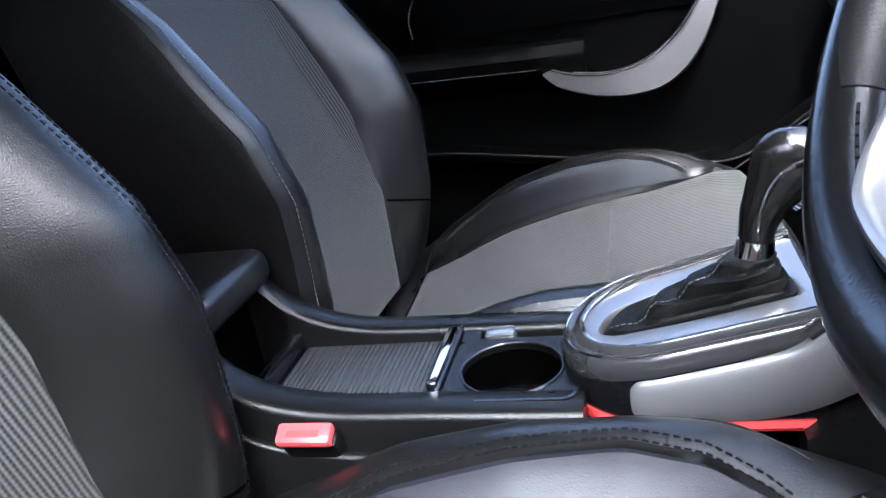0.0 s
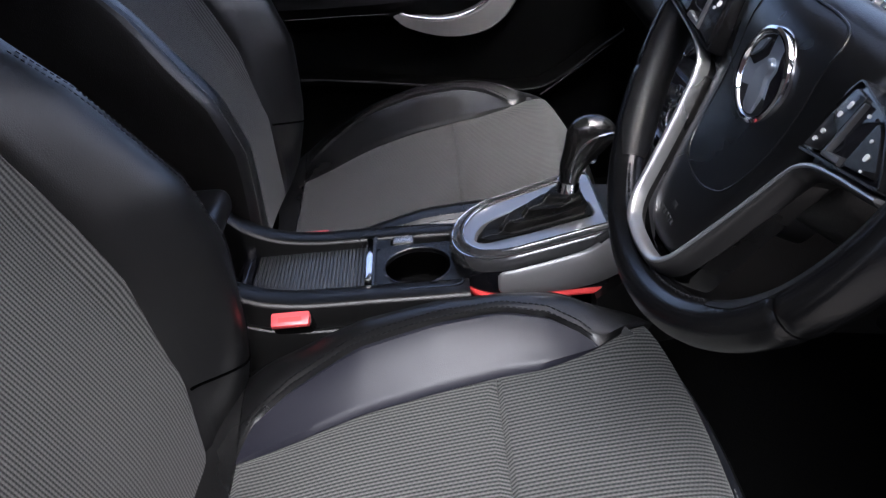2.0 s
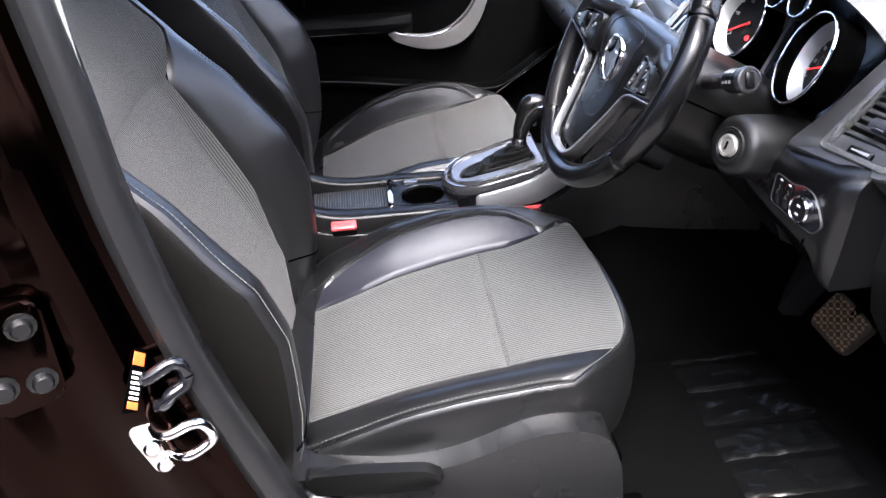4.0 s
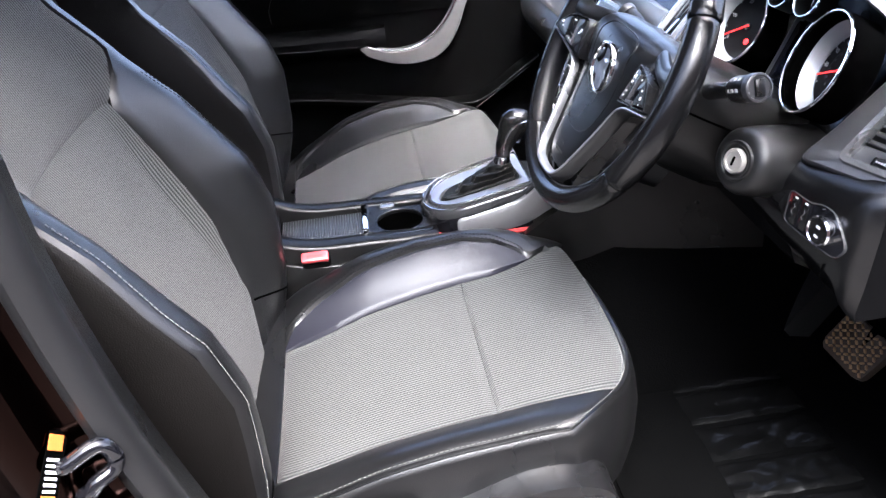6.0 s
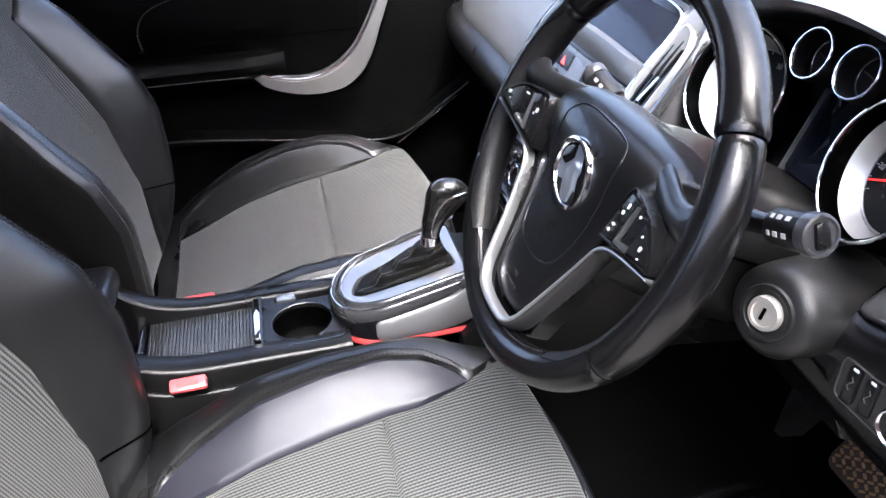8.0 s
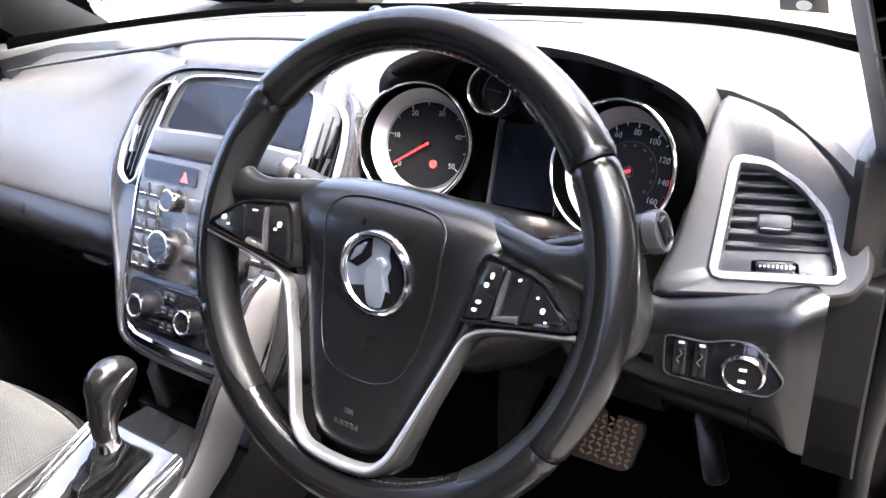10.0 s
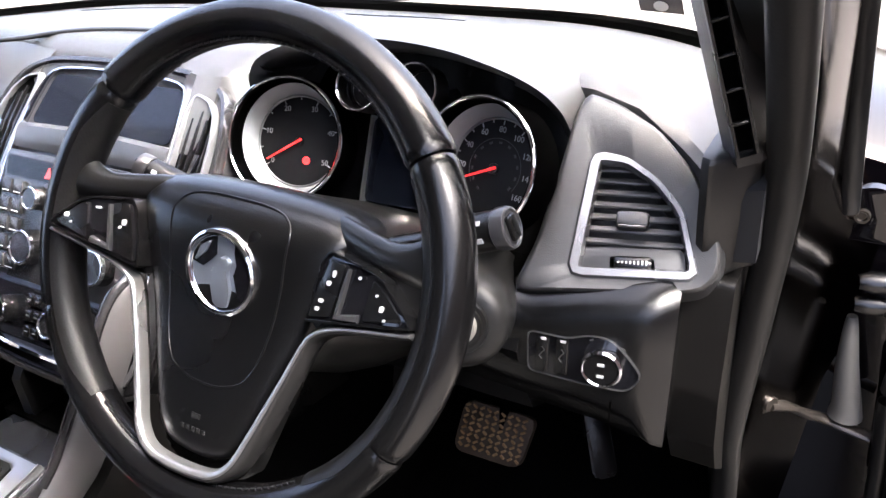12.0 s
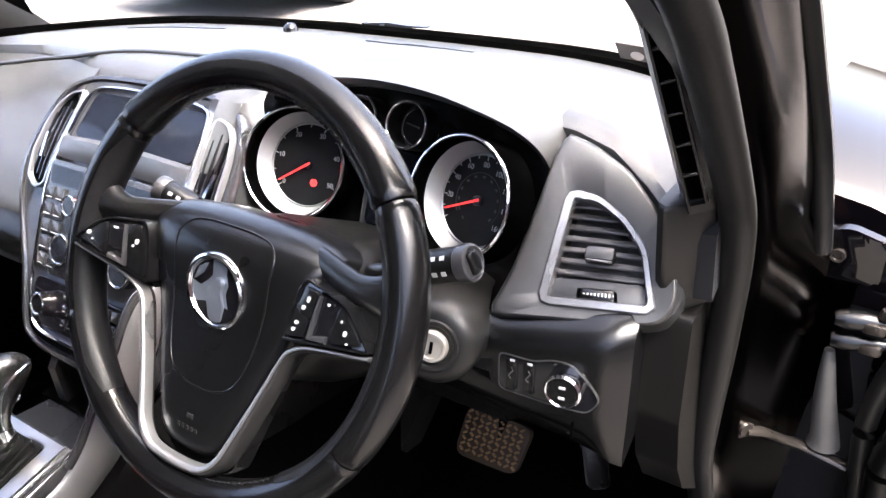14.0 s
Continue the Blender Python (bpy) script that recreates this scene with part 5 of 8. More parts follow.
# the lock housing stands out to the right below
LK = Matrix.Translation((0.113, -0.116, 0.821)) @ Matrix(((0, 0.4226, -0.9063, 0), (-1, 0, 0, 0), (0, 0.9063, 0.4226, 0), (0, 0, 0, 1))) @ pose(0, 0, 0, 8, 18, 0)
bm = bmesh.new()
lathe(bm, [(0.0, 0.002), (0.0165, 0.002), (0.0185, 0.0040), (0.0215, 0.0042), (0.0225, 0.0015), (0.0270, 0.0010), (0.0325, -0.0020), (0.0365, -0.0080), (0.0385, -0.03), (0.043, -0.10), (0.0, -0.10)], LK, 36)
part("lock_housing", bm, LOCK_GREY, column)
bm = bmesh.new()
lathe(bm, [(0.0, 0.006), (0.0095, 0.006), (0.010, 0.0075), (0.0125, 0.0075), (0.0138, 0.005), (0.0138, -0.002), (0.0, -0.002)], LK, 32)
lock = part("key_lock", bm, STEEL, column, "bright metal key lock")
bm = bmesh.new()
box(bm, (0, 0, 0.0072), (0.0025, 0.010, 0.0012), LK)
part("key_slot", bm, DARK, lock)


def stalk(a, b, nm, head=0.0140):
    """A control stalk from a to b: a slim root, a fat printed head and a ribbed end cap with its button."""
    a, b = Vector(a), Vector(b)
    d = (b - a).normalized()
    at = lambda s_: b - d * s_
    b_ = bmesh.new()
    tube(b_, [a, at(0.052), at(0.040)], [0.0105, 0.0095, 0.0105], 18, flat=0.85)
    s = part(nm, b_, SMOOTH, column, "black control stalk")
    b_ = bmesh.new()
    tube(b_, [at(0.0415), at(0.040), at(0.036), at(0.012), at(0.010)], [head * 0.80, head * 0.95, head, head, head * 0.97], 24, flat=0.96)
    part("stalk_head", b_, PLASTIC, s)
    q = d.to_track_quat("Z", "Y").to_matrix().to_4x4()
    b_ = bmesh.new()
    lathe(b_, [(0, -0.0005), (head * 0.80, -0.0005), (head * 0.86, 0.001), (head * 0.98, 0.0004), (head * 1.03, -0.0020), (head * 1.03, -0.0085), (head * 0.97, -0.0095), (0, -0.0095)], Matrix.Translation(b) @ q, 32)
    part("end_cap", b_, STALK_GREY, s, "worn grey end cap")
    b_ = bmesh.new()
    box(b_, (0, 0, 0.0010), (0.0105, 0.0175, 0.0045), Matrix.Translation(b) @ q, 0.0020)
    part("end_button", b_, SMOOTH, s)
    b_ = bmesh.new()
    side = Vector((-1, 0, 0.42)).normalized()
    side = (side - d * side.dot(d)).normalized()
    cross = side.cross(d)
    for k, w in ((0.0175, 0.0042), (0.0260, 0.0042), (0.0330, 0.0030)):
        for e in (-0.42, 0.42):
            n_ = (side * math.cos(e) + cross * math.sin(e)).normalized()
            m_ = Matrix((d, n_.cross(d), n_)).transposed().to_4x4()
            box(b_, (0, 0, 0), (w, 0.0034, 0.0006), Matrix.Translation(at(k) + n_ * (head + 0.0001)) @ m_)
    part("stalk_marks", b_, WHITE_MARK, s)


stalk((0.094, -0.070, 0.885), (0.098, -0.168, 0.921), "wiper_stalk")
stalk((0.098, 0.060, 0.880), (0.079, 0.152, 0.922), "indicator_stalk", 0.0120)

# ---- dashboard ----
DASH_CAP = material("end_cap_plastic", (0.0052, 0.0048, 0.0044), 0.36, spec=0.34, bump=0.25, scale=900, vary=0.12)
POD_SKIN = material("vent_pod_skin", (0.018, 0.0182, 0.019), 0.34, spec=0.58, bump=0.3, scale=1100, vary=0.1)
DASH_LOW = material("lower_dash_plastic", (0.0018, 0.0018, 0.0020), 0.21, spec=0.36, bump=0.25, scale=900, vary=0.12)
dash = thing("dashboard", "dark grey soft-skinned dashboard with silver-framed air vents", "dashboard", (0.3, MID, 0.60))
LIP_Y = [-0.302, -0.267, -0.234, -0.19, -0.15, -0.10, 0.10, 0.15, 0.165, 0.20, 0.33, 0.46, 0.55, 0.65, 0.80, 0.96]
LIP_X = [0.232, 0.245, 0.272, 0.293, 0.298, 0.305, 0.305, 0.275, 0.246, 0.234, 0.230, 0.236, 0.256, 0.274, 0.280, 0.260]
LIP_Z = [0.915, 0.903, 0.920, 0.943, 0.9535, 0.955, 0.962, 0.962, 0.961, 0.961, 0.963, 0.962, 0.958, 0.950, 0.936, 0.905]


def lip(y):
    return Vector((interp(LIP_Y, LIP_X, y), y, interp(LIP_Y, LIP_Z, y)))


bm = bmesh.new()
secs = []
ys = list(np.linspace(-0.30, 0.20, 51)) + list(np.linspace(0.22, 0.955, 36))
for y in ys:
    f, b = lip(y), Vector((screen_base(y) + 0.005, y, base_z(y) - 0.003))
    row = []
    for k in range(13):
        t = k / 12
        p = f.lerp(b, t)
        p.z = f.z + (b.z - f.z) * t ** 1.2 + interp([-0.16, -0.08], [0.002, 0.011], y) * math.sin(math.pi * min(1, t * 1.2)) * (1 - t)
        if k == 0:
            p += Vector((0.006, 0, -0.006))
        row.append(p)
    w = interp([0.172, 0.186, 0.22, 0.27], [0.0, 1.0, 1.0, 0.0], y)
    w2 = interp([0.25, 0.30, 0.48, 0.54], [0.0, 1.0, 1.0, 0.0], y)
    secs.append([f + Vector((0.014 - 0.08 * w - 0.03 * w2, 0, -0.07))] + [f + Vector((0.006 - 0.020 * w - 0.007 * w2, 0, -0.014 + 0.004 * w))] + row + [b + Vector((0, 0, -0.06))])
rings(bm, secs, True)
part("top_pad", bm, DASH, dash, "soft dark grey dash top")


def pad_top(x, y):
    """Height of the dash top at a place on it."""
    f, bx, bz = lip(y), screen_base(y) + 0.005, base_z(y) - 0.003
    t = min(1.0, max(0.0, (x - f.x) / (bx - f.x)))
    return f.z + (bz - f.z) * t ** 1.2 + interp([-0.16, -0.08], [0.002, 0.011], y) * math.sin(math.pi * min(1, t * 1.2)) * (1 - t)


# shadow gap between the top pad and the panel before it
bm = bmesh.new()
gap = smooth_line([(0.150, 0.700, 0), (0.205, 0.600, 0), (0.250, 0.515, 0), (0.284, 0.420, 0), (0.296, 0.330, 0), (0.297, 0.250, 0), (0.290, 0.190, 0)], 6)
tube(bm, [(p.x, p.y, pad_top(p.x, p.y) + 0.0005) for p in gap], [0.0005 + 0.0045 * math.sin(math.pi * i / (len(gap) - 1)) ** 0.4 for i in range(len(gap))], 10, flat=0.6)
part("pad_gap", bm, RUBBER, dash, "dark gap along the dash top")
# thin defroster slots and the domed light sensor
for y0, y1 in ((0.06, 0.22), (0.46, 0.62)):
    bm = bmesh.new()
    rings(bm, [[(screen_base(y) - 0.040, y, pad_top(screen_base(y) - 0.040, y) + 0.0002), (screen_base(y) - 0.036, y, pad_top(screen_base(y) - 0.036, y) + 0.0002), (screen_base(y) - 0.036, y, pad_top(screen_base(y) - 0.036, y) + 0.001), (screen_base(y) - 0.040, y, pad_top(screen_base(y) - 0.040, y) + 0.001)] for y in np.linspace(y0, y1, 14)], True)
    part("defrost_slot", bm, PLASTIC, dash)
bm = bmesh.new()
lathe(bm, [(0.0, 0.0105), (0.004, 0.0100), (0.0075, 0.0080), (0.0098, 0.0040), (0.0105, 0.0), (0.0120, -0.002), (0.0120, -0.008), (0.0, -0.008)], Matrix.Translation((0.478, 0.360, pad_top(0.478, 0.360))), 24)
part("light_sensor", bm, GLOSS, dash, "small domed light sensor")

# passenger face: padded upper panel, ledge, glovebox below
def pass_top(y):
    f = lip(y)
    pts = [(f.x + 0.005, f.z - 0.008), (f.x - 0.030, f.z - 0.032), (min(0.200, f.x - 0.050), 0.895), (0.155, 0.845), (0.128, 0.805), (0.122, 0.792)]
    return [Vector((x + 0.03 * max(0, (y - 0.80) / 0.15) ** 2, y, z)) for x, z in pts]


bm = bmesh.new()
secs = []
for y in np.linspace(0.455, 0.955, 28):
    row = smooth_line(pass_top(y), 4)
    secs.append(row + [p + Vector((0.03, 0, -0.012)) for p in row[::-1]])
rings(bm, secs, True)
part("passenger_panel", bm, DASH, dash, "soft dark grey passenger dash panel")
bm = bmesh.new()
secs = []
for y in np.linspace(0.47, 0.955, 22):
    k = 0.02 * max(0, (y - 0.80) / 0.15) ** 2
    row = smooth_line([Vector((x + k, y, z)) for x, z in ((0.135, 0.794), (0.108, 0.786), (0.096, 0.768), (0.100, 0.742), (0.135, 0.700), (0.20, 0.62), (0.28, 0.55))], 4)
    secs.append(row + [p + Vector((0.03, 0, 0.0)) for p in row[::-1]])
rings(bm, secs, True)
glove = part("glovebox", bm, PLASTIC, dash, "grained black glovebox lid")
bm = bmesh.new()
box(bm, (0.118, 0.575, 0.722), (0.012, 0.05, 0.012), pose(0, 0, 0, 0, 0, 0), 0.003)
part("glovebox_latch", bm, SILVER, glove)

# hood over the instruments
rim_line = smooth_line([(0.250, 0.172, 0.905), (0.226, 0.160, 0.938), (0.214, 0.146, 0.962), (0.208, 0.122, 0.981), (0.207, 0.080, 0.995), (0.208, 0.010, 1.003), (0.212, -0.050, 0.999), (0.222, -0.095, 0.985), (0.240, -0.124, 0.965), (0.262, -0.138, 0.938), (0.280, -0.143, 0.905)], 5)
bm = bmesh.new()
secs = []
for i, p in enumerate(rim_line):
    t = i / (len(rim_line) - 1)
    y2 = 0.205 + (-0.175 - 0.205) * t
    arch = max(0.0, math.sin(math.pi * t)) ** 0.6
    q = Vector((0.40, y2, 0.935 + 0.028 * arch))
    row = []
    for k in range(9):
        s_ = k / 8
        c = p.lerp(q, s_)
        c.z += 0.012 * math.sin(math.pi * s_) * arch
        row.append(c)
    n_in = Vector((0.006, (0.012 if t < 0.25 else (-0.012 if t > 0.75 else 0)) * -1, -0.012 * arch - 0.001))
    inner = [p + Vector((0.002, 0, 0)) + n_in * 0.5, p + n_in + Vector((0.01, 0, 0)), Vector((0.30, p.y * 0.96, p.z - 0.03 * arch))]
    secs.append(inner[::-1] + row + [q + Vector((0, 0, -0.05))])
rings(bm, secs, True)
part("cluster_hood", bm, DASH, dash, "dark grey hood over the instruments")

# driver fascia behind the wheel: closes the space under the hood
bm = bmesh.new()
secs = []
for y in np.linspace(-0.145, 0.165, 24):
    f = lip(y)
    row = [Vector((0.315, y, 0.90)), Vector((0.300, y, interp([-0.145, -0.12, 0.0, 0.13, 0.165], [0.915, 0.945, 0.968, 0.952, 0.918], y))), Vector((0.290, y, 0.91)), Vector((0.258, y, 0.86)), Vector((0.228, y, 0.815)), Vector((0.165, y, 0.802)), Vector((0.150, y, 0.78)), Vector((0.18, y, 0.70)), Vector((0.25, y, 0.66))]
    secs.append(row + [p + Vector((0.06, 0, -0.01)) for p in row[::-1]])
rings(bm, secs, True)
part("cluster_binnacle", bm, SMOOTH, dash, "black instrument binnacle")

# driver-side vent pod
VP = Matrix(((0.2463, 0.6711, -0.6993, 0.1904), (-0.9685, 0.1970, -0.1520, -0.1768), (0.0358, 0.7147, 0.6985, 0.8394), (0, 0, 0, 1)))
bm = bmesh.new()
pod_line = [(0.001, 0.156), (0.028, 0.144), (0.060, 0.121), (0.085, 0.089), (0.103, 0.052), (0.1095, 0.018), (0.1065, 0.000), (0.095, -0.011), (0.076, -0.014), (-0.044, -0.018), (-0.046, -0.010), (-0.032, 0.027), (-0.018, 0.087), (-0.008, 0.135)]
pod_out = rounded(pod_line, 0.007, 3)
n = len(pod_out)
vent_hole = rounded([(0.012, 0.096), (0.036, 0.092), (0.060, 0.074), (0.078, 0.050), (0.089, 0.000), (-0.001, 0.000)], 0.006, 3)


def fit_loop(pts, n):
    """The outline resampled to n points, begun at its topmost."""
    pts = [Vector((p[0], p[1], 0)) for p in pts]
    k = max(range(len(pts)), key=lambda i: pts[i].y)
    pts = pts[k:] + pts[:k] + [pts[k]]
    length = [0]
    for a, b in zip(pts, pts[1:]):
        length.append(length[-1] + (b - a).length)
    out = []
    for i in range(n):
        s = length[-1] * i / n
        j = max(q for q in range(len(length)) if length[q] <= s + 1e-9)
        j = min(j, len(pts) - 2)
        out.append(pts[j].lerp(pts[j + 1], (s - length[j]) / max(1e-9, length[j + 1] - length[j])))
    return out


M = 72
po, vh = fit_loop(pod_out, M), fit_loop(vent_hole, M)
depth = [interp([-0.012, 0.05], [0.30, 1.0], p.y) for p in po]
flare = [interp([-0.02, 0.03], [0.0, 1.0], p.x) * interp([-0.005, 0.03], [0.0, 1.0], p.y) for p in po]
loops = [[VP @ (p + Vector((g * f, g * f * 0.8, z * d))) for p, f, d in zip(po, flare, depth)] for g, z in ((0.016, -0.10), (0.009, -0.05), (0.004, -0.022), (0.0005, -0.010))]
loops += [[VP @ (p.lerp(q, k) + Vector((0, 0, z))) for p, q in zip(po, vh)] for k, z in ((0.015, -0.0045), (0.05, -0.001), (0.10, 0.0018), (0.18, 0.003), (0.9, 0.0), (1.0, -0.004))]
loops.append([VP @ (q + Vector((0, 0, -0.05))) for q in vh])
rings(bm, loops, True, True)
part("vent_pod", bm, POD_SKIN, dash, "dark grey vent surround")


def air_vent(m, hole, frame_w, slats, name):
    b = bmesh.new()
    line = [(p.x, p.y) for p in fit_loop(hole, 60)]
    right = max(p[0] for p in line)
    band(b, line, [frame_w * interp([0.15, 0.55], [1.1, 0.62], x / right) if y > min(q[1] for q in line) + 0.006 else frame_w * 0.95 for x, y in line], -0.006, 0.0035, m, True)
    v = part(name, b, VENT_SILVER, dash, "silver-framed air vent")
    yy = [p[1] for p in hole]

    def span(y):
        cuts = []
        for (x0, y0), (x1, y1) in zip(hole, hole[1:] + hole[:1]):
            if (y0 - y) * (y1 - y) < 0:
                cuts.append(x0 + (x1 - x0) * (y - y0) / (y1 - y0))
        return (min(cuts), max(cuts)) if len(cuts) > 1 else None

    lo, hi = min(yy), max(yy)
    for i in range(slats):
        y = lo + 0.027 + (hi - lo - 0.034) * i / (slats - 1)
        s = span(y)
        if not s:
            continue
        b = bmesh.new()
        box(b, (0, 0, 0), (s[1] - s[0] - 0.003, 0.0065, 0.0028), m @ pose((s[0] + s[1]) / 2, y, -0.009, -32, 0, -2), 0.001, 1)
        part("slat", b, DASH, v)
    b = bmesh.new()
    s = span(lo + 0.012)
    slab(b, rounded([(s[0] + 0.004, lo + 0.003), (s[1] - 0.003, lo + 0.003), (s[1] - 0.005, lo + 0.0215), (s[0] + 0.006, lo + 0.0215)], 0.003), -0.02, -0.004, m, 0.002)
    part("vent_chin", b, DASH, v)
    b = bmesh.new()
    c = (s[0] + s[1]) / 2
    slab(b, rounded([(c - 0.017, lo + 0.0055), (c + 0.017, lo + 0.0045), (c + 0.016, lo + 0.0135), (c - 0.017, lo + 0.0145)], 0.002), -0.006, -0.0036, m)
    part("wheel_slot", b, DARK, v)
    b = bmesh.new()
    lathe(b, [(0.0, 0.014), (0.007, 0.014), (0.008, 0.012), (0.008, -0.012), (0.007, -0.014), (0, -0.014)], m @ Matrix.Translation((c, lo + 0.0095, -0.0095)) @ pose(0, 0, 0, 0, 90, 0), 20)
    part("thumbwheel", b, SMOOTH, v)
    b = bmesh.new()
    for k in range(8):
        box(b, (c - 0.0105 + 0.003 * k, lo + 0.0095, -0.0012), (0.0015, 0.0012 + 0.00035 * k, 0.0006), m)
    part("thumbwheel_marks", b, WHITE_MARK, v)
    b = bmesh.new()
    mid = lo + (hi - lo) * 0.46
    s = span(mid)
    c = (s[0] + s[1]) / 2
    box(b, (0, 0, 0), (0.025, 0.013, 0.012), m @ pose(c, mid, -0.003, -12, 0, -2), 0.0035)
    part("vent_tab", b, DASH, v, "dark slider tab")
    b = bmesh.new()
    box(b, (0, 0, 0), (0.021, 0.0016, 0.003), m @ pose(c, mid - 0.0062, 0.0025, -12, 0, -2), 0.0006, 1)
    part("tab_lip", b, VENT_SILVER, v)
    return v


air_vent(VP, vent_hole, 0.0100, 7, "side_vent")
# passenger's side vent at the end of the dash
PVM = Matrix.Translation((0.185, 0.895, 0.862)) @ Matrix(((0.12, 0.50, -0.86, 0), (-0.99, 0.10, -0.08, 0), (0.05, 0.86, 0.50, 0), (0, 0, 0, 1)))
air_vent(PVM, rounded([(-0.045, -0.045), (-0.050, 0.0), (-0.035, 0.040), (-0.010, 0.055), (0.012, 0.057), (0.020, 0.0), (0.015, -0.047)], 0.008, 3), 0.004, 6, "passenger_vent")

# lower driver panel with light switch
SW = Matrix(((0.1469, 0.0995, -0.9841, 0.157), (-0.9890, 0, -0.1476, -0.15), (-0.0147, 0.9950, 0.0984, 0.79), (0, 0, 0, 1)))
bm = bmesh.new()
secs = []
for i in range(23):
    lx = -0.075 + 0.187 * i / 22
    end = max(0, (lx - 0.085) / 0.027)
    top = 0.036 + 0.17 * max(0, lx)
    low = interp([-0.075, 0.0, 0.06, 0.085, 0.098, 0.112], [-0.030, -0.046, -0.055, -0.062, -0.080, -0.090], lx)
    row = [(top + 0.004, -0.05), (top + 0.001, -0.022), (top - 0.004, -0.011), (top - 0.012, -0.003), (top - 0.022, 0.002), (0.004, 0.0), (low * 0.5, -0.001), (low + 0.010, 0.0), (low, -0.004), (low - 0.03 * (1 - end), -0.03), (low - 0.05 * (1 - end), -0.07), (low - 0.05 * (1 - end), -0.10), (top, -0.10)]
    secs.append([SW @ Vector((lx, y, z - 0.014 * end ** 2)) for y, z in row])
rings(bm, secs, True)
lower = part("lower_panel", bm, DASH_LOW, dash, "grained black panel below the vent")
bm = bmesh.new()
sw_line = rounded([(0.002, 0.009), (0.034, 0.007), (0.049, 0.013), (0.066, 0.013), (0.080, 0.0), (0.092, -0.016), (0.082, -0.031), (0.051, -0.031), (0.003, -0.027)], 0.007, 4)
band(bm, sw_line, 0.0013, -0.002, 0.0020, SW, True)
part("plate_rim", bm, BEZEL_SATIN, lower, "thin satin outline")
bm = bmesh.new()
slab(bm, sw_line, -0.002, 0.001, SW)
part("switch_plate", bm, GLOSS, lower, "glossy black light switch plate")
for lx in (0.0145, 0.030):
    bm = bmesh.new()
    box(bm, (lx, -0.010, 0.002), (0.010, 0.030, 0.003), SW, 0.0012)
    part("dimmer_wheel", bm, SMOOTH, lower)
    bm = bmesh.new()
    box(bm, (lx + 0.001, 0.005, 0.0037), (0.0042, 0.0022, 0.0005), SW)
    part("switch_mark", bm, WHITE_MARK, lower)
    bm = bmesh.new()
    tube(bm, [SW @ Vector((lx + 0.002 * math.sin(k * 1.6), -0.002 - 0.0028 * k, 0.004)) for k in range(5)], 0.0005, 5)
    part("switch_mark", bm, DARK_THREAD, lower)
for k in range(5):
    bm = bmesh.new()
    a = radians(118 - 24 * k)
    box(bm, (0, 0, 0), (0.003, 0.0012, 0.0005), SW @ pose(0.062 + 0.021 * math.cos(a), -0.009 + 0.021 * math.sin(a), 0.0014, 0, 0, math.degrees(a) - 90))
    part("switch_mark", bm, DARK_THREAD, lower)
bm = bmesh.new()
KB = SW @ Matrix.Translation((0.062, -0.009, 0))
ring(bm, 0.0125, 0.0160, 0.0, 0.013, KB, 36, 0.002)
knob = part("light_knob", bm, CHROME, lower, "chrome-ringed headlight knob")
bm = bmesh.new()
lathe(bm, [(0, 0.0120), (0.0125, 0.0120), (0.0125, 0.0), (0, 0)], KB, 32)
part("knob_face", bm, SMOOTH, knob)
for yy in (0.0045, -0.0055):
    bm = bmesh.new()
    box(bm, (0.0, yy, 0.0123), (0.0055, 0.0026, 0.0006), KB, 0.0002, 1)
    part("knob_mark", bm, WHITE_MARK, knob)
bm = bmesh.new()
box(bm, (0.070, -0.052, 0.0004), (0.0012, 0.018, 0.0012), SW)
part("panel_slot", bm, DARK, lower)

# end cap of the dash and the kick panel towards the door
bm = bmesh.new()
XZ = Matrix(((1, 0, 0, 0), (0, 0, 1, 0), (0, 1, 0, 0), (0, 0, 0, 1)))
secs = []
for z, l, r_ in ((0.936, 0.224, 0.247), (0.9345, 0.2185, 0.2425), (0.931, 0.216, 0.2415), (0.88, 0.222, 0.256), (0.832, 0.230, 0.267), (0.828, 0.233, 0.270)):
    secs.append([(l + 0.004, -0.258, z), (l, -0.264, z), (l + 0.001, -0.268, z), (r_ - 0.002, -0.290, z), (r_ + 0.001, -0.2945, z), (r_ + 0.006, -0.2965, z), (0.46, -0.2965, z), (0.46, -0.258, z)])
rings(bm, secs, True)
part("end_cap", bm, DASH_CAP, dash, "grained dark grey dash end cap")
bm = bmesh.new()
slab(bm, rounded([(0.240, 0.826), (0.238, 0.80), (0.233, 0.72), (0.246, 0.655), (0.274, 0.605), (0.33, 0.555), (0.42, 0.54), (0.46, 0.60), (0.46, 0.826)], 0.006), -0.289, -0.248, XZ, 0.006)
part("end_cap_lower", bm, DASH_CAP, dash, "grained black lower end cap")
bm = bmesh.new()
o = [(0.30, 0.60), (0.345, 0.54), (0.42, 0.50), (0.52, 0.30), (0.62, 0.30), (0.62, 0.62), (0.44, 0.66)]
slab(bm, rounded(o, 0.012), -0.288, -0.260, XZ)
part("kick_panel", bm, PLASTIC, dash)
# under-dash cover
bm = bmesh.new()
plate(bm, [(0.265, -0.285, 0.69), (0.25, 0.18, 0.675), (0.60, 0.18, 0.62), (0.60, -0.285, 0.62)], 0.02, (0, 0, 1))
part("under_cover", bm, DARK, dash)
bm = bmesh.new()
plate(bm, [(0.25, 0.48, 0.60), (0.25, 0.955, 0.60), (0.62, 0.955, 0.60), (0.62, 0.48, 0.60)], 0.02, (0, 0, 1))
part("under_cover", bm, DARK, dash)

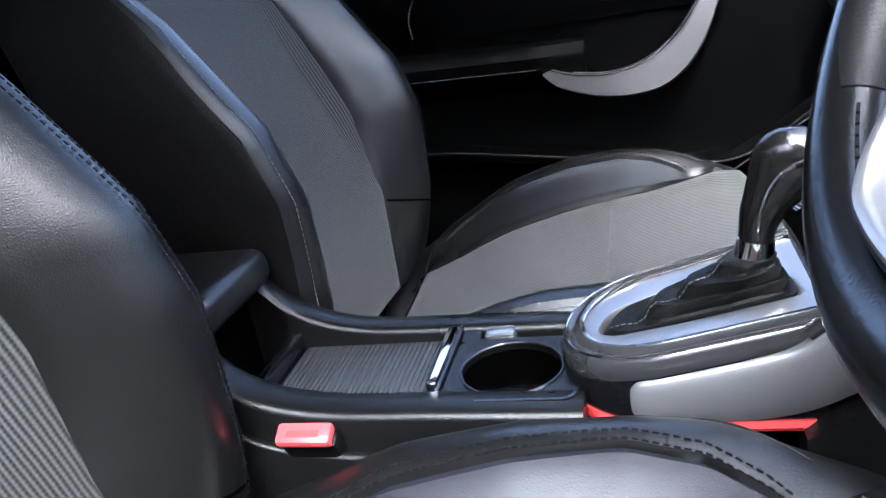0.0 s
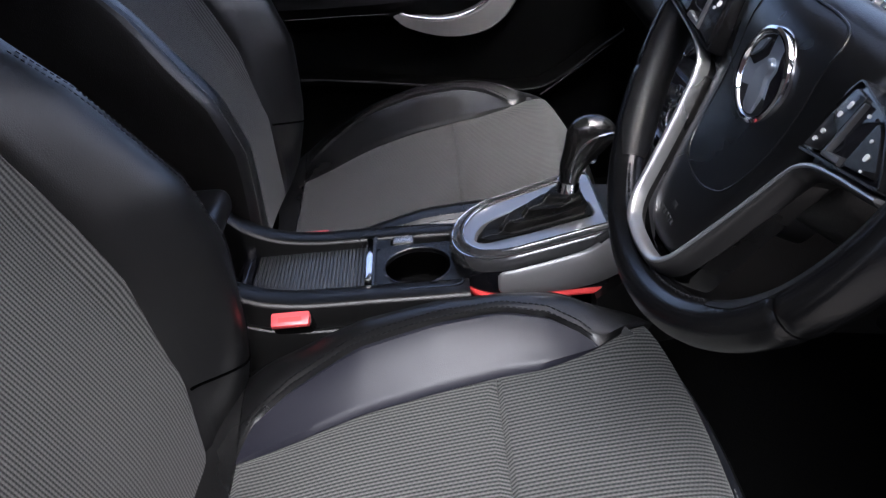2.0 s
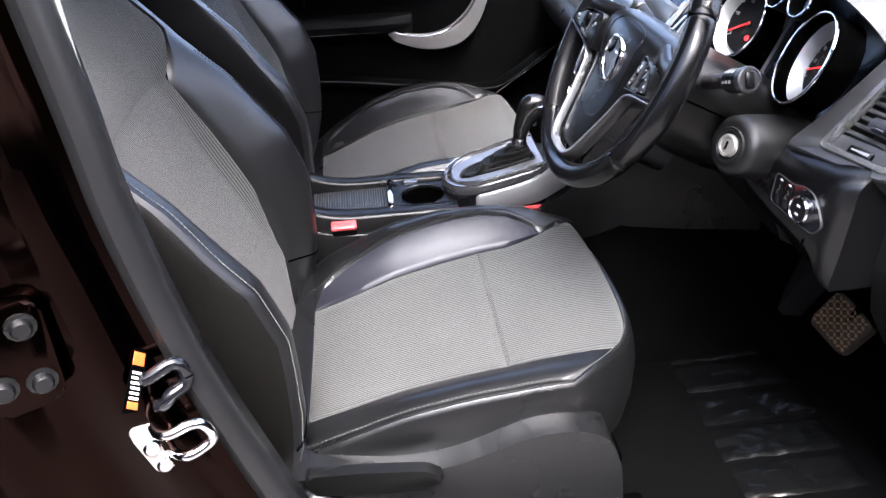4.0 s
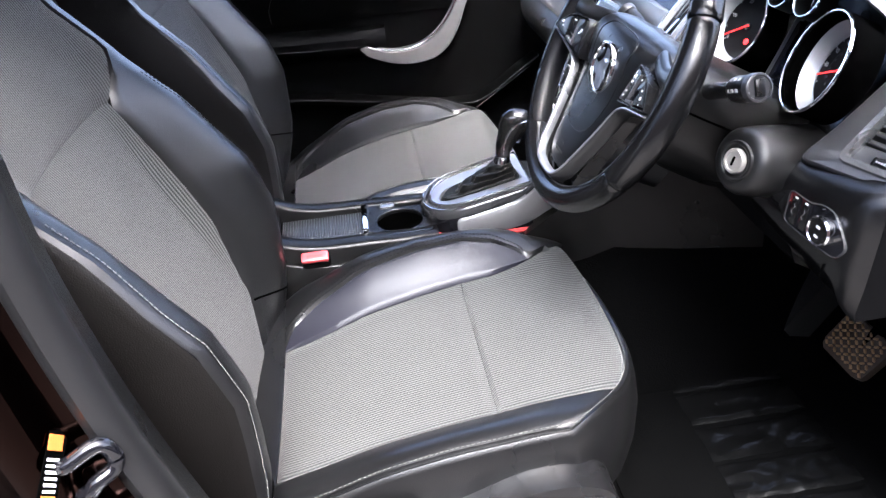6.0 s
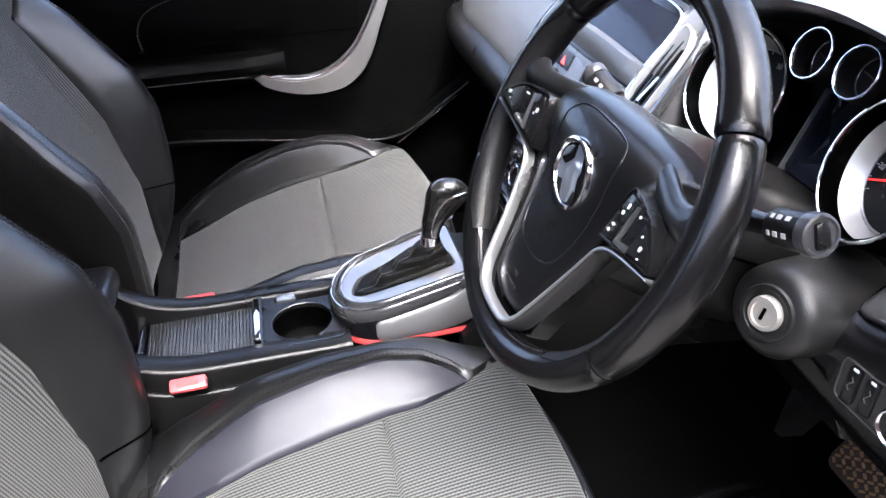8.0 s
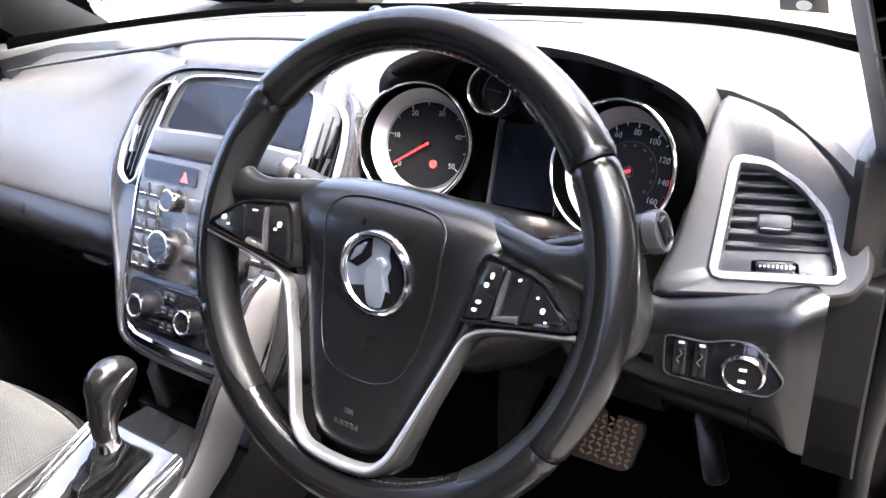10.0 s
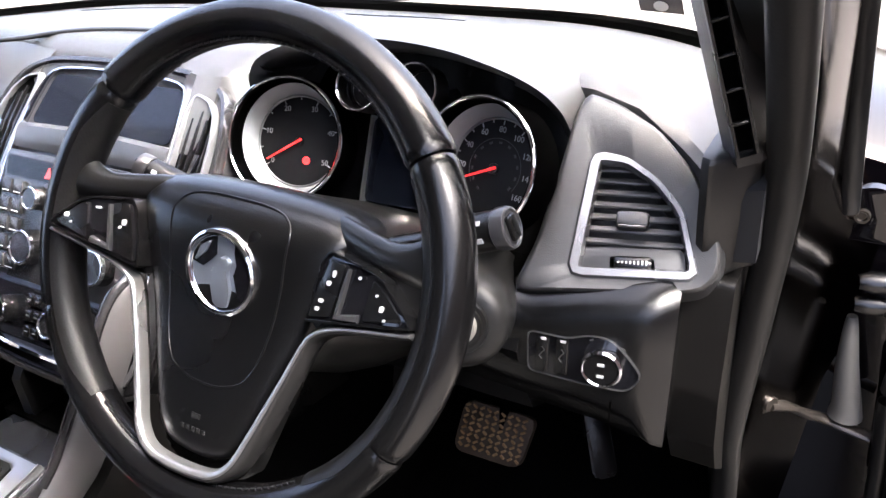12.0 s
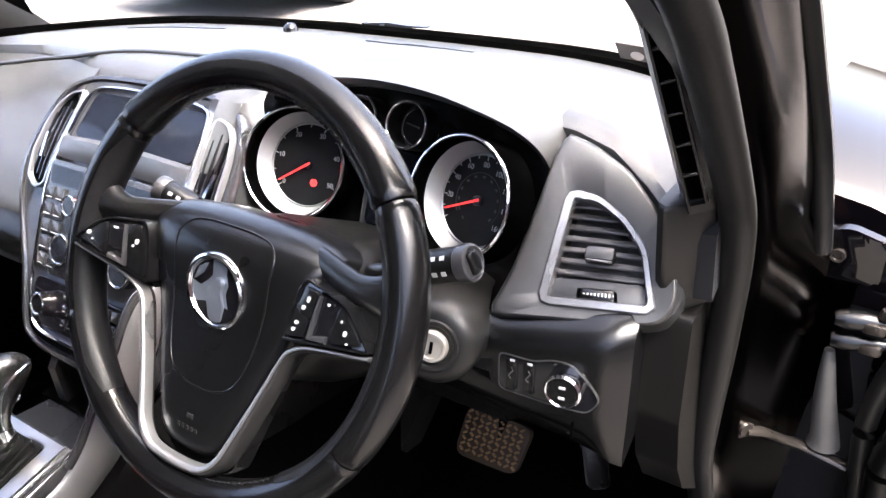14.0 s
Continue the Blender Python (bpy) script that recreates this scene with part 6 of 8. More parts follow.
# ---- instruments ----
cluster = thing("instrument_cluster", "instrument cluster with two large white-ringed dials and lit red needles", "instruments", (0.25, 0.01, 0.85))


def dial_frame(x, y, z, toe=0.0, size=1.0):
    """A gauge's place; toe turns it in towards the driver about its front rim."""
    return Matrix.Translation((x, y, z)) @ Matrix.Translation((-0.0308, 0, 0.0144)) @ pose(0, 0, 0, 0, 0, toe) @ Matrix.Translation((0.0308, 0, -0.0144)) @ Matrix.Scale(size, 4) @ Matrix(((0, 0.4226, -0.9063, 0), (-1, 0, 0, 0), (0, 0.9063, 0.4226, 0), (0, 0, 0, 1)))


def words(text, m, size, parent, name, mat=WHITE_MARK):
    cu = bpy.data.curves.new(name, "FONT")
    cu.body, cu.size, cu.align_x, cu.align_y, cu.extrude = text, size, "CENTER", "CENTER", 0.0002
    tmp = bpy.data.objects.new(name, cu)
    scene.collection.objects.link(tmp)
    me_ = bpy.data.meshes.new_from_object(tmp.evaluated_get(bpy.context.evaluated_depsgraph_get()))
    bpy.data.objects.remove(tmp)
    me_.materials.clear()
    me_.materials.append(mat)
    me_.transform(m)
    ob = new(name, me_)
    ob.parent = parent
    off = Vector((0, 0, 0))
    up = parent
    while up:
        off += up.location
        up = up.parent
    ob.location = -off
    return ob


DIAL_PRINT = material("dial_print", (0.26, 0.26, 0.26), 0.6, vary=0.03)


def big_dial(m, marks, needle, name):
    b = bmesh.new()
    lathe(b, [(0.0, 0.0), (0.0428, 0.0), (0.0428, -0.004), (0.0, -0.004)], m, 48)
    d_ = part(name, b, DIAL_BLACK, cluster, "black dial face in a silver cone")
    b = bmesh.new()
    ring(b, 0.0422, 0.0440, 0.0, 0.0020, m, 56, 0.0007)
    part("face_ring", b, SILVER, d_)
    b = bmesh.new()
    secs_ = []
    for a in np.linspace(0, 2 * math.pi, 57)[:-1]:
        c, s = math.cos(a), math.sin(a)
        secs_.append([m @ Vector((rr * c, rr * s, z)) for rr, z in ((0.0438, 0.0), (0.0535, 0.015), (0.0550, 0.015), (0.048, -0.004))])
    rows_ = [[b.verts.new(p) for p in q] for q in secs_]
    for i in range(56):
        p, q = rows_[i], rows_[(i + 1) % 56]
        for k in range(4):
            b.faces.new((p[k], p[(k + 1) % 4], q[(k + 1) % 4], q[k]))
    part("dial_cone", b, DIAL_SILVER, d_, "satin silver cone")
    b = bmesh.new()
    ring(b, 0.0535, 0.0585, 0.014, 0.032, m, 56, 0.001)
    ring(b, 0.0555, 0.0583, -0.006, 0.015, m, 56, 0.001)
    part("dial_tube", b, DARK, d_)
    b = bmesh.new()
    ring(b, 0.0555, 0.0585, 0.031, 0.034, m, 72, 0.001)
    part("dial_bezel", b, CHROME, d_, "chrome bezel")
    b = bmesh.new()
    a0, a1, count = marks[0], marks[1], marks[2]
    for i in range(count * 2 + 1):
        a = radians(a0 + (a1 - a0) * i / (count * 2))
        ln = 0.0040 if i % 2 == 0 else 0.0025
        box(b, (0.0418 - ln / 2, 0, 0.0006), (ln, 0.0008, 0.0006), m @ pose(0, 0, 0, 0, 0, math.degrees(a)))
    part("dial_scale", b, WHITE_MARK, d_)
    for i, t in enumerate(marks[3]):
        a = radians(a0 + (a1 - a0) * i / count)
        words(t, m @ Matrix.Translation((0.0338 * math.cos(a), 0.0338 * math.sin(a), 0.0008)), 0.0072, d_, "dial_number", DIAL_PRINT)
    b = bmesh.new()
    nm_ = m @ pose(0, 0, 0.004, 0, 0, needle)
    slab(b, [(-0.004, -0.0012), (0.037, -0.0006), (0.037, 0.0006), (-0.004, 0.0012)], 0, 0.0010, nm_)
    part("needle", b, NEEDLE, d_, "lit red needle")
    b = bmesh.new()
    lathe(b, [(0, 0.0035), (0.0040, 0.0035), (0.0048, 0.0025), (0.0048, 0.0), (0, 0)], m, 24)
    part("needle_hub", b, SMOOTH, d_)
    if count == 8:
        # the small inner scale
        b = bmesh.new()
        for i in range(12):
            box(b, (0.0228, 0, 0.0006), (0.0018, 0.0030, 0.0005), m @ pose(0, 0, 0, 0, 0, a0 + 22 + (a1 - a0 - 22) * i / 11) )
        part("inner_scale", b, DARK_THREAD, d_)
        b = bmesh.new()
        arc = [radians(a0 + (a1 - a0) * i / 40) for i in range(41)]
        tube(b, [m @ Vector((0.0262 * math.cos(a), 0.0262 * math.sin(a), 0.0004)) for a in arc], 0.0003, 5)
        part("inner_ring", b, DARK_THREAD, d_)
    return d_


DR, DS = dial_frame(0.2293, 0.106, 0.8939, 12, 0.985), dial_frame(0.2293, -0.0865, 0.8969, -10, 0.97)
rev = big_dial(DR, (215, -35, 5, ["0", "10", "20", "30", "40", "50"]), 210, "rev_counter")
big_dial(DS, (215, -35, 8, ["", "20", "40", "60", "80", "100", "120", "140", "160"]), 205, "speedometer")
bm = bmesh.new()
lathe(bm, [(0, 0.0012), (0.0038, 0.0012), (0.0038, 0.0), (0, 0)], DR @ Matrix.Translation((0.008, -0.018, 0)), 20)
part("warning_lamp", bm, WARNING, rev, "lit red warning lamp")
for y, z, rr in ((0.033, 0.950, 0.0205), (-0.023, 0.952, 0.0205)):
    m = dial_frame(0.240, y, z)
    bm = bmesh.new()
    lathe(bm, [(0.0, 0.0), (rr - 0.001, 0.0), (rr - 0.001, -0.004), (0.0, -0.004)], m, 36)
    sd = part("small_dial", bm, DIAL_BLACK, cluster, "small chrome-rimmed gauge")
    bm = bmesh.new()
    ring(bm, rr - 0.0005, rr + 0.0015, -0.002, 0.020, m, 48, 0.0008)
    part("dial_tube", bm, SMOOTH, sd)
    bm = bmesh.new()
    ring(bm, rr - 0.0002, rr + 0.0016, 0.0195, 0.0215, m, 48, 0.0006)
    part("dial_bezel", bm, CHROME, sd)
    bm = bmesh.new()
    ring(bm, rr - 0.0042, rr - 0.0028, 0.0, 0.0012, m, 36, 0.0004)
    part("dial_scale", bm, DARK_CHROME, sd)
    bm = bmesh.new()
    slab(bm, [(-0.003, -0.0009), (0.012, -0.0005), (0.012, 0.0005), (-0.003, 0.0009)], 0.002, 0.003, m @ pose(0, 0, 0, 0, 0, 170))
    part("needle", bm, DARK_THREAD, sd)
bm = bmesh.new()
slab(bm, rounded([(-0.032, -0.046), (0.032, -0.046), (0.032, 0.030), (-0.032, 0.030)], 0.004), 0.0, 0.006, dial_frame(0.246, 0.008, 0.888), 0.001)
part("trip_display", bm, DISPLAY, cluster, "dark trip display")
for s in (-1, 1):
    bm = bmesh.new()
    box(bm, (s * 0.0345, -0.008, 0.004), (0.0012, 0.08, 0.010), dial_frame(0.246, 0.008, 0.888))
    part("display_edge", bm, SILVER, cluster)

# ---- centre stack ----
RADIO = material("grey_radio_plastic", (0.016, 0.016, 0.017), 0.28, metal=0.0, bump=0.05, scale=900, vary=0.08)
STACK_SATIN = material("dark_satin_surround", (0.03, 0.03, 0.032), 0.3, metal=0.5, bump=0.03, scale=900, vary=0.08)
ST = Matrix(((0, 0.4472, -0.8944, 0.085), (-1, 0, 0, MID), (0, 0.8944, 0.4472, 0.75), (0, 0, 0, 1)))
stack = thing("centre_stack", "dark screen, radio buttons and heater controls in a silver frame", "radio unit", (0.12, MID, 0.68))
frame_half = [(0.0, -0.088), (0.06, -0.087), (0.100, -0.082), (0.124, -0.066), (0.142, 0.0), (0.158, 0.047), (0.170, 0.09), (0.173, 0.13), (0.168, 0.17), (0.160, 0.20), (0.148, 0.222), (0.122, 0.237), (0.082, 0.243), (0.0, 0.245)]
ST_INV = ST.inverted()


def recline(bm):
    """The stack's face leans away above its middle."""
    for v in bm.verts:
        l = ST_INV @ v.co
        if l.y > 0.1:
            l.z -= 0.020 * ((l.y - 0.1) / 0.09) ** 1.5
            v.co = ST @ l


frame_line = [(x, y) for x, y in frame_half] + [(-x, y) for x, y in frame_half[-2:0:-1]]
frame_line = [(p.x, p.y) for p in smooth_line([(x, y, 0) for x, y in frame_line + frame_line[:1]], 3)[:-1]]
bm = bmesh.new()
loops = [[ST @ Vector((x * k, 0.06 + (y - 0.06) * k, z)) for x, y in frame_line] for k, z in ((1.0, -0.12), (1.0, -0.004), (0.97, 0.0))]
rings(bm, loops, True)
recline(bm)
part("stack_body", bm, STACK_SATIN, stack, "dark satin stack surround")
bm = bmesh.new()
band(bm, frame_line, 0.007, -0.006, 0.004, ST, True)
recline(bm)
part("stack_frame", bm, DARK_CHROME, stack, "bright silver outer frame")
inner_half = [(0.0, -0.074), (0.06, -0.073), (0.104, -0.064), (0.119, -0.02), (0.120, 0.03), (0.118, 0.10), (0.112, 0.16), (0.108, 0.20), (0.098, 0.226), (0.06, 0.233), (0.0, 0.234)]
inner_line = inner_half + [(-x, y) for x, y in inner_half[-2:0:-1]]
inner_line = [(p.x, p.y) for p in smooth_line([(x, y, 0) for x, y in inner_line + inner_line[:1]], 3)[:-1]]
bm = bmesh.new()
band(bm, inner_line, [0.0032 + 0.008 * min(1.0, max(0.0, (-0.035 - y) / 0.03)) for x, y in inner_line], -0.002, 0.006, ST, True)
recline(bm)
part("inner_frame", bm, CHROME, stack, "thin bright inner frame")
bm = bmesh.new()
slab(bm, rounded([(-0.104, 0.168), (0.104, 0.168), (0.096, 0.224), (-0.096, 0.224)], 0.010), -0.012, 0.0005, ST)
recline(bm)
part("screen", bm, DISPLAY, stack, "dark unlit display screen")
bm = bmesh.new()
secs = []
for i in range(17):
    lx = -0.112 + 0.224 * i / 16
    e = (lx / 0.112) ** 2
    secs.append([ST @ Vector((lx, y, z)) for y, z in ((0.140, 0.003), (0.150, 0.010 - 0.003 * e), (0.166 - 0.004 * e, 0.014 - 0.006 * e), (0.170 - 0.004 * e, 0.006), (0.166, -0.008), (0.140, -0.008))])
rings(bm, secs, True)
recline(bm)
part("screen_shelf", bm, BEZEL_SATIN, stack, "satin ledge under the screen")
bm = bmesh.new()
slab(bm, rounded([(-0.116, 0.003), (0.116, 0.003), (0.118, 0.06), (0.113, 0.137), (-0.113, 0.137), (-0.118, 0.06)], 0.008), -0.002, 0.004, ST, 0.0015)
radio = part("radio_panel", bm, RADIO, stack, "grey radio control panel")
bm = bmesh.new()
slab(bm, rounded([(-0.108, 0.110), (-0.02, 0.110), (-0.02, 0.131), (-0.108, 0.131)], 0.003), 0.003, 0.0055, ST)
part("radio_display", bm, DISPLAY, radio)
bm = bmesh.new()
slab(bm, [(-0.045, 0.1135), (-0.033, 0.1135), (-0.039, 0.125)], 0.0056, 0.0064, ST)
part("hazard_mark", bm, RED, radio)
bm = bmesh.new()
slab(bm, rounded([(0.02, 0.110), (0.108, 0.110), (0.108, 0.131), (0.02, 0.131)], 0.003), 0.003, 0.0055, ST)
part("radio_display", bm, DISPLAY, radio)
for row, y in enumerate((0.098, 0.078, 0.058, 0.038, 0.018)):
    for lx in (-0.103, -0.084, 0.084, 0.103):
        bm = bmesh.new()
        box(bm, (lx, y, 0.005), (0.0165, 0.016, 0.006), ST, 0.0015)
        part("radio_button", bm, RADIO, radio)
for lx, y, rr in ((-0.048, 0.092, 0.0125), (-0.054, 0.040, 0.019), (0.048, 0.092, 0.0125), (0.054, 0.040, 0.019)):
    bm = bmesh.new()
    lathe(bm, [(0, 0.016), (rr * 0.8, 0.016), (rr * 0.92, 0.014), (rr, 0.0), (0, 0)], ST @ Matrix.Translation((lx, y, 0.003)), 28)
    k_ = part("radio_knob", bm, SMOOTH, radio)
    bm = bmesh.new()
    ring(bm, rr * 0.80, rr * 0.96, 0.0125, 0.0170, ST @ Matrix.Translation((lx, y, 0.003)), 28, 0.001)
    part("knob_ring", bm, CHROME, k_)
for lx, y in ((-0.015, 0.09), (0.015, 0.09), (-0.015, 0.065), (0.015, 0.065), (-0.015, 0.04), (0.015, 0.04), (0.0, 0.016)):
    bm = bmesh.new()
    box(bm, (lx, y, 0.005), (0.024, 0.016, 0.006), ST, 0.0015)
    part("radio_button", bm, RADIO, radio)
bm = bmesh.new()
slab(bm, rounded([(-0.108, -0.060), (0.108, -0.060), (0.113, -0.003), (-0.113, -0.003)], 0.010), -0.002, 0.004, ST, 0.0015)
climate = part("climate_panel", bm, GLOSS, stack, "black heater control panel")
for lx in (-0.080, 0.0, 0.080):
    bm = bmesh.new()
    m = ST @ Matrix.Translation((lx, -0.031, 0.004))
    lathe(bm, [(0, 0.015), (0.011, 0.015), (0.0135, 0.013), (0.0145, 0.0), (0, 0)], m, 28)
    k_ = part("climate_knob", bm, SMOOTH, climate)
    bm = bmesh.new()
    ring(bm, 0.0105, 0.0135, 0.012, 0.0165, m, 28, 0.001)
    part("knob_ring", bm, CHROME, k_)
for lx in (-0.045, -0.032, 0.032, 0.045):
    for y in (-0.014, -0.031, -0.048):
        bm = bmesh.new()
        box(bm, (lx, y, 0.005), (0.011, 0.012, 0.005), ST, 0.001)
        part("climate_button", bm, SMOOTH, climate)
for lx in (-0.045, -0.032, 0.032, 0.045):
    for y in (-0.014, -0.031, -0.048):
        bm = bmesh.new()
        box(bm, (lx, y, 0.0078), (0.005, 0.0014, 0.0005), ST)
        part("button_mark", bm, DARK_THREAD, climate)
for y in (0.098, 0.078, 0.058, 0.038, 0.018):
    for lx in (-0.103, -0.084, 0.084, 0.103):
        bm = bmesh.new()
        box(bm, (lx, y - 0.005, 0.0083), (0.011, 0.0009, 0.0004), ST)
        part("button_mark", bm, WHITE_MARK, radio)
for side in (-1, 1):
    bm = bmesh.new()
    o = [(0.124, 0.105), (0.140, 0.098), (0.157, 0.110), (0.161, 0.140), (0.157, 0.180), (0.150, 0.202), (0.136, 0.217), (0.117, 0.222), (0.114, 0.205), (0.118, 0.150)]
    o = rounded([(side * x, y) for x, y in o][::side], 0.006, 3)
    slab(bm, o, -0.006, 0.0005, ST)
    recline(bm)
    v = part("centre_vent", bm, DARK, stack, "tall centre air vent")
    bm = bmesh.new()
    band(bm, o, 0.004, -0.004, 0.006, ST, True)
    recline(bm)
    part("vent_frame", bm, SILVER, v)
    for k in range(4):
        bm = bmesh.new()
        x0, x1 = 0.129 + 0.008 * k, 0.123 + 0.009 * k
        rings(bm, [[ST @ Vector((side * (x0 + (x1 - x0) * t + a), 0.108 + 0.006 * abs(k - 1) + (0.098 - 0.014 * abs(k - 1)) * t, z)) for a, z in ((-0.0009, -0.004), (-0.0009, 0.003), (0.0009, 0.003), (0.0009, -0.004))] for t in np.linspace(0, 1, 8)], True)
        recline(bm)
        part("vane", bm, SMOOTH, v)
    bm = bmesh.new()
    rings(bm, [[ST @ Vector((side * (0.143 + 0.004 * t + a), 0.135 + 0.030 * t, z)) for a, z in ((-0.003, 0.0), (-0.002, 0.006), (0.002, 0.006), (0.003, 0.0))] for t in (0, 0.2, 0.8, 1)], True)
    recline(bm)
    part("vane_tab", bm, CHROME, v)

# storage recess between stack and gear lever
for side in (-1, 1):
    bm = bmesh.new()
    rings(bm, [[Vector((x, MID + 0.005 + side * (h + dy), z)) for dy, z in ((0.0, z1), (0.016, z1 - 0.004), (0.018, z1 - 0.10), (0.0, z1 - 0.10))] for x, h, z1 in ((0.035, 0.045, 0.660), (0.055, 0.047, 0.685), (0.075, 0.050, 0.712), (0.10, 0.055, 0.74), (0.16, 0.06, 0.74))], True)
    part("stack_leg", bm, PLASTIC, stack, "grained black console leg")
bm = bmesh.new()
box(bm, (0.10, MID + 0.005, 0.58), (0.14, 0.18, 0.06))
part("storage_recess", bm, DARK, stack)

# ---- footwell ----
pedal = thing("brake_pedal", "worn rubber-faced brake pedal", "pedal", (0.43, 0.0, 0.30))
PM = Matrix.Translation((0.402, 0.010, 0.428)) @ Matrix(((0, 0.55, -0.835, 0), (-1, 0, 0, 0), (0, 0.835, 0.55, 0), (0, 0, 0, 1)))
bm = bmesh.new()
slab(bm, rounded([(-0.052, -0.038), (0.046, -0.036), (0.056, 0.034), (-0.048, 0.034)], 0.014), -0.012, 0.0, PM, 0.003)
pad_ = part("pedal_pad", bm, PEDAL_BASE, pedal, "worn brown-black rubber pad")
for i in range(9):
    bm = bmesh.new()
    for k in range(8):
        box(bm, (0, 0, 0), (0.0072, 0.0034, 0.004), PM @ pose(-0.042 + i * 0.0105, -0.027 + k * 0.0078, 0.001, 0, 0, 35 if (i + k) % 2 else -35), 0.0008, 1)
    part("pad_rib", bm, PEDAL_RUBBER, pad_)
bm = bmesh.new()
tube(bm, smooth_line([PM @ Vector((0.01, 0.0, -0.01)), (0.45, 0.0, 0.50), (0.50, -0.005, 0.62)], 5), 0.010, 8)
part("pedal_arm", bm, DARK, pedal)
accel = thing("accelerator_pedal", "narrow black accelerator pedal", "pedal", (0.46, -0.13, 0.30))
AM = Matrix.Translation((0.47, -0.118, 0.40)) @ pose(0, 0, 0, 0, 0, 40) @ Matrix(((0, 0.55, -0.835, 0), (-1, 0, 0, 0), (0, 0.835, 0.55, 0), (0, 0, 0, 1)))
bm = bmesh.new()
slab(bm, rounded([(-0.018, -0.045), (0.018, -0.045), (0.016, 0.055), (-0.016, 0.055)], 0.010), -0.012, 0.0, AM, 0.003)
part("pedal_pad", bm, PLASTIC, accel)
bm = bmesh.new()
tube(bm, smooth_line([AM @ Vector((0, 0.05, -0.01)), (0.53, -0.125, 0.52), (0.56, -0.125, 0.62)], 5), 0.008, 8)
part("pedal_arm", bm, DARK, accel)
bm = bmesh.new()
low_l, low_r, up_l, up_r = Vector((0.375, 0.272, 0.258)), Vector((0.372, 0.190, 0.262)), Vector((0.432, 0.196, 0.462)), Vector((0.424, 0.112, 0.482))
back = Vector((0.045, 0, -0.012))
face = []
for t in np.linspace(0, 1, 9):
    l, r_ = low_l.lerp(up_l, t), low_r.lerp(up_r, t)
    crown = (r_ - l).cross(up_l - low_l).normalized() * 0.006 * math.sin(math.pi * t)
    face.append([l + back, l + back * 0.2, l.lerp(r_, 0.06) + crown, l.lerp(r_, 0.94) + crown, r_ + back * 0.2, r_ + back])
rings(bm, face, True)
solo("footrest", bm, FOOT_RUBBER, "black plastic footrest leaning against the tunnel", "footrest")

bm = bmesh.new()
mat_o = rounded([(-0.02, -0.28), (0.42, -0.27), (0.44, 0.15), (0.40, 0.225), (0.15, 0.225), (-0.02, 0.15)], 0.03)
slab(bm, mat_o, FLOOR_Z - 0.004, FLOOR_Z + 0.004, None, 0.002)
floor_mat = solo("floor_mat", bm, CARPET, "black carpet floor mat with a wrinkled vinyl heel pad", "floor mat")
for i in range(5):
    bm = bmesh.new()
    y1 = 0.215 - 0.080 * i

    def pad_fn(u, v, y1=y1):
        x, y = 0.188 + 0.195 * u, y1 - 0.072 * (1 - v)
        return Vector((x, y, FLOOR_Z + 0.009 + 0.006 * noise.noise(Vector((x * 14, y * 30, 3))) + 0.0025 * noise.noise(Vector((x * 50, y * 70, 7)))))
    patch(bm, pad_fn, 24, 14, 0.006, 0.004, 0.12)
    part("heel_pad", bm, MAT_VINYL, floor_mat, "wrinkled shiny vinyl heel pad")

# ---- driver door opening: pillar, seal, striker ----
pillar = thing("pillar_b", "glossy black painted door pillar with a rubber seal and steel striker", "pillar", (-0.55, -0.37, 0.30), kind="structure")
EDGE = smooth_line([(-0.555, -0.335, 1.36), (-0.532, -0.355, 1.15), (-0.520, -0.362, 1.02), (-0.512, -0.366, 0.92), (-0.488, -0.368, 0.78), (-0.445, -0.368, 0.62), (-0.405, -0.368, 0.50), (-0.34, -0.368, 0.40), (-0.2, -0.368, 0.355)], 6)
bm = bmesh.new()
tube(bm, EDGE, 0.015, 12, flat=1.3, up=(0, 1, 0))
part("door_seal", bm, RUBBER, pillar, "black rubber door seal")
bm = bmesh.new()
secs = []
for p in EDGE[:-6]:
    k = interp([0.40, 0.6, 1.0, 1.36], [0.16, 0.13, 0.10, 0.08], p.z)
    w = 0.003 * math.sin(p.z * 23)
    prof = [(0.0, 0.015), (-0.004, -0.006), (-0.012, -0.013), (-0.018, -0.014), (-0.024, -0.020), (-0.030, -0.031 + w * 0.5), (-0.040, -0.037 + w), (-k * 0.55, -0.036 + w), (-k * 0.75, -0.033), (-k * 0.9, -0.036), (-k, -0.045), (-k - 0.006, -0.058), (-k - 0.016, -0.070),
            (-k - 0.035, -0.078), (-k - 0.06, -0.074 + w), (-k - 0.10, -0.085), (-k - 0.16, -0.088), (-k - 0.22, -0.08), (-k - 0.22, 0.02)]
    secs.append([p + Vector((a, b, 0)) for a, b in prof])
rings(bm, secs, True)
part("pillar_panel", bm, PILLAR_PAINT, pillar, "glossy black painted steel")
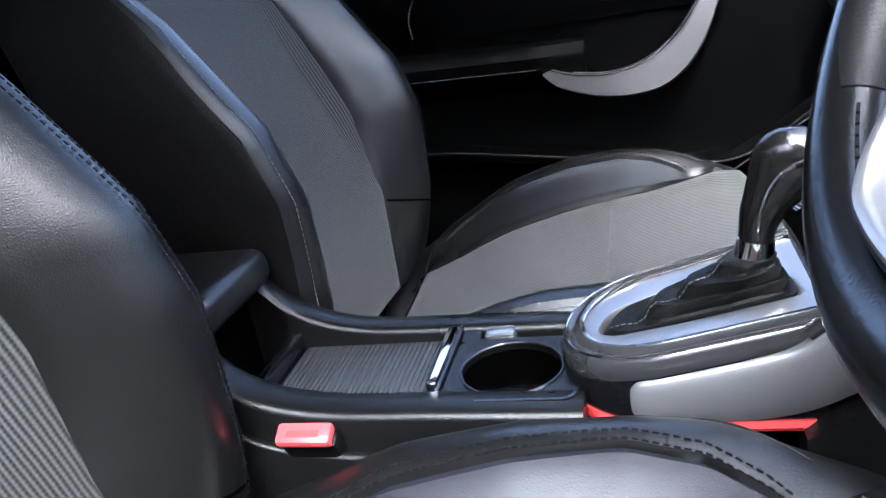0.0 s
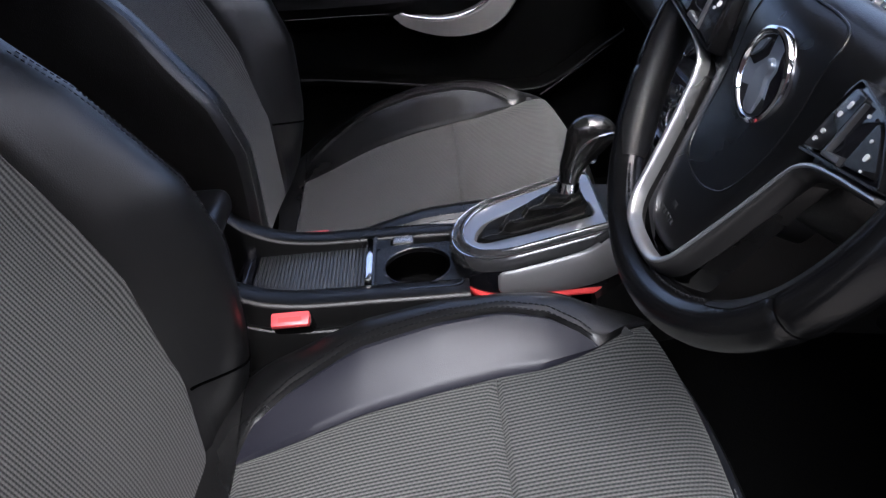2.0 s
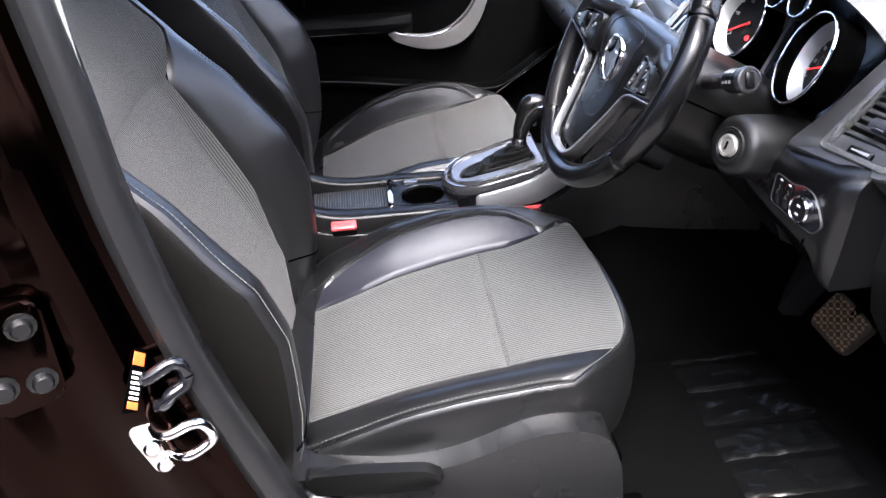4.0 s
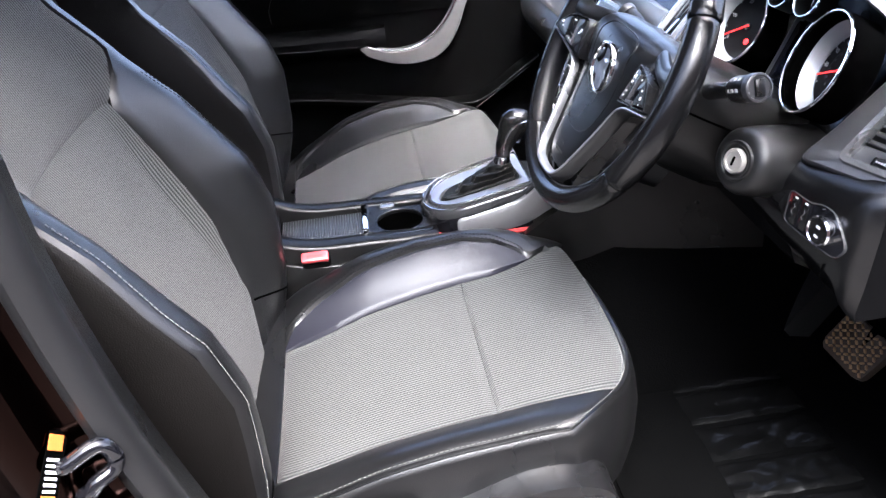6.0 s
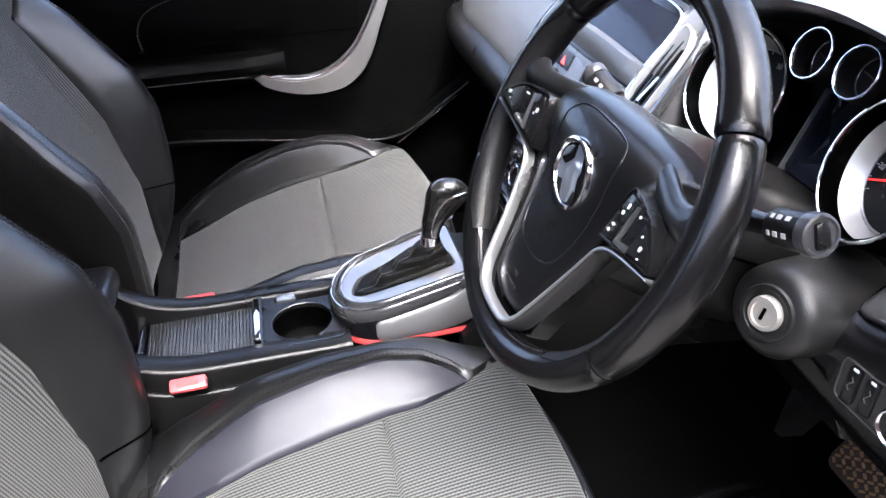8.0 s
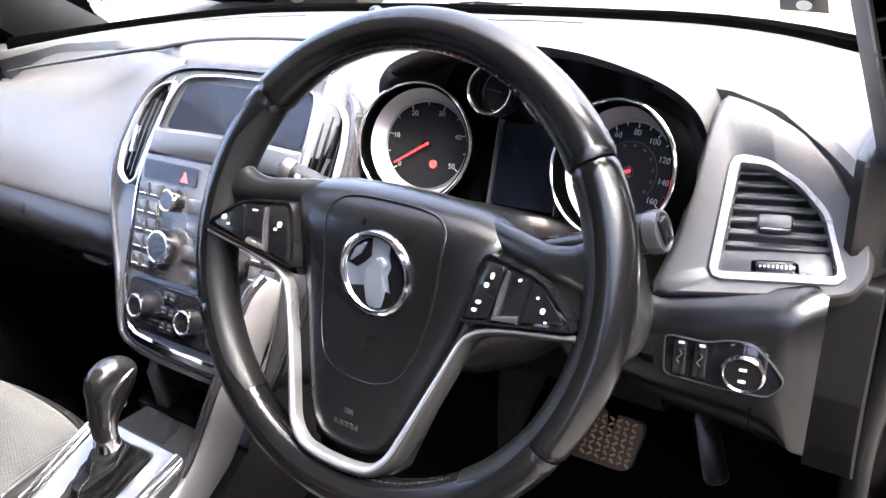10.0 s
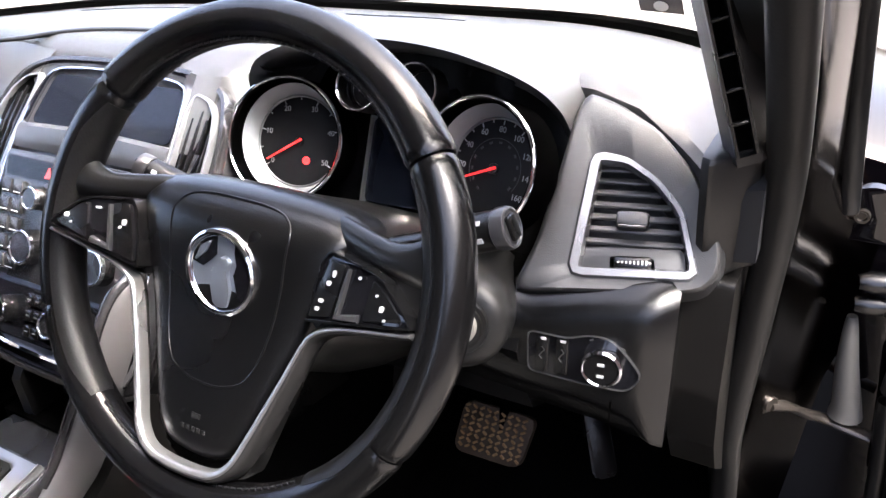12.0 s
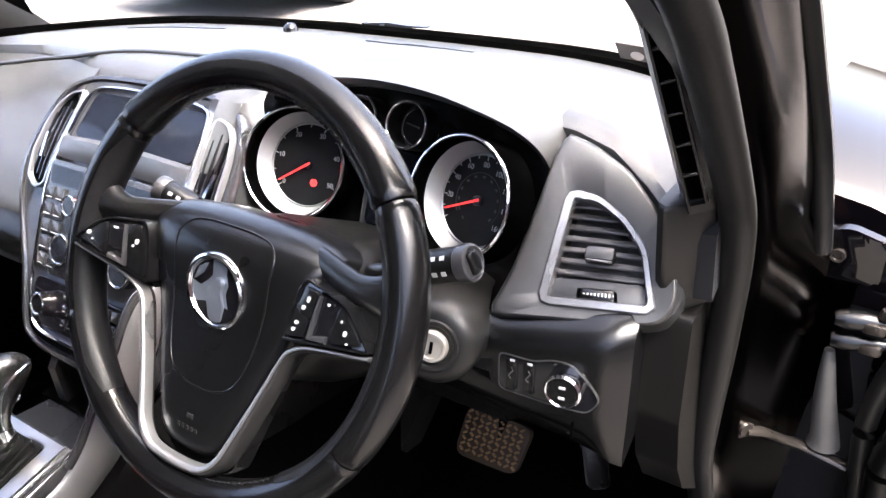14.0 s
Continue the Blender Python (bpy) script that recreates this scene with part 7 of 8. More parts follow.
# the rear door's hinge, bolted to the pillar
bm = bmesh.new()
HF = Vector((0.45, -0.89, 0.06)).normalized().to_track_quat("Z", "Y").to_matrix().to_4x4()
slab(bm, rounded([(-0.030, -0.045), (0.026, -0.045), (0.030, 0.05), (-0.022, 0.05)], 0.012), -0.012, 0.004, Matrix.Translation((-0.601, -0.420, 0.842)) @ HF, 0.004)
leaf = part("hinge_leaf", bm, PILLAR_PAINT, pillar, "glossy black hinge leaf")
for lx, ly in ((0.012, 0.030), (0.012, -0.022), (-0.016, -0.018)):
    bm = bmesh.new()
    lathe(bm, [(0, 0.009), (0.0065, 0.009), (0.0085, 0.006), (0.0085, 0.002), (0.012, 0.001), (0.0125, -0.002), (0, -0.002)], Matrix.Translation((-0.601, -0.420, 0.842)) @ HF @ Matrix.Translation((lx, ly, 0.004)), 12)
    part("bolt", bm, SMOOTH, leaf, "round black bolt head")
bm = bmesh.new()
secs = []
for p in EDGE[:-10]:
    secs.append([p + Vector((0.01, 0.012, 0)), p + Vector((-0.10, 0.012, 0)), p + Vector((-0.10, 0.06, 0)), p + Vector((0.0, 0.05, 0))])
rings(bm, secs, True)
part("pillar_trim", bm, PLASTIC, pillar, "dark inner pillar trim")
bm = bmesh.new()
rings(bm, [[(x, y - 0.002, z), (x + 0.0015, y - 0.002, z), (x + 0.0015, y + 0.003, z), (x, y + 0.003, z)] for x, y, z in ((-0.520, -0.346, 1.25), (-0.5135, -0.348, 1.12), (-0.5125, -0.350, 1.065), (-0.5125, -0.350, 1.022), (-0.5120, -0.349, 1.015))], True)
part("trim_edge", bm, HEADLINER, pillar, "pale grey edge of the upper pillar trim")
nrm = Vector((0.50, -0.86, 0.05)).normalized()
upv = (Vector((-0.30, 0.0, 1.0)) - nrm * Vector((-0.30, 0.0, 1.0)).dot(nrm)).normalized()
sdv = upv.cross(nrm)
SK = Matrix.Translation((-0.5235, -0.405, 0.726)) @ Matrix((sdv, upv, nrm)).transposed().to_4x4()
bm = bmesh.new()
slab(bm, rounded([(-0.014, -0.030), (0.012, -0.030), (0.014, 0.026), (-0.014, 0.026)], 0.008), -0.004, 0.004, SK, 0.0015)
striker = part("striker_plate", bm, STEEL, pillar, "bright steel striker")
bm = bmesh.new()
tube(bm, smooth_line([SK @ Vector(p) for p in ((0.004, 0.020, 0.0), (0.006, 0.021, 0.016), (0.014, 0.021, 0.028), (0.030, 0.020, 0.031), (0.040, 0.012, 0.031), (0.042, -0.004, 0.031), (0.036, -0.012, 0.029), (0.014, -0.013, 0.024), (0.004, -0.013, 0.0))], 6), 0.0048, 12)
part("striker_loop", bm, CHROME, striker)
for dy in (-0.020, 0.004):
    bm = bmesh.new()
    lathe(bm, [(0, 0.006), (0.006, 0.006), (0.0075, 0.004), (0.0075, 0.0), (0, 0)], SK @ Matrix.Translation((-0.005, dy, 0.004)), 16)
    part("bolt", bm, CHROME, striker)
bm = bmesh.new()
tube(bm, smooth_line([SK @ Vector(p) for p in ((0.020, 0.034, 0.002), (0.026, 0.036, 0.008), (0.034, 0.041, 0.010), (0.048, 0.042, 0.010), (0.054, 0.049, 0.010), (0.054, 0.062, 0.010), (0.047, 0.068, 0.009), (0.028, 0.066, 0.006), (0.020, 0.066, 0.0))], 5), 0.0062, 12)
part("buffer_bracket", bm, GLOSS, pillar)
ST2 = SK @ pose(0.018, 0.072, 0.0055, 0, 40, 0) @ pose(0, 0, 0, 0, 0, -58) @ Matrix.Diagonal((0.8, 0.85, 1, 1))
bm = bmesh.new()
slab(bm, [(-0.012, -0.034), (0.010, -0.030), (0.013, 0.034), (-0.007, 0.030)], 0, 0.0012, ST2)
sticker = part("sticker", bm, DARK, pillar, "small printed tyre pressure sticker")
bm = bmesh.new()
for k in range(6):
    box(bm, (0.0, -0.018 + k * 0.005, 0.0016), (0.013, 0.0024, 0.0006), ST2)
part("sticker_bars", bm, PAPER, sticker)
bm = bmesh.new()
box(bm, (0.0, 0.021, 0.0016), (0.016, 0.013, 0.0006), ST2)
box(bm, (0.0, -0.025, 0.0016), (0.015, 0.007, 0.0006), ST2)
part("sticker_blocks", bm, ORANGE, sticker)

# rear door's front edge with hinge bolts, beside the pillar
rear_door = thing("rear_door", "glossy black rear door edge with hinge bolts", "car door", (-0.75, -0.47, 0.30))
bm = bmesh.new()
secs = []
for z in np.linspace(0.32, 1.30, 22):
    b = 0.02 * math.sin((z - 0.3) * 3)
    secs.append([(-0.66 - b, -0.455, z), (-0.645 - b, -0.475, z), (-0.648 - b, -0.52, z), (-0.67 - b, -0.545, z), (-0.75, -0.55, z), (-0.95, -0.55, z), (-0.95, -0.45, z)])
rings(bm, secs, True)
part("door_skin", bm, PAINT, rear_door)
for z in (0.80, 0.86):
    bm = bmesh.new()
    box(bm, (-0.640, -0.495, z), (0.014, 0.05, 0.045), None, 0.006)
    h_ = part("hinge_leaf", bm, PAINT, rear_door)
    bm = bmesh.new()
    lathe(bm, [(0, 0.008), (0.009, 0.008), (0.011, 0.004), (0.011, 0.0), (0, 0)], Matrix.Translation((-0.633, -0.495, z)) @ pose(0, 0, 0, 0, 90, 0), 6)
    part("bolt", bm, SMOOTH, h_)

# ---- front hinge pillar and open driver door ----
hinge_pillar = thing("pillar_hinge", "glossy black hinge pillar with rubber seals", "pillar", (0.40, -0.33, 0.30), kind="structure")
bm = bmesh.new()
tube(bm, smooth_line([(-0.04, -0.302, 1.22), (0.07, -0.312, 1.117), (0.114, -0.312, 1.075), (0.15, -0.312, 1.036), (0.195, -0.312, 0.985), (0.245, -0.311, 0.925), (0.268, -0.309, 0.87), (0.283, -0.305, 0.81), (0.292, -0.301, 0.75), (0.302, -0.296, 0.69), (0.318, -0.291, 0.615), (0.348, -0.290, 0.54), (0.40, -0.290, 0.40)], 6), 0.0105, 14, flat=1.35, up=(0, 1, 0))
part("door_seal", bm, SEAL_GREY, hinge_pillar, "grey-black rubber door seal")
bm = bmesh.new()
secs = []
for x, z in ((-0.06, 1.27), (0.08, 1.16), (0.20, 1.05), (0.28, 0.95), (0.315, 0.86), (0.33, 0.77), (0.35, 0.62), (0.385, 0.50), (0.42, 0.38), (0.45, 0.28)):
    k = interp([0.77, 0.86], [1.0, 0.0], z)
    up = [(-0.02, -0.306), (0.0, -0.322), (0.025, -0.327), (0.05, -0.336), (0.09, -0.340), (0.11, -0.336), (0.12, -0.32), (0.12, -0.30), (0.0, -0.29)]
    dn = [(-0.02, -0.296), (0.0, -0.308), (0.03, -0.315), (0.06, -0.334), (0.14, -0.362), (0.17, -0.385), (0.20, -0.40), (0.20, -0.29), (0.0, -0.28)]
    secs.append([(x + a[0] + (b[0] - a[0]) * k, a[1] + (b[1] - a[1]) * k, z) for a, b in zip(up, dn)])
rings(bm, secs, True)
part("pillar_panel", bm, HINGE_PAINT, hinge_pillar, "glossy dark brown painted steel")
# slotted strip on the windscreen pillar
strip = thing("vent_strip", "black slotted strip on the windscreen pillar", "trim strip", (0.2, -0.298, 0.93))
A_, STEP = Vector((0.2194, -0.2872, 0.9415)), Vector((-0.00345, 0.0063, 0.0231))
d_ = STEP.normalized()
n_ = Vector((-0.933, -0.357, -0.041))
w_ = d_.cross(n_).normalized()
n_ = w_.cross(d_)
SM = Matrix.Translation(A_) @ Matrix((w_, d_, n_)).transposed().to_4x4()
gap, ln = STEP.length, STEP.length * 6.1
bm = bmesh.new()
outline = [(-0.0062, 0.0), (0.0068, 0.0), (0.0068, ln - 0.012), (0.0045, ln - 0.004), (0.0, ln), (-0.0040, ln - 0.004), (-0.0062, ln - 0.012)]
band(bm, outline, 0.0030, -0.005, 0.0032, SM, True)
part("strip_rail", bm, PLASTIC, strip)
bm = bmesh.new()
box(bm, (0, ln / 2, -0.0018), (0.0115, ln - 0.006, 0.001), SM)
part("strip_back", bm, DARK, strip)
for k in range(1, 6):
    bm = bmesh.new()
    box(bm, (0, gap * k, 0.0006), (0.0115, 0.0028, 0.0034), SM, 0.0008, 1)
    part("strip_bar", bm, PLASTIC, strip)
# the pillar's trim round the strip
bm = bmesh.new()
secs = []
for k in np.linspace(-0.4, 10.5, 14).tolist():
    bend = max(0.0, k - 5.5) * Vector((-0.010, 0.0, -0.002))
    o = A_ + STEP * k + bend
    secs.append([o + w_ * a + n_ * b for a, b in ((-0.0085, -0.006), (-0.0075, -0.0025), (0.008, -0.0025), (0.014, -0.006), (0.022, -0.012), (0.030, -0.024), (0.032, -0.040), (0.0, -0.050), (-0.012, -0.030))])
rings(bm, secs, True)
part("pillar_trim", bm, DASH_CAP, hinge_pillar, "grained dark pillar trim")

door = thing("driver_door", "open black driver door with dark inner panel and steel check strap", "car door", (0.50, -0.47, 0.30))
DM = Matrix.Translation((0.475, -0.455, 0)) @ pose(0, 0, 0, 0, 0, 72)   # local -x runs along the door
bm = bmesh.new()
prof = []
for z, yi, yo in ((0.32, 0.00, -0.09), (0.36, 0.01, -0.11), (0.60, 0.015, -0.12), (0.82, 0.005, -0.11), (0.858, -0.01, -0.09), (0.862, -0.03, -0.07)):
    prof.append((z, yi, yo))
secs = []
for x in (0.0, -0.03, -0.10, -0.40, -0.80, -0.98, -1.0):
    k = 0.0 if x in (0.0, -1.0) else 1.0
    lo = [(x, yi * k - (0 if k else 0.02), z) for z, yi, yo in prof]
    hi = [(x, yo * (0.8 + 0.2 * k), z) for z, yi, yo in reversed(prof)]
    secs.append([DM @ Vector(p) for p in lo + hi])
rings(bm, secs, True)
part("door_shell", bm, PAINT, door)
bm = bmesh.new()
secs = []
for x, z1 in ((-0.06, 0.78), (-0.10, 0.86), (-0.2, 0.90), (-0.5, 0.905), (-0.9, 0.905), (-0.95, 0.86)):
    secs.append([DM @ Vector((x, y, z)) for y, z in ((0.005, 0.36), (0.04, 0.37), (0.06, 0.45), (0.055, 0.60), (0.035, 0.68), (0.05, 0.72), (0.03, z1 - 0.02), (0.005, z1))])
rings(bm, secs, True)
part("door_card", bm, PLASTIC, door, "dark inner door panel")
bm = bmesh.new()
tube(bm, smooth_line([DM @ Vector((-0.02, -0.05, z)) for z in (0.34, 0.6, 0.85, 0.91)] + [DM @ Vector((-0.2, -0.05, 1.10)), DM @ Vector((-0.45, -0.04, 1.30)), DM @ Vector((-0.9, -0.02, 1.33))], 5), 0.016, 10)
part("window_frame", bm, PAINT, door)
for z, mat_ in ((0.729, SMOOTH), (0.704, SMOOTH)):
    bm = bmesh.new()
    tube(bm, [(0.455, -0.374, z), (0.458, -0.385, z), (0.463, -0.405, z), (0.466, -0.428, z)], [0.008, 0.012, 0.011, 0.008], 12, flat=0.9)
    hg = part("hinge", bm, mat_, door, "black door hinge with bare steel knuckle")
    bm = bmesh.new()
    box(bm, (0.460, -0.412, z - 0.002), (0.02, 0.022, 0.013), pose(0, 0, 0), 0.004)
    part("hinge_knuckle", bm, OILED_STEEL, hg)
bm = bmesh.new()
lathe(bm, [(0, 0.010), (0.006, 0.010), (0.008, 0.004), (0.008, 0.0), (0, 0)], Matrix.Translation((0.462, -0.420, 0.738)), 8)
part("hinge_pin", bm, OILED_STEEL, door)
bm = bmesh.new()
slab(bm, rounded([(-0.03, -0.028), (0.035, -0.028), (0.035, 0.02), (0.0, 0.03), (-0.03, 0.02)], 0.008), 0, 0.012, Matrix.Translation((0.47, -0.372, 0.800)) @ Matrix(((0, 0, -1, 0), (-1, 0, 0, 0), (0, 1, 0, 0), (0, 0, 0, 1))), 0.004)
plate_ = part("hinge_plate", bm, PAINT, door)
bm = bmesh.new()
lathe(bm, [(0.0, 0.002), (0.004, 0.002), (0.005, 0.004), (0.007, 0.004), (0.0075, 0.0), (0, 0)], Matrix.Translation((0.458, -0.365, 0.799)) @ pose(0, 0, 0, 0, -90, 0), 20)
part("bolt", bm, OILED_STEEL, plate_)
bm = bmesh.new()
tube(bm, smooth_line([(0.389, -0.318, 0.604), (0.41, -0.335, 0.592), (0.44, -0.352, 0.565), (0.455, -0.372, 0.553), (0.460, -0.418, 0.540)], 5), 0.0085, 12, flat=0.6)
part("check_strap", bm, OILED_STEEL, door, "greasy steel check strap")
bm = bmesh.new()
lathe(bm, [(0, 0.009), (0.008, 0.009), (0.009, 0.005), (0.014, 0.004), (0.015, -0.004), (0, -0.004)], Matrix.Translation((0.391, -0.314, 0.607)) @ pose(0, 0, 0, 90, 0, -35), 16)
part("strap_bolt", bm, OILED_STEEL, door)
bm = bmesh.new()
boot = smooth_line([(0.462, -0.376, 0.685), (0.462, -0.378, 0.66), (0.462, -0.382, 0.62), (0.462, -0.389, 0.575), (0.462, -0.390, 0.558)], 5)
tube(bm, boot, [0.005 + 0.013 * min(1, i / (len(boot) - 2)) - (0.006 if i == len(boot) - 1 else 0) for i in range(len(boot))], 14)
part("cable_boot", bm, BOOT_GREY, door, "grey rubber cable boot")
bm = bmesh.new()
tube(bm, smooth_line([(0.45, -0.440, 0.42), (0.45, -0.433, 0.52), (0.45, -0.426, 0.60), (0.45, -0.431, 0.665), (0.45, -0.447, 0.715), (0.45, -0.475, 0.745), (0.44, -0.53, 0.76)], 6), 0.011, 12)
part("door_edge_seal", bm, SEAL_GREY, door, "black rubber seal on the door edge")
bm = bmesh.new()
tube(bm, smooth_line([(0.43, -0.462, 0.42), (0.43, -0.455, 0.52), (0.43, -0.452, 0.58), (0.43, -0.460, 0.625), (0.43, -0.485, 0.655), (0.43, -0.53, 0.67)], 6), 0.016, 12)
part("door_trim_edge", bm, PLASTIC, door)

# ---- passenger door ----
pdoor = thing("passenger_door", "closed black passenger door with a silver pull handle", "car door", (-0.1, 1.0, 0.30))
bm = bmesh.new()
secs = []
for x in np.linspace(-0.85, 0.48, 20):
    secs.append([(x, y, z) for y, z in ((1.0, 0.30), (0.965, 0.32), (0.955, 0.42), (0.985, 0.50), (0.990, 0.60), (0.985, 0.66), (0.988, 0.74), (0.980, 0.86), (0.992, 0.90), (1.03, 0.905), (1.09, 0.86), (1.11, 0.6), (1.09, 0.30))])
rings(bm, secs, True)
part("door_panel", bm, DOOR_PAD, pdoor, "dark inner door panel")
bm = bmesh.new()
secs = []
for x, w in ((-0.80, 0.03), (-0.6, 0.05), (-0.40, 0.055), (-0.28, 0.05), (-0.235, 0.042), (-0.20, 0.02)):
    z = 0.722 + 0.03 * (-0.26 - x)
    secs.append([(x, 0.99, z - 0.06), (x, 0.99 - w * 0.5, z - 0.05), (x, 0.99 - w, z - 0.022), (x, 0.99 - w, z - 0.006), (x, 0.99 - w * 0.7, z + 0.008), (x, 0.99, z + 0.012)])
rings(bm, secs, True)
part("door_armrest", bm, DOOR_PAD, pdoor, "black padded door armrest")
bm = bmesh.new()
stitches(bm, [(x, 0.935, 0.718 + 0.03 * (-0.26 - x) - 0.018) for x in np.linspace(-0.60, -0.27, 40)])
part("armrest_stitching", bm, THREAD, pdoor)
bm = bmesh.new()
hl = smooth_line([(-0.268, 0.960, 0.705), (-0.23, 0.955, 0.688), (-0.17, 0.950, 0.680), (-0.115, 0.950, 0.692), (-0.07, 0.952, 0.725), (-0.035, 0.956, 0.775), (-0.005, 0.96, 0.83), (0.03, 0.972, 0.88)], 6)
secs = []
for i, p in enumerate(hl):
    t = i / (len(hl) - 1)
    w = interp([0, 0.12, 0.30, 0.44, 0.52, 0.7, 1], [0.004, 0.022, 0.036, 0.048, 0.046, 0.027, 0.016], t)
    d = (hl[min(i + 1, len(hl) - 1)] - hl[max(i - 1, 0)]).normalized()
    s = Vector((d.z, 0, -d.x))
    secs.append([p + Vector((0, -0.004, 0)), p + Vector((0, -0.008, 0)) + s * w * 0.12, p + Vector((0, -0.006, 0)) + s * w * 0.9, p + s * w + Vector((0, 0.004, 0)), p + s * w * 0.9 + Vector((0, 0.02, 0)), p + Vector((0, 0.02, 0))])
rings(bm, secs, True)
part("pull_handle", bm, SILVER, pdoor, "satin silver door pull")
bm = bmesh.new()
tube(bm, [p + Vector((0, -0.006, 0.001)) for p in hl], 0.0022, 8)
part("handle_edge", bm, CHROME, pdoor)
# storage pocket, a thin glossier bar for its edge highlight, and the bright strip
bm = bmesh.new()
rings(bm, [[(x, 0.99, z - 0.02), (x, 0.935, z - 0.01), (x, 0.930, z), (x, 0.945, z + 0.004), (x, 0.99, z + 0.0)] for x, z in ((-0.55, 0.60), (-0.40, 0.59), (-0.2, 0.56), (-0.07, 0.540), (0.0, 0.540), (0.05, 0.565), (0.10, 0.60), (0.15, 0.632))], True)
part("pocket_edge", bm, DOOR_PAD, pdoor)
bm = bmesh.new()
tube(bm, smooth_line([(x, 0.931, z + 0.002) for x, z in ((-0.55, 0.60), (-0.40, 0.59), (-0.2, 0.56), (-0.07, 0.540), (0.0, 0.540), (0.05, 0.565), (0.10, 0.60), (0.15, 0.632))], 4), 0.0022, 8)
part("pocket_glint", bm, PLASTIC, pdoor)
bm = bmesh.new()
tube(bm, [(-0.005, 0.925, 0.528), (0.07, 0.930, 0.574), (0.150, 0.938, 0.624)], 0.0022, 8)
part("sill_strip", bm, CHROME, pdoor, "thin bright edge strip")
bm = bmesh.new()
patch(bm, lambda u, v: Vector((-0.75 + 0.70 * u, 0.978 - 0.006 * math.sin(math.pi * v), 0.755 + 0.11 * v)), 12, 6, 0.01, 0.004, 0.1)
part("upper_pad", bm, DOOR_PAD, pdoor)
bm = bmesh.new()
stitches(bm, smooth_line([(-0.33, 0.968, 0.86), (-0.42, 0.966, 0.835), (-0.45, 0.966, 0.80), (-0.45, 0.966, 0.765)], 8))
part("pad_stitching", bm, THREAD, pdoor)
bm = bmesh.new()
tube(bm, [(x, 0.992, 0.908) for x in (-0.85, -0.2, 0.0, 0.155)], 0.012, 8, flat=0.6)
part("belt_seal", bm, SILVER, pdoor)
bm = bmesh.new()
plate(bm, [(0.155, 0.990, 0.895), (0.155, 0.975, 0.955), (0.25, 0.945, 1.035), (0.44, 0.950, 0.97), (0.47, 0.965, 0.895)], 0.02, (0, 1, 0))
part("mirror_panel", bm, DARK, pdoor, "black corner panel ahead of the window")
pw = bmesh.new()
plate(pw, [(-0.85, 1.02, 0.90), (0.40, 1.02, 0.90), (0.05, 0.93, 1.25), (-0.2, 0.90, 1.34), (-0.85, 0.90, 1.34)], 0.004, (0, 1, 0))
w2 = part("window_pane", pw, GLASS, pdoor)
w2.visible_shadow = False

# outer edge strip of the windscreen pillar
bm = bmesh.new()
tube(bm, smooth_line([(0.02, -0.325, 1.25), (0.18, -0.334, 1.13), (0.30, -0.338, 1.02), (0.38, -0.343, 0.93), (0.42, -0.349, 0.85), (0.43, -0.352, 0.815)], 6), 0.008, 10, flat=1.3, up=(0, 1, 0))
part("outer_seal", bm, RUBBER, hinge_pillar, "black rubber outer seal")

# permit on the windscreen
permit = bmesh.new()
plate(permit, [(0.347, -0.172, 1.004), (0.339, -0.210, 1.004), (0.324, -0.210, 1.021), (0.332, -0.172, 1.021)], 0.001, (0.5, 0, 0.8))
permit = solo("windscreen_permit", permit, PERMIT, "small dark permit stuck inside the windscreen", "sticker")
bm = bmesh.new()
lathe(bm, [(0, 0.0006), (0.006, 0.0006), (0.006, 0.0), (0, 0)], Matrix.Translation((0.3345, -0.192, 1.0110)) @ Vector((-0.75, 0, -0.65)).to_track_quat("Z", "Y").to_matrix().to_4x4(), 16)
part("permit_spot", bm, PAPER, permit)
wiper = thing("wiper", "grey wiper arm at the windscreen foot", "wiper", (0.55, 0.26, 0.950))
bm = bmesh.new()
rings(bm, [[(0.548 + dx, y, z), (0.556 + dx, y, z + 0.002), (0.556 + dx, y, z + h), (0.548 + dx, y, z + h)] for y, z, h, dx in ((0.290, 0.950, 0.003, 0.0), (0.270, 0.950, 0.006, 0.0), (0.245, 0.951, 0.007, 0.0), (0.215, 0.953, 0.003, 0.002), (0.180, 0.955, 0.0012, 0.004))], True)
part("arm", bm, STALK_GREY, wiper)
for y in (0.283, 0.252):
    bm = bmesh.new()
    lathe(bm, [(0, 0.004), (0.004, 0.004), (0.005, 0.002), (0.005, -0.008), (0, -0.008)], Matrix.Translation((0.546, y, 0.952)), 12)
    part("pivot_cap", bm, SMOOTH, wiper)

# ---- outside ----
# unseen wall, added to give the door pillars dark brown reflections
bm = bmesh.new()
box(bm, (-2.0, -4.2, 1.6), (12, 0.25, 3.2))
solo("wall_house", bm, BRICK, "unseen brown brick wall added for reflections on the driver's side", "wall", "structure", False)

other = thing("parked_car", "dark parked car seen through the windscreen", "car", (4.6, 4.4, 0.0))
bm = bmesh.new()
secs = []
for x, z0, z1 in ((3.62, 0.30, 0.50), (3.55, 0.24, 0.62), (3.62, 0.20, 0.74), (4.2, 0.20, 0.88), (5.0, 0.20, 0.95), (5.4, 0.20, 1.35), (6.6, 0.20, 1.42), (7.5, 0.20, 0.95), (7.6, 0.3, 0.6)):
    secs.append([(x, y + 4.45, z) for y, z in ((-0.80, z0), (-0.86, (z0 + z1) / 2), (-0.70, z1 - 0.02), (0, z1), (0.70, z1 - 0.02), (0.86, (z0 + z1) / 2), (0.80, z0))])
rings(bm, secs, True)
part("body", bm, PAINT, other)
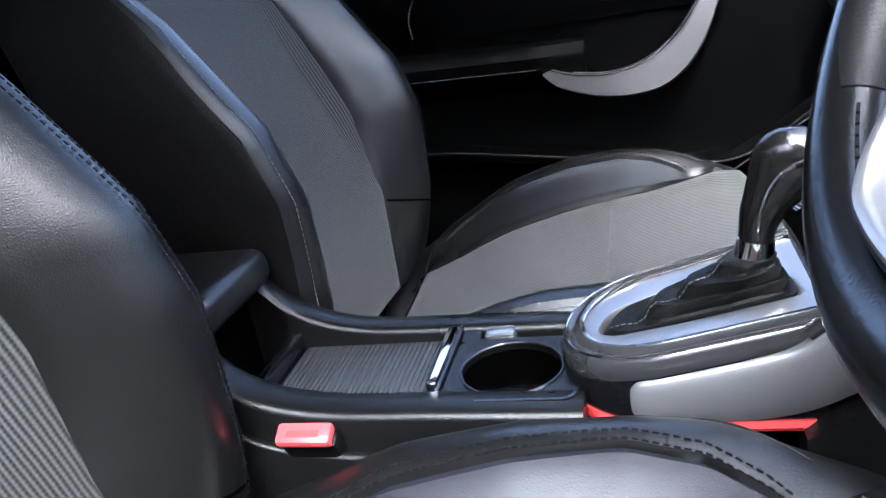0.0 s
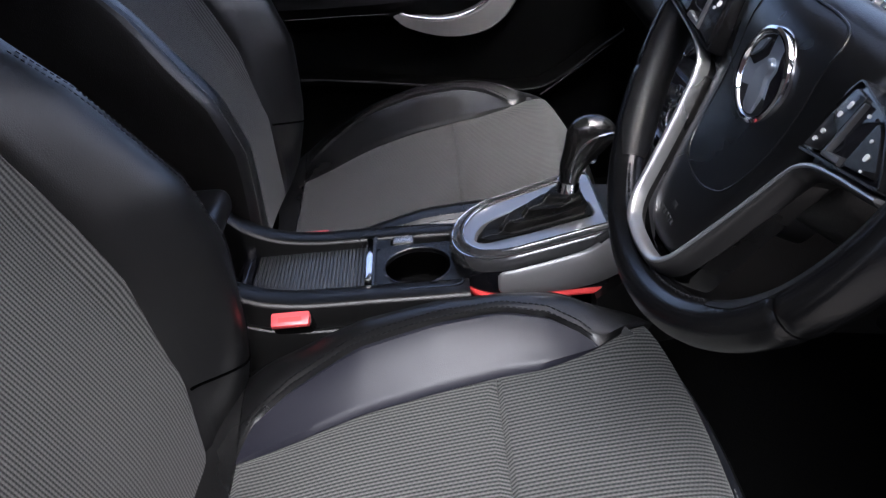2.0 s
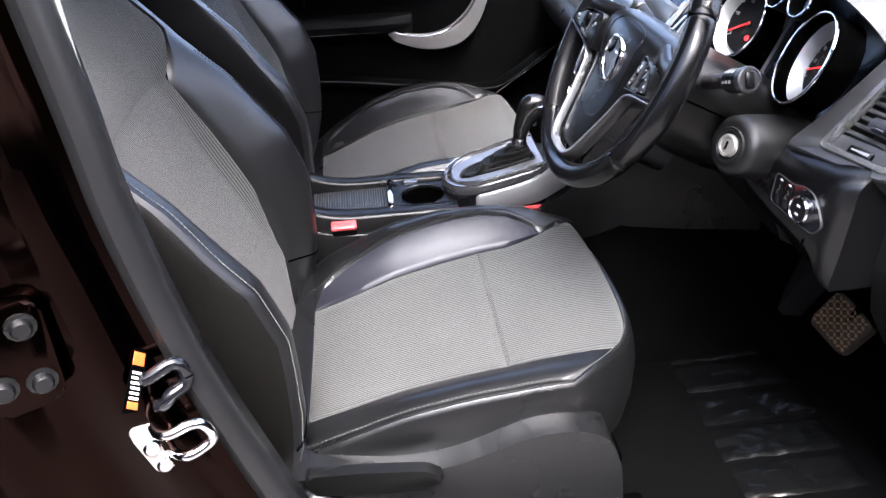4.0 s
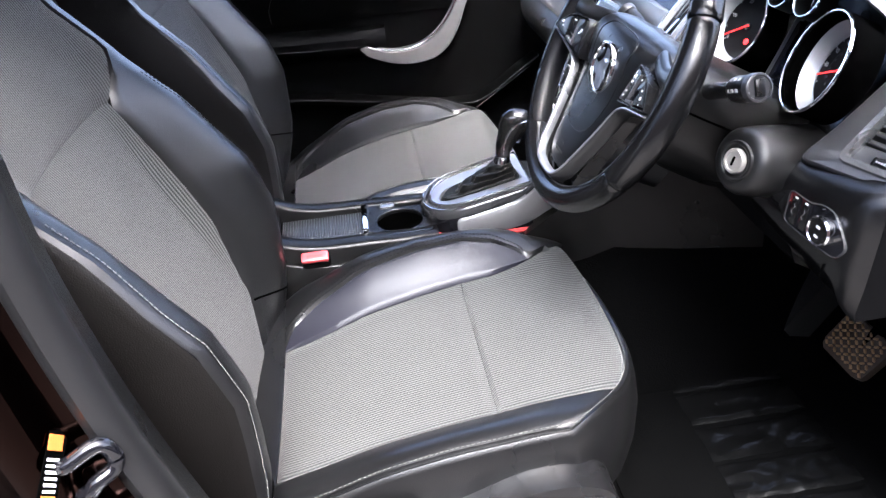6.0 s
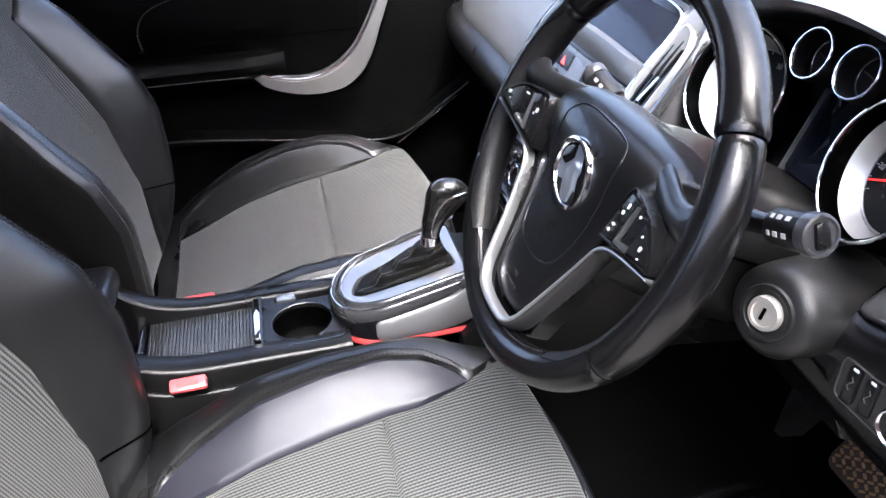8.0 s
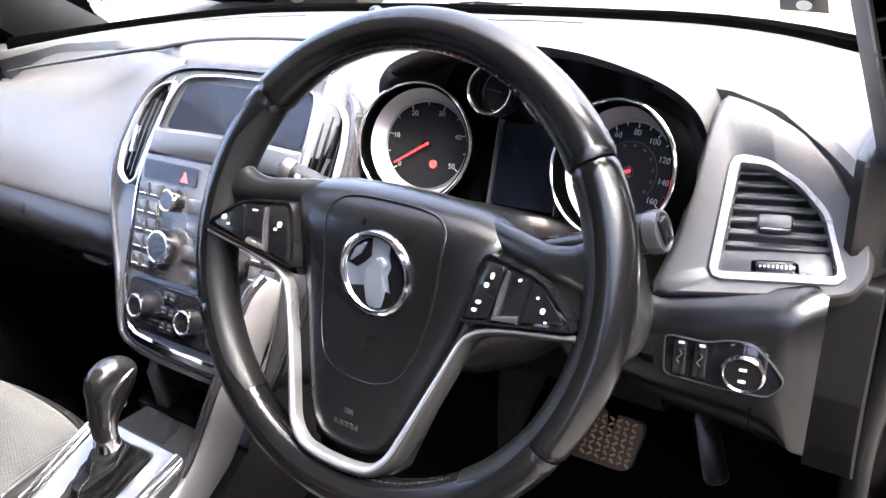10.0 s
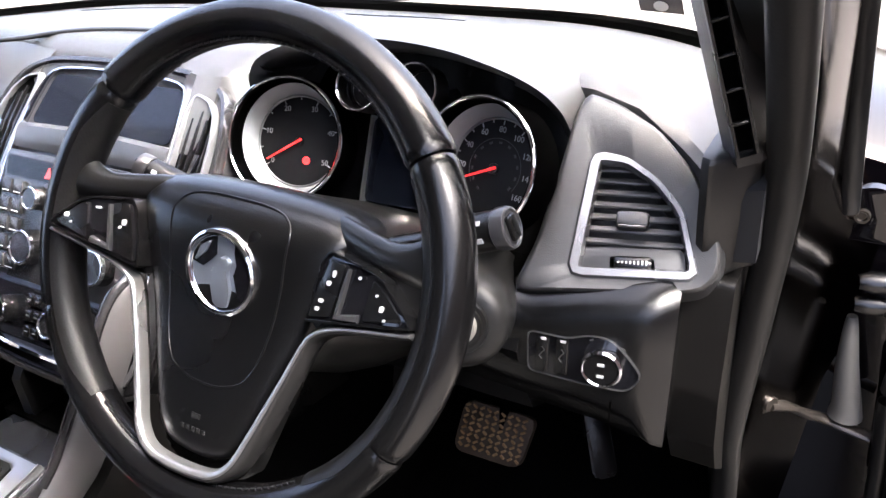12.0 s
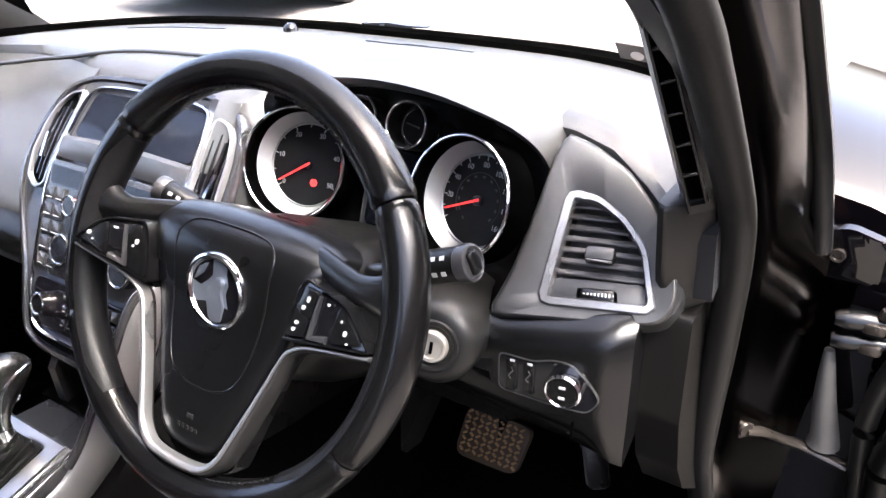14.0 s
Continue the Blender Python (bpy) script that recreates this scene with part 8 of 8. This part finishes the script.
for yy in (-0.62, 0.62):
    bm = bmesh.new()
    box(bm, (3.62, 4.45 + yy, 0.62), (0.14, 0.30, 0.13), None, 0.04, 3)
    part("headlight", bm, DISPLAY, other)
    for x in (4.4, 6.8):
        bm = bmesh.new()
        lathe(bm, [(0, 0.1), (0.2, 0.1), (0.30, 0.07), (0.31, 0.0), (0.30, -0.09), (0, -0.09)], Matrix.Translation((x, 4.45 + yy * 1.25, 0.31)) @ pose(0, 0, 0, 90, 0, 0), 28)
        part("wheel", bm, RUBBER, other)
bm = bmesh.new()
box(bm, (3.545, 4.35, 0.36), (0.02, 0.52, 0.11), None, 0.006)
np_ = part("number_plate", bm, PAPER, other, "white plate with plain bars")
bm = bmesh.new()
for k in range(7):
    box(bm, (3.533, 4.16 + k * 0.062, 0.36), (0.004, 0.040, 0.07))
part("plate_bars", bm, DARK, np_)
bm = bmesh.new()
box(bm, (3.56, 4.45, 0.25), (0.10, 1.3, 0.06), None, 0.02)
part("grille", bm, DARK, other)

hedge = thing("hedge", "green leafy hedge beside the drive", "hedge", (4.5, 7.6, 0))
bm = bmesh.new()
rng = random.Random(5)
for k in range(2600):
    c = Vector((rng.uniform(2.5, 7.5), rng.uniform(6.4, 7.6), rng.uniform(0.05, 1.5) ** 1.0))
    if rng.random() < (c.z / 1.9) ** 3:
        continue
    q = Euler((rng.uniform(0, 6), rng.uniform(0, 6), rng.uniform(0, 6))).to_matrix()
    s = rng.uniform(0.05, 0.11)
    vs = [bm.verts.new(c + q @ Vector(p) * s) for p in ((-1, 0, 0), (0, -0.4, 0.15), (1, 0, 0), (0, 0.4, 0.15))]
    bm.faces.new(vs)
lv = part("leaves", bm, LEAF, hedge)
tagged(lv, kind="stuff")
bm = bmesh.new()
for k in range(9):
    tube(bm, [(2.8 + k * 0.55, 7.0, 0), (2.8 + k * 0.55 + rng.uniform(-0.1, 0.1), 7.0, 0.5), (2.8 + k * 0.55 + rng.uniform(-0.2, 0.2), 7.0, 1.1)], [0.03, 0.022, 0.01], 7)
part("stems", bm, BROWN, hedge)

wing = thing("front_wing", "glossy black front wing beyond the door hinges", "car body", (0.8, -0.42, 0.25))
bm = bmesh.new()
secs = []
for x, zt in ((0.505, 0.835), (0.52, 0.845), (0.8, 0.84), (1.2, 0.80), (1.45, 0.70)):
    secs.append([(x, -0.30, 0.25), (x, -0.46, 0.25), (x, -0.485, 0.45), (x, -0.475, 0.70), (x, -0.44, zt - 0.02), (x, -0.38, zt), (x, -0.28, zt + 0.02)])
rings(bm, secs, True)
part("wing_panel", bm, PAINT, wing)
bm = bmesh.new()
plate(bm, [(0.56, -0.28, 0.84), (0.56, 0.95, 0.84), (1.45, 0.9, 0.60), (1.45, -0.24, 0.60)], 0.05, (0, 0, -1))
part("bonnet", bm, PAINT, wing)
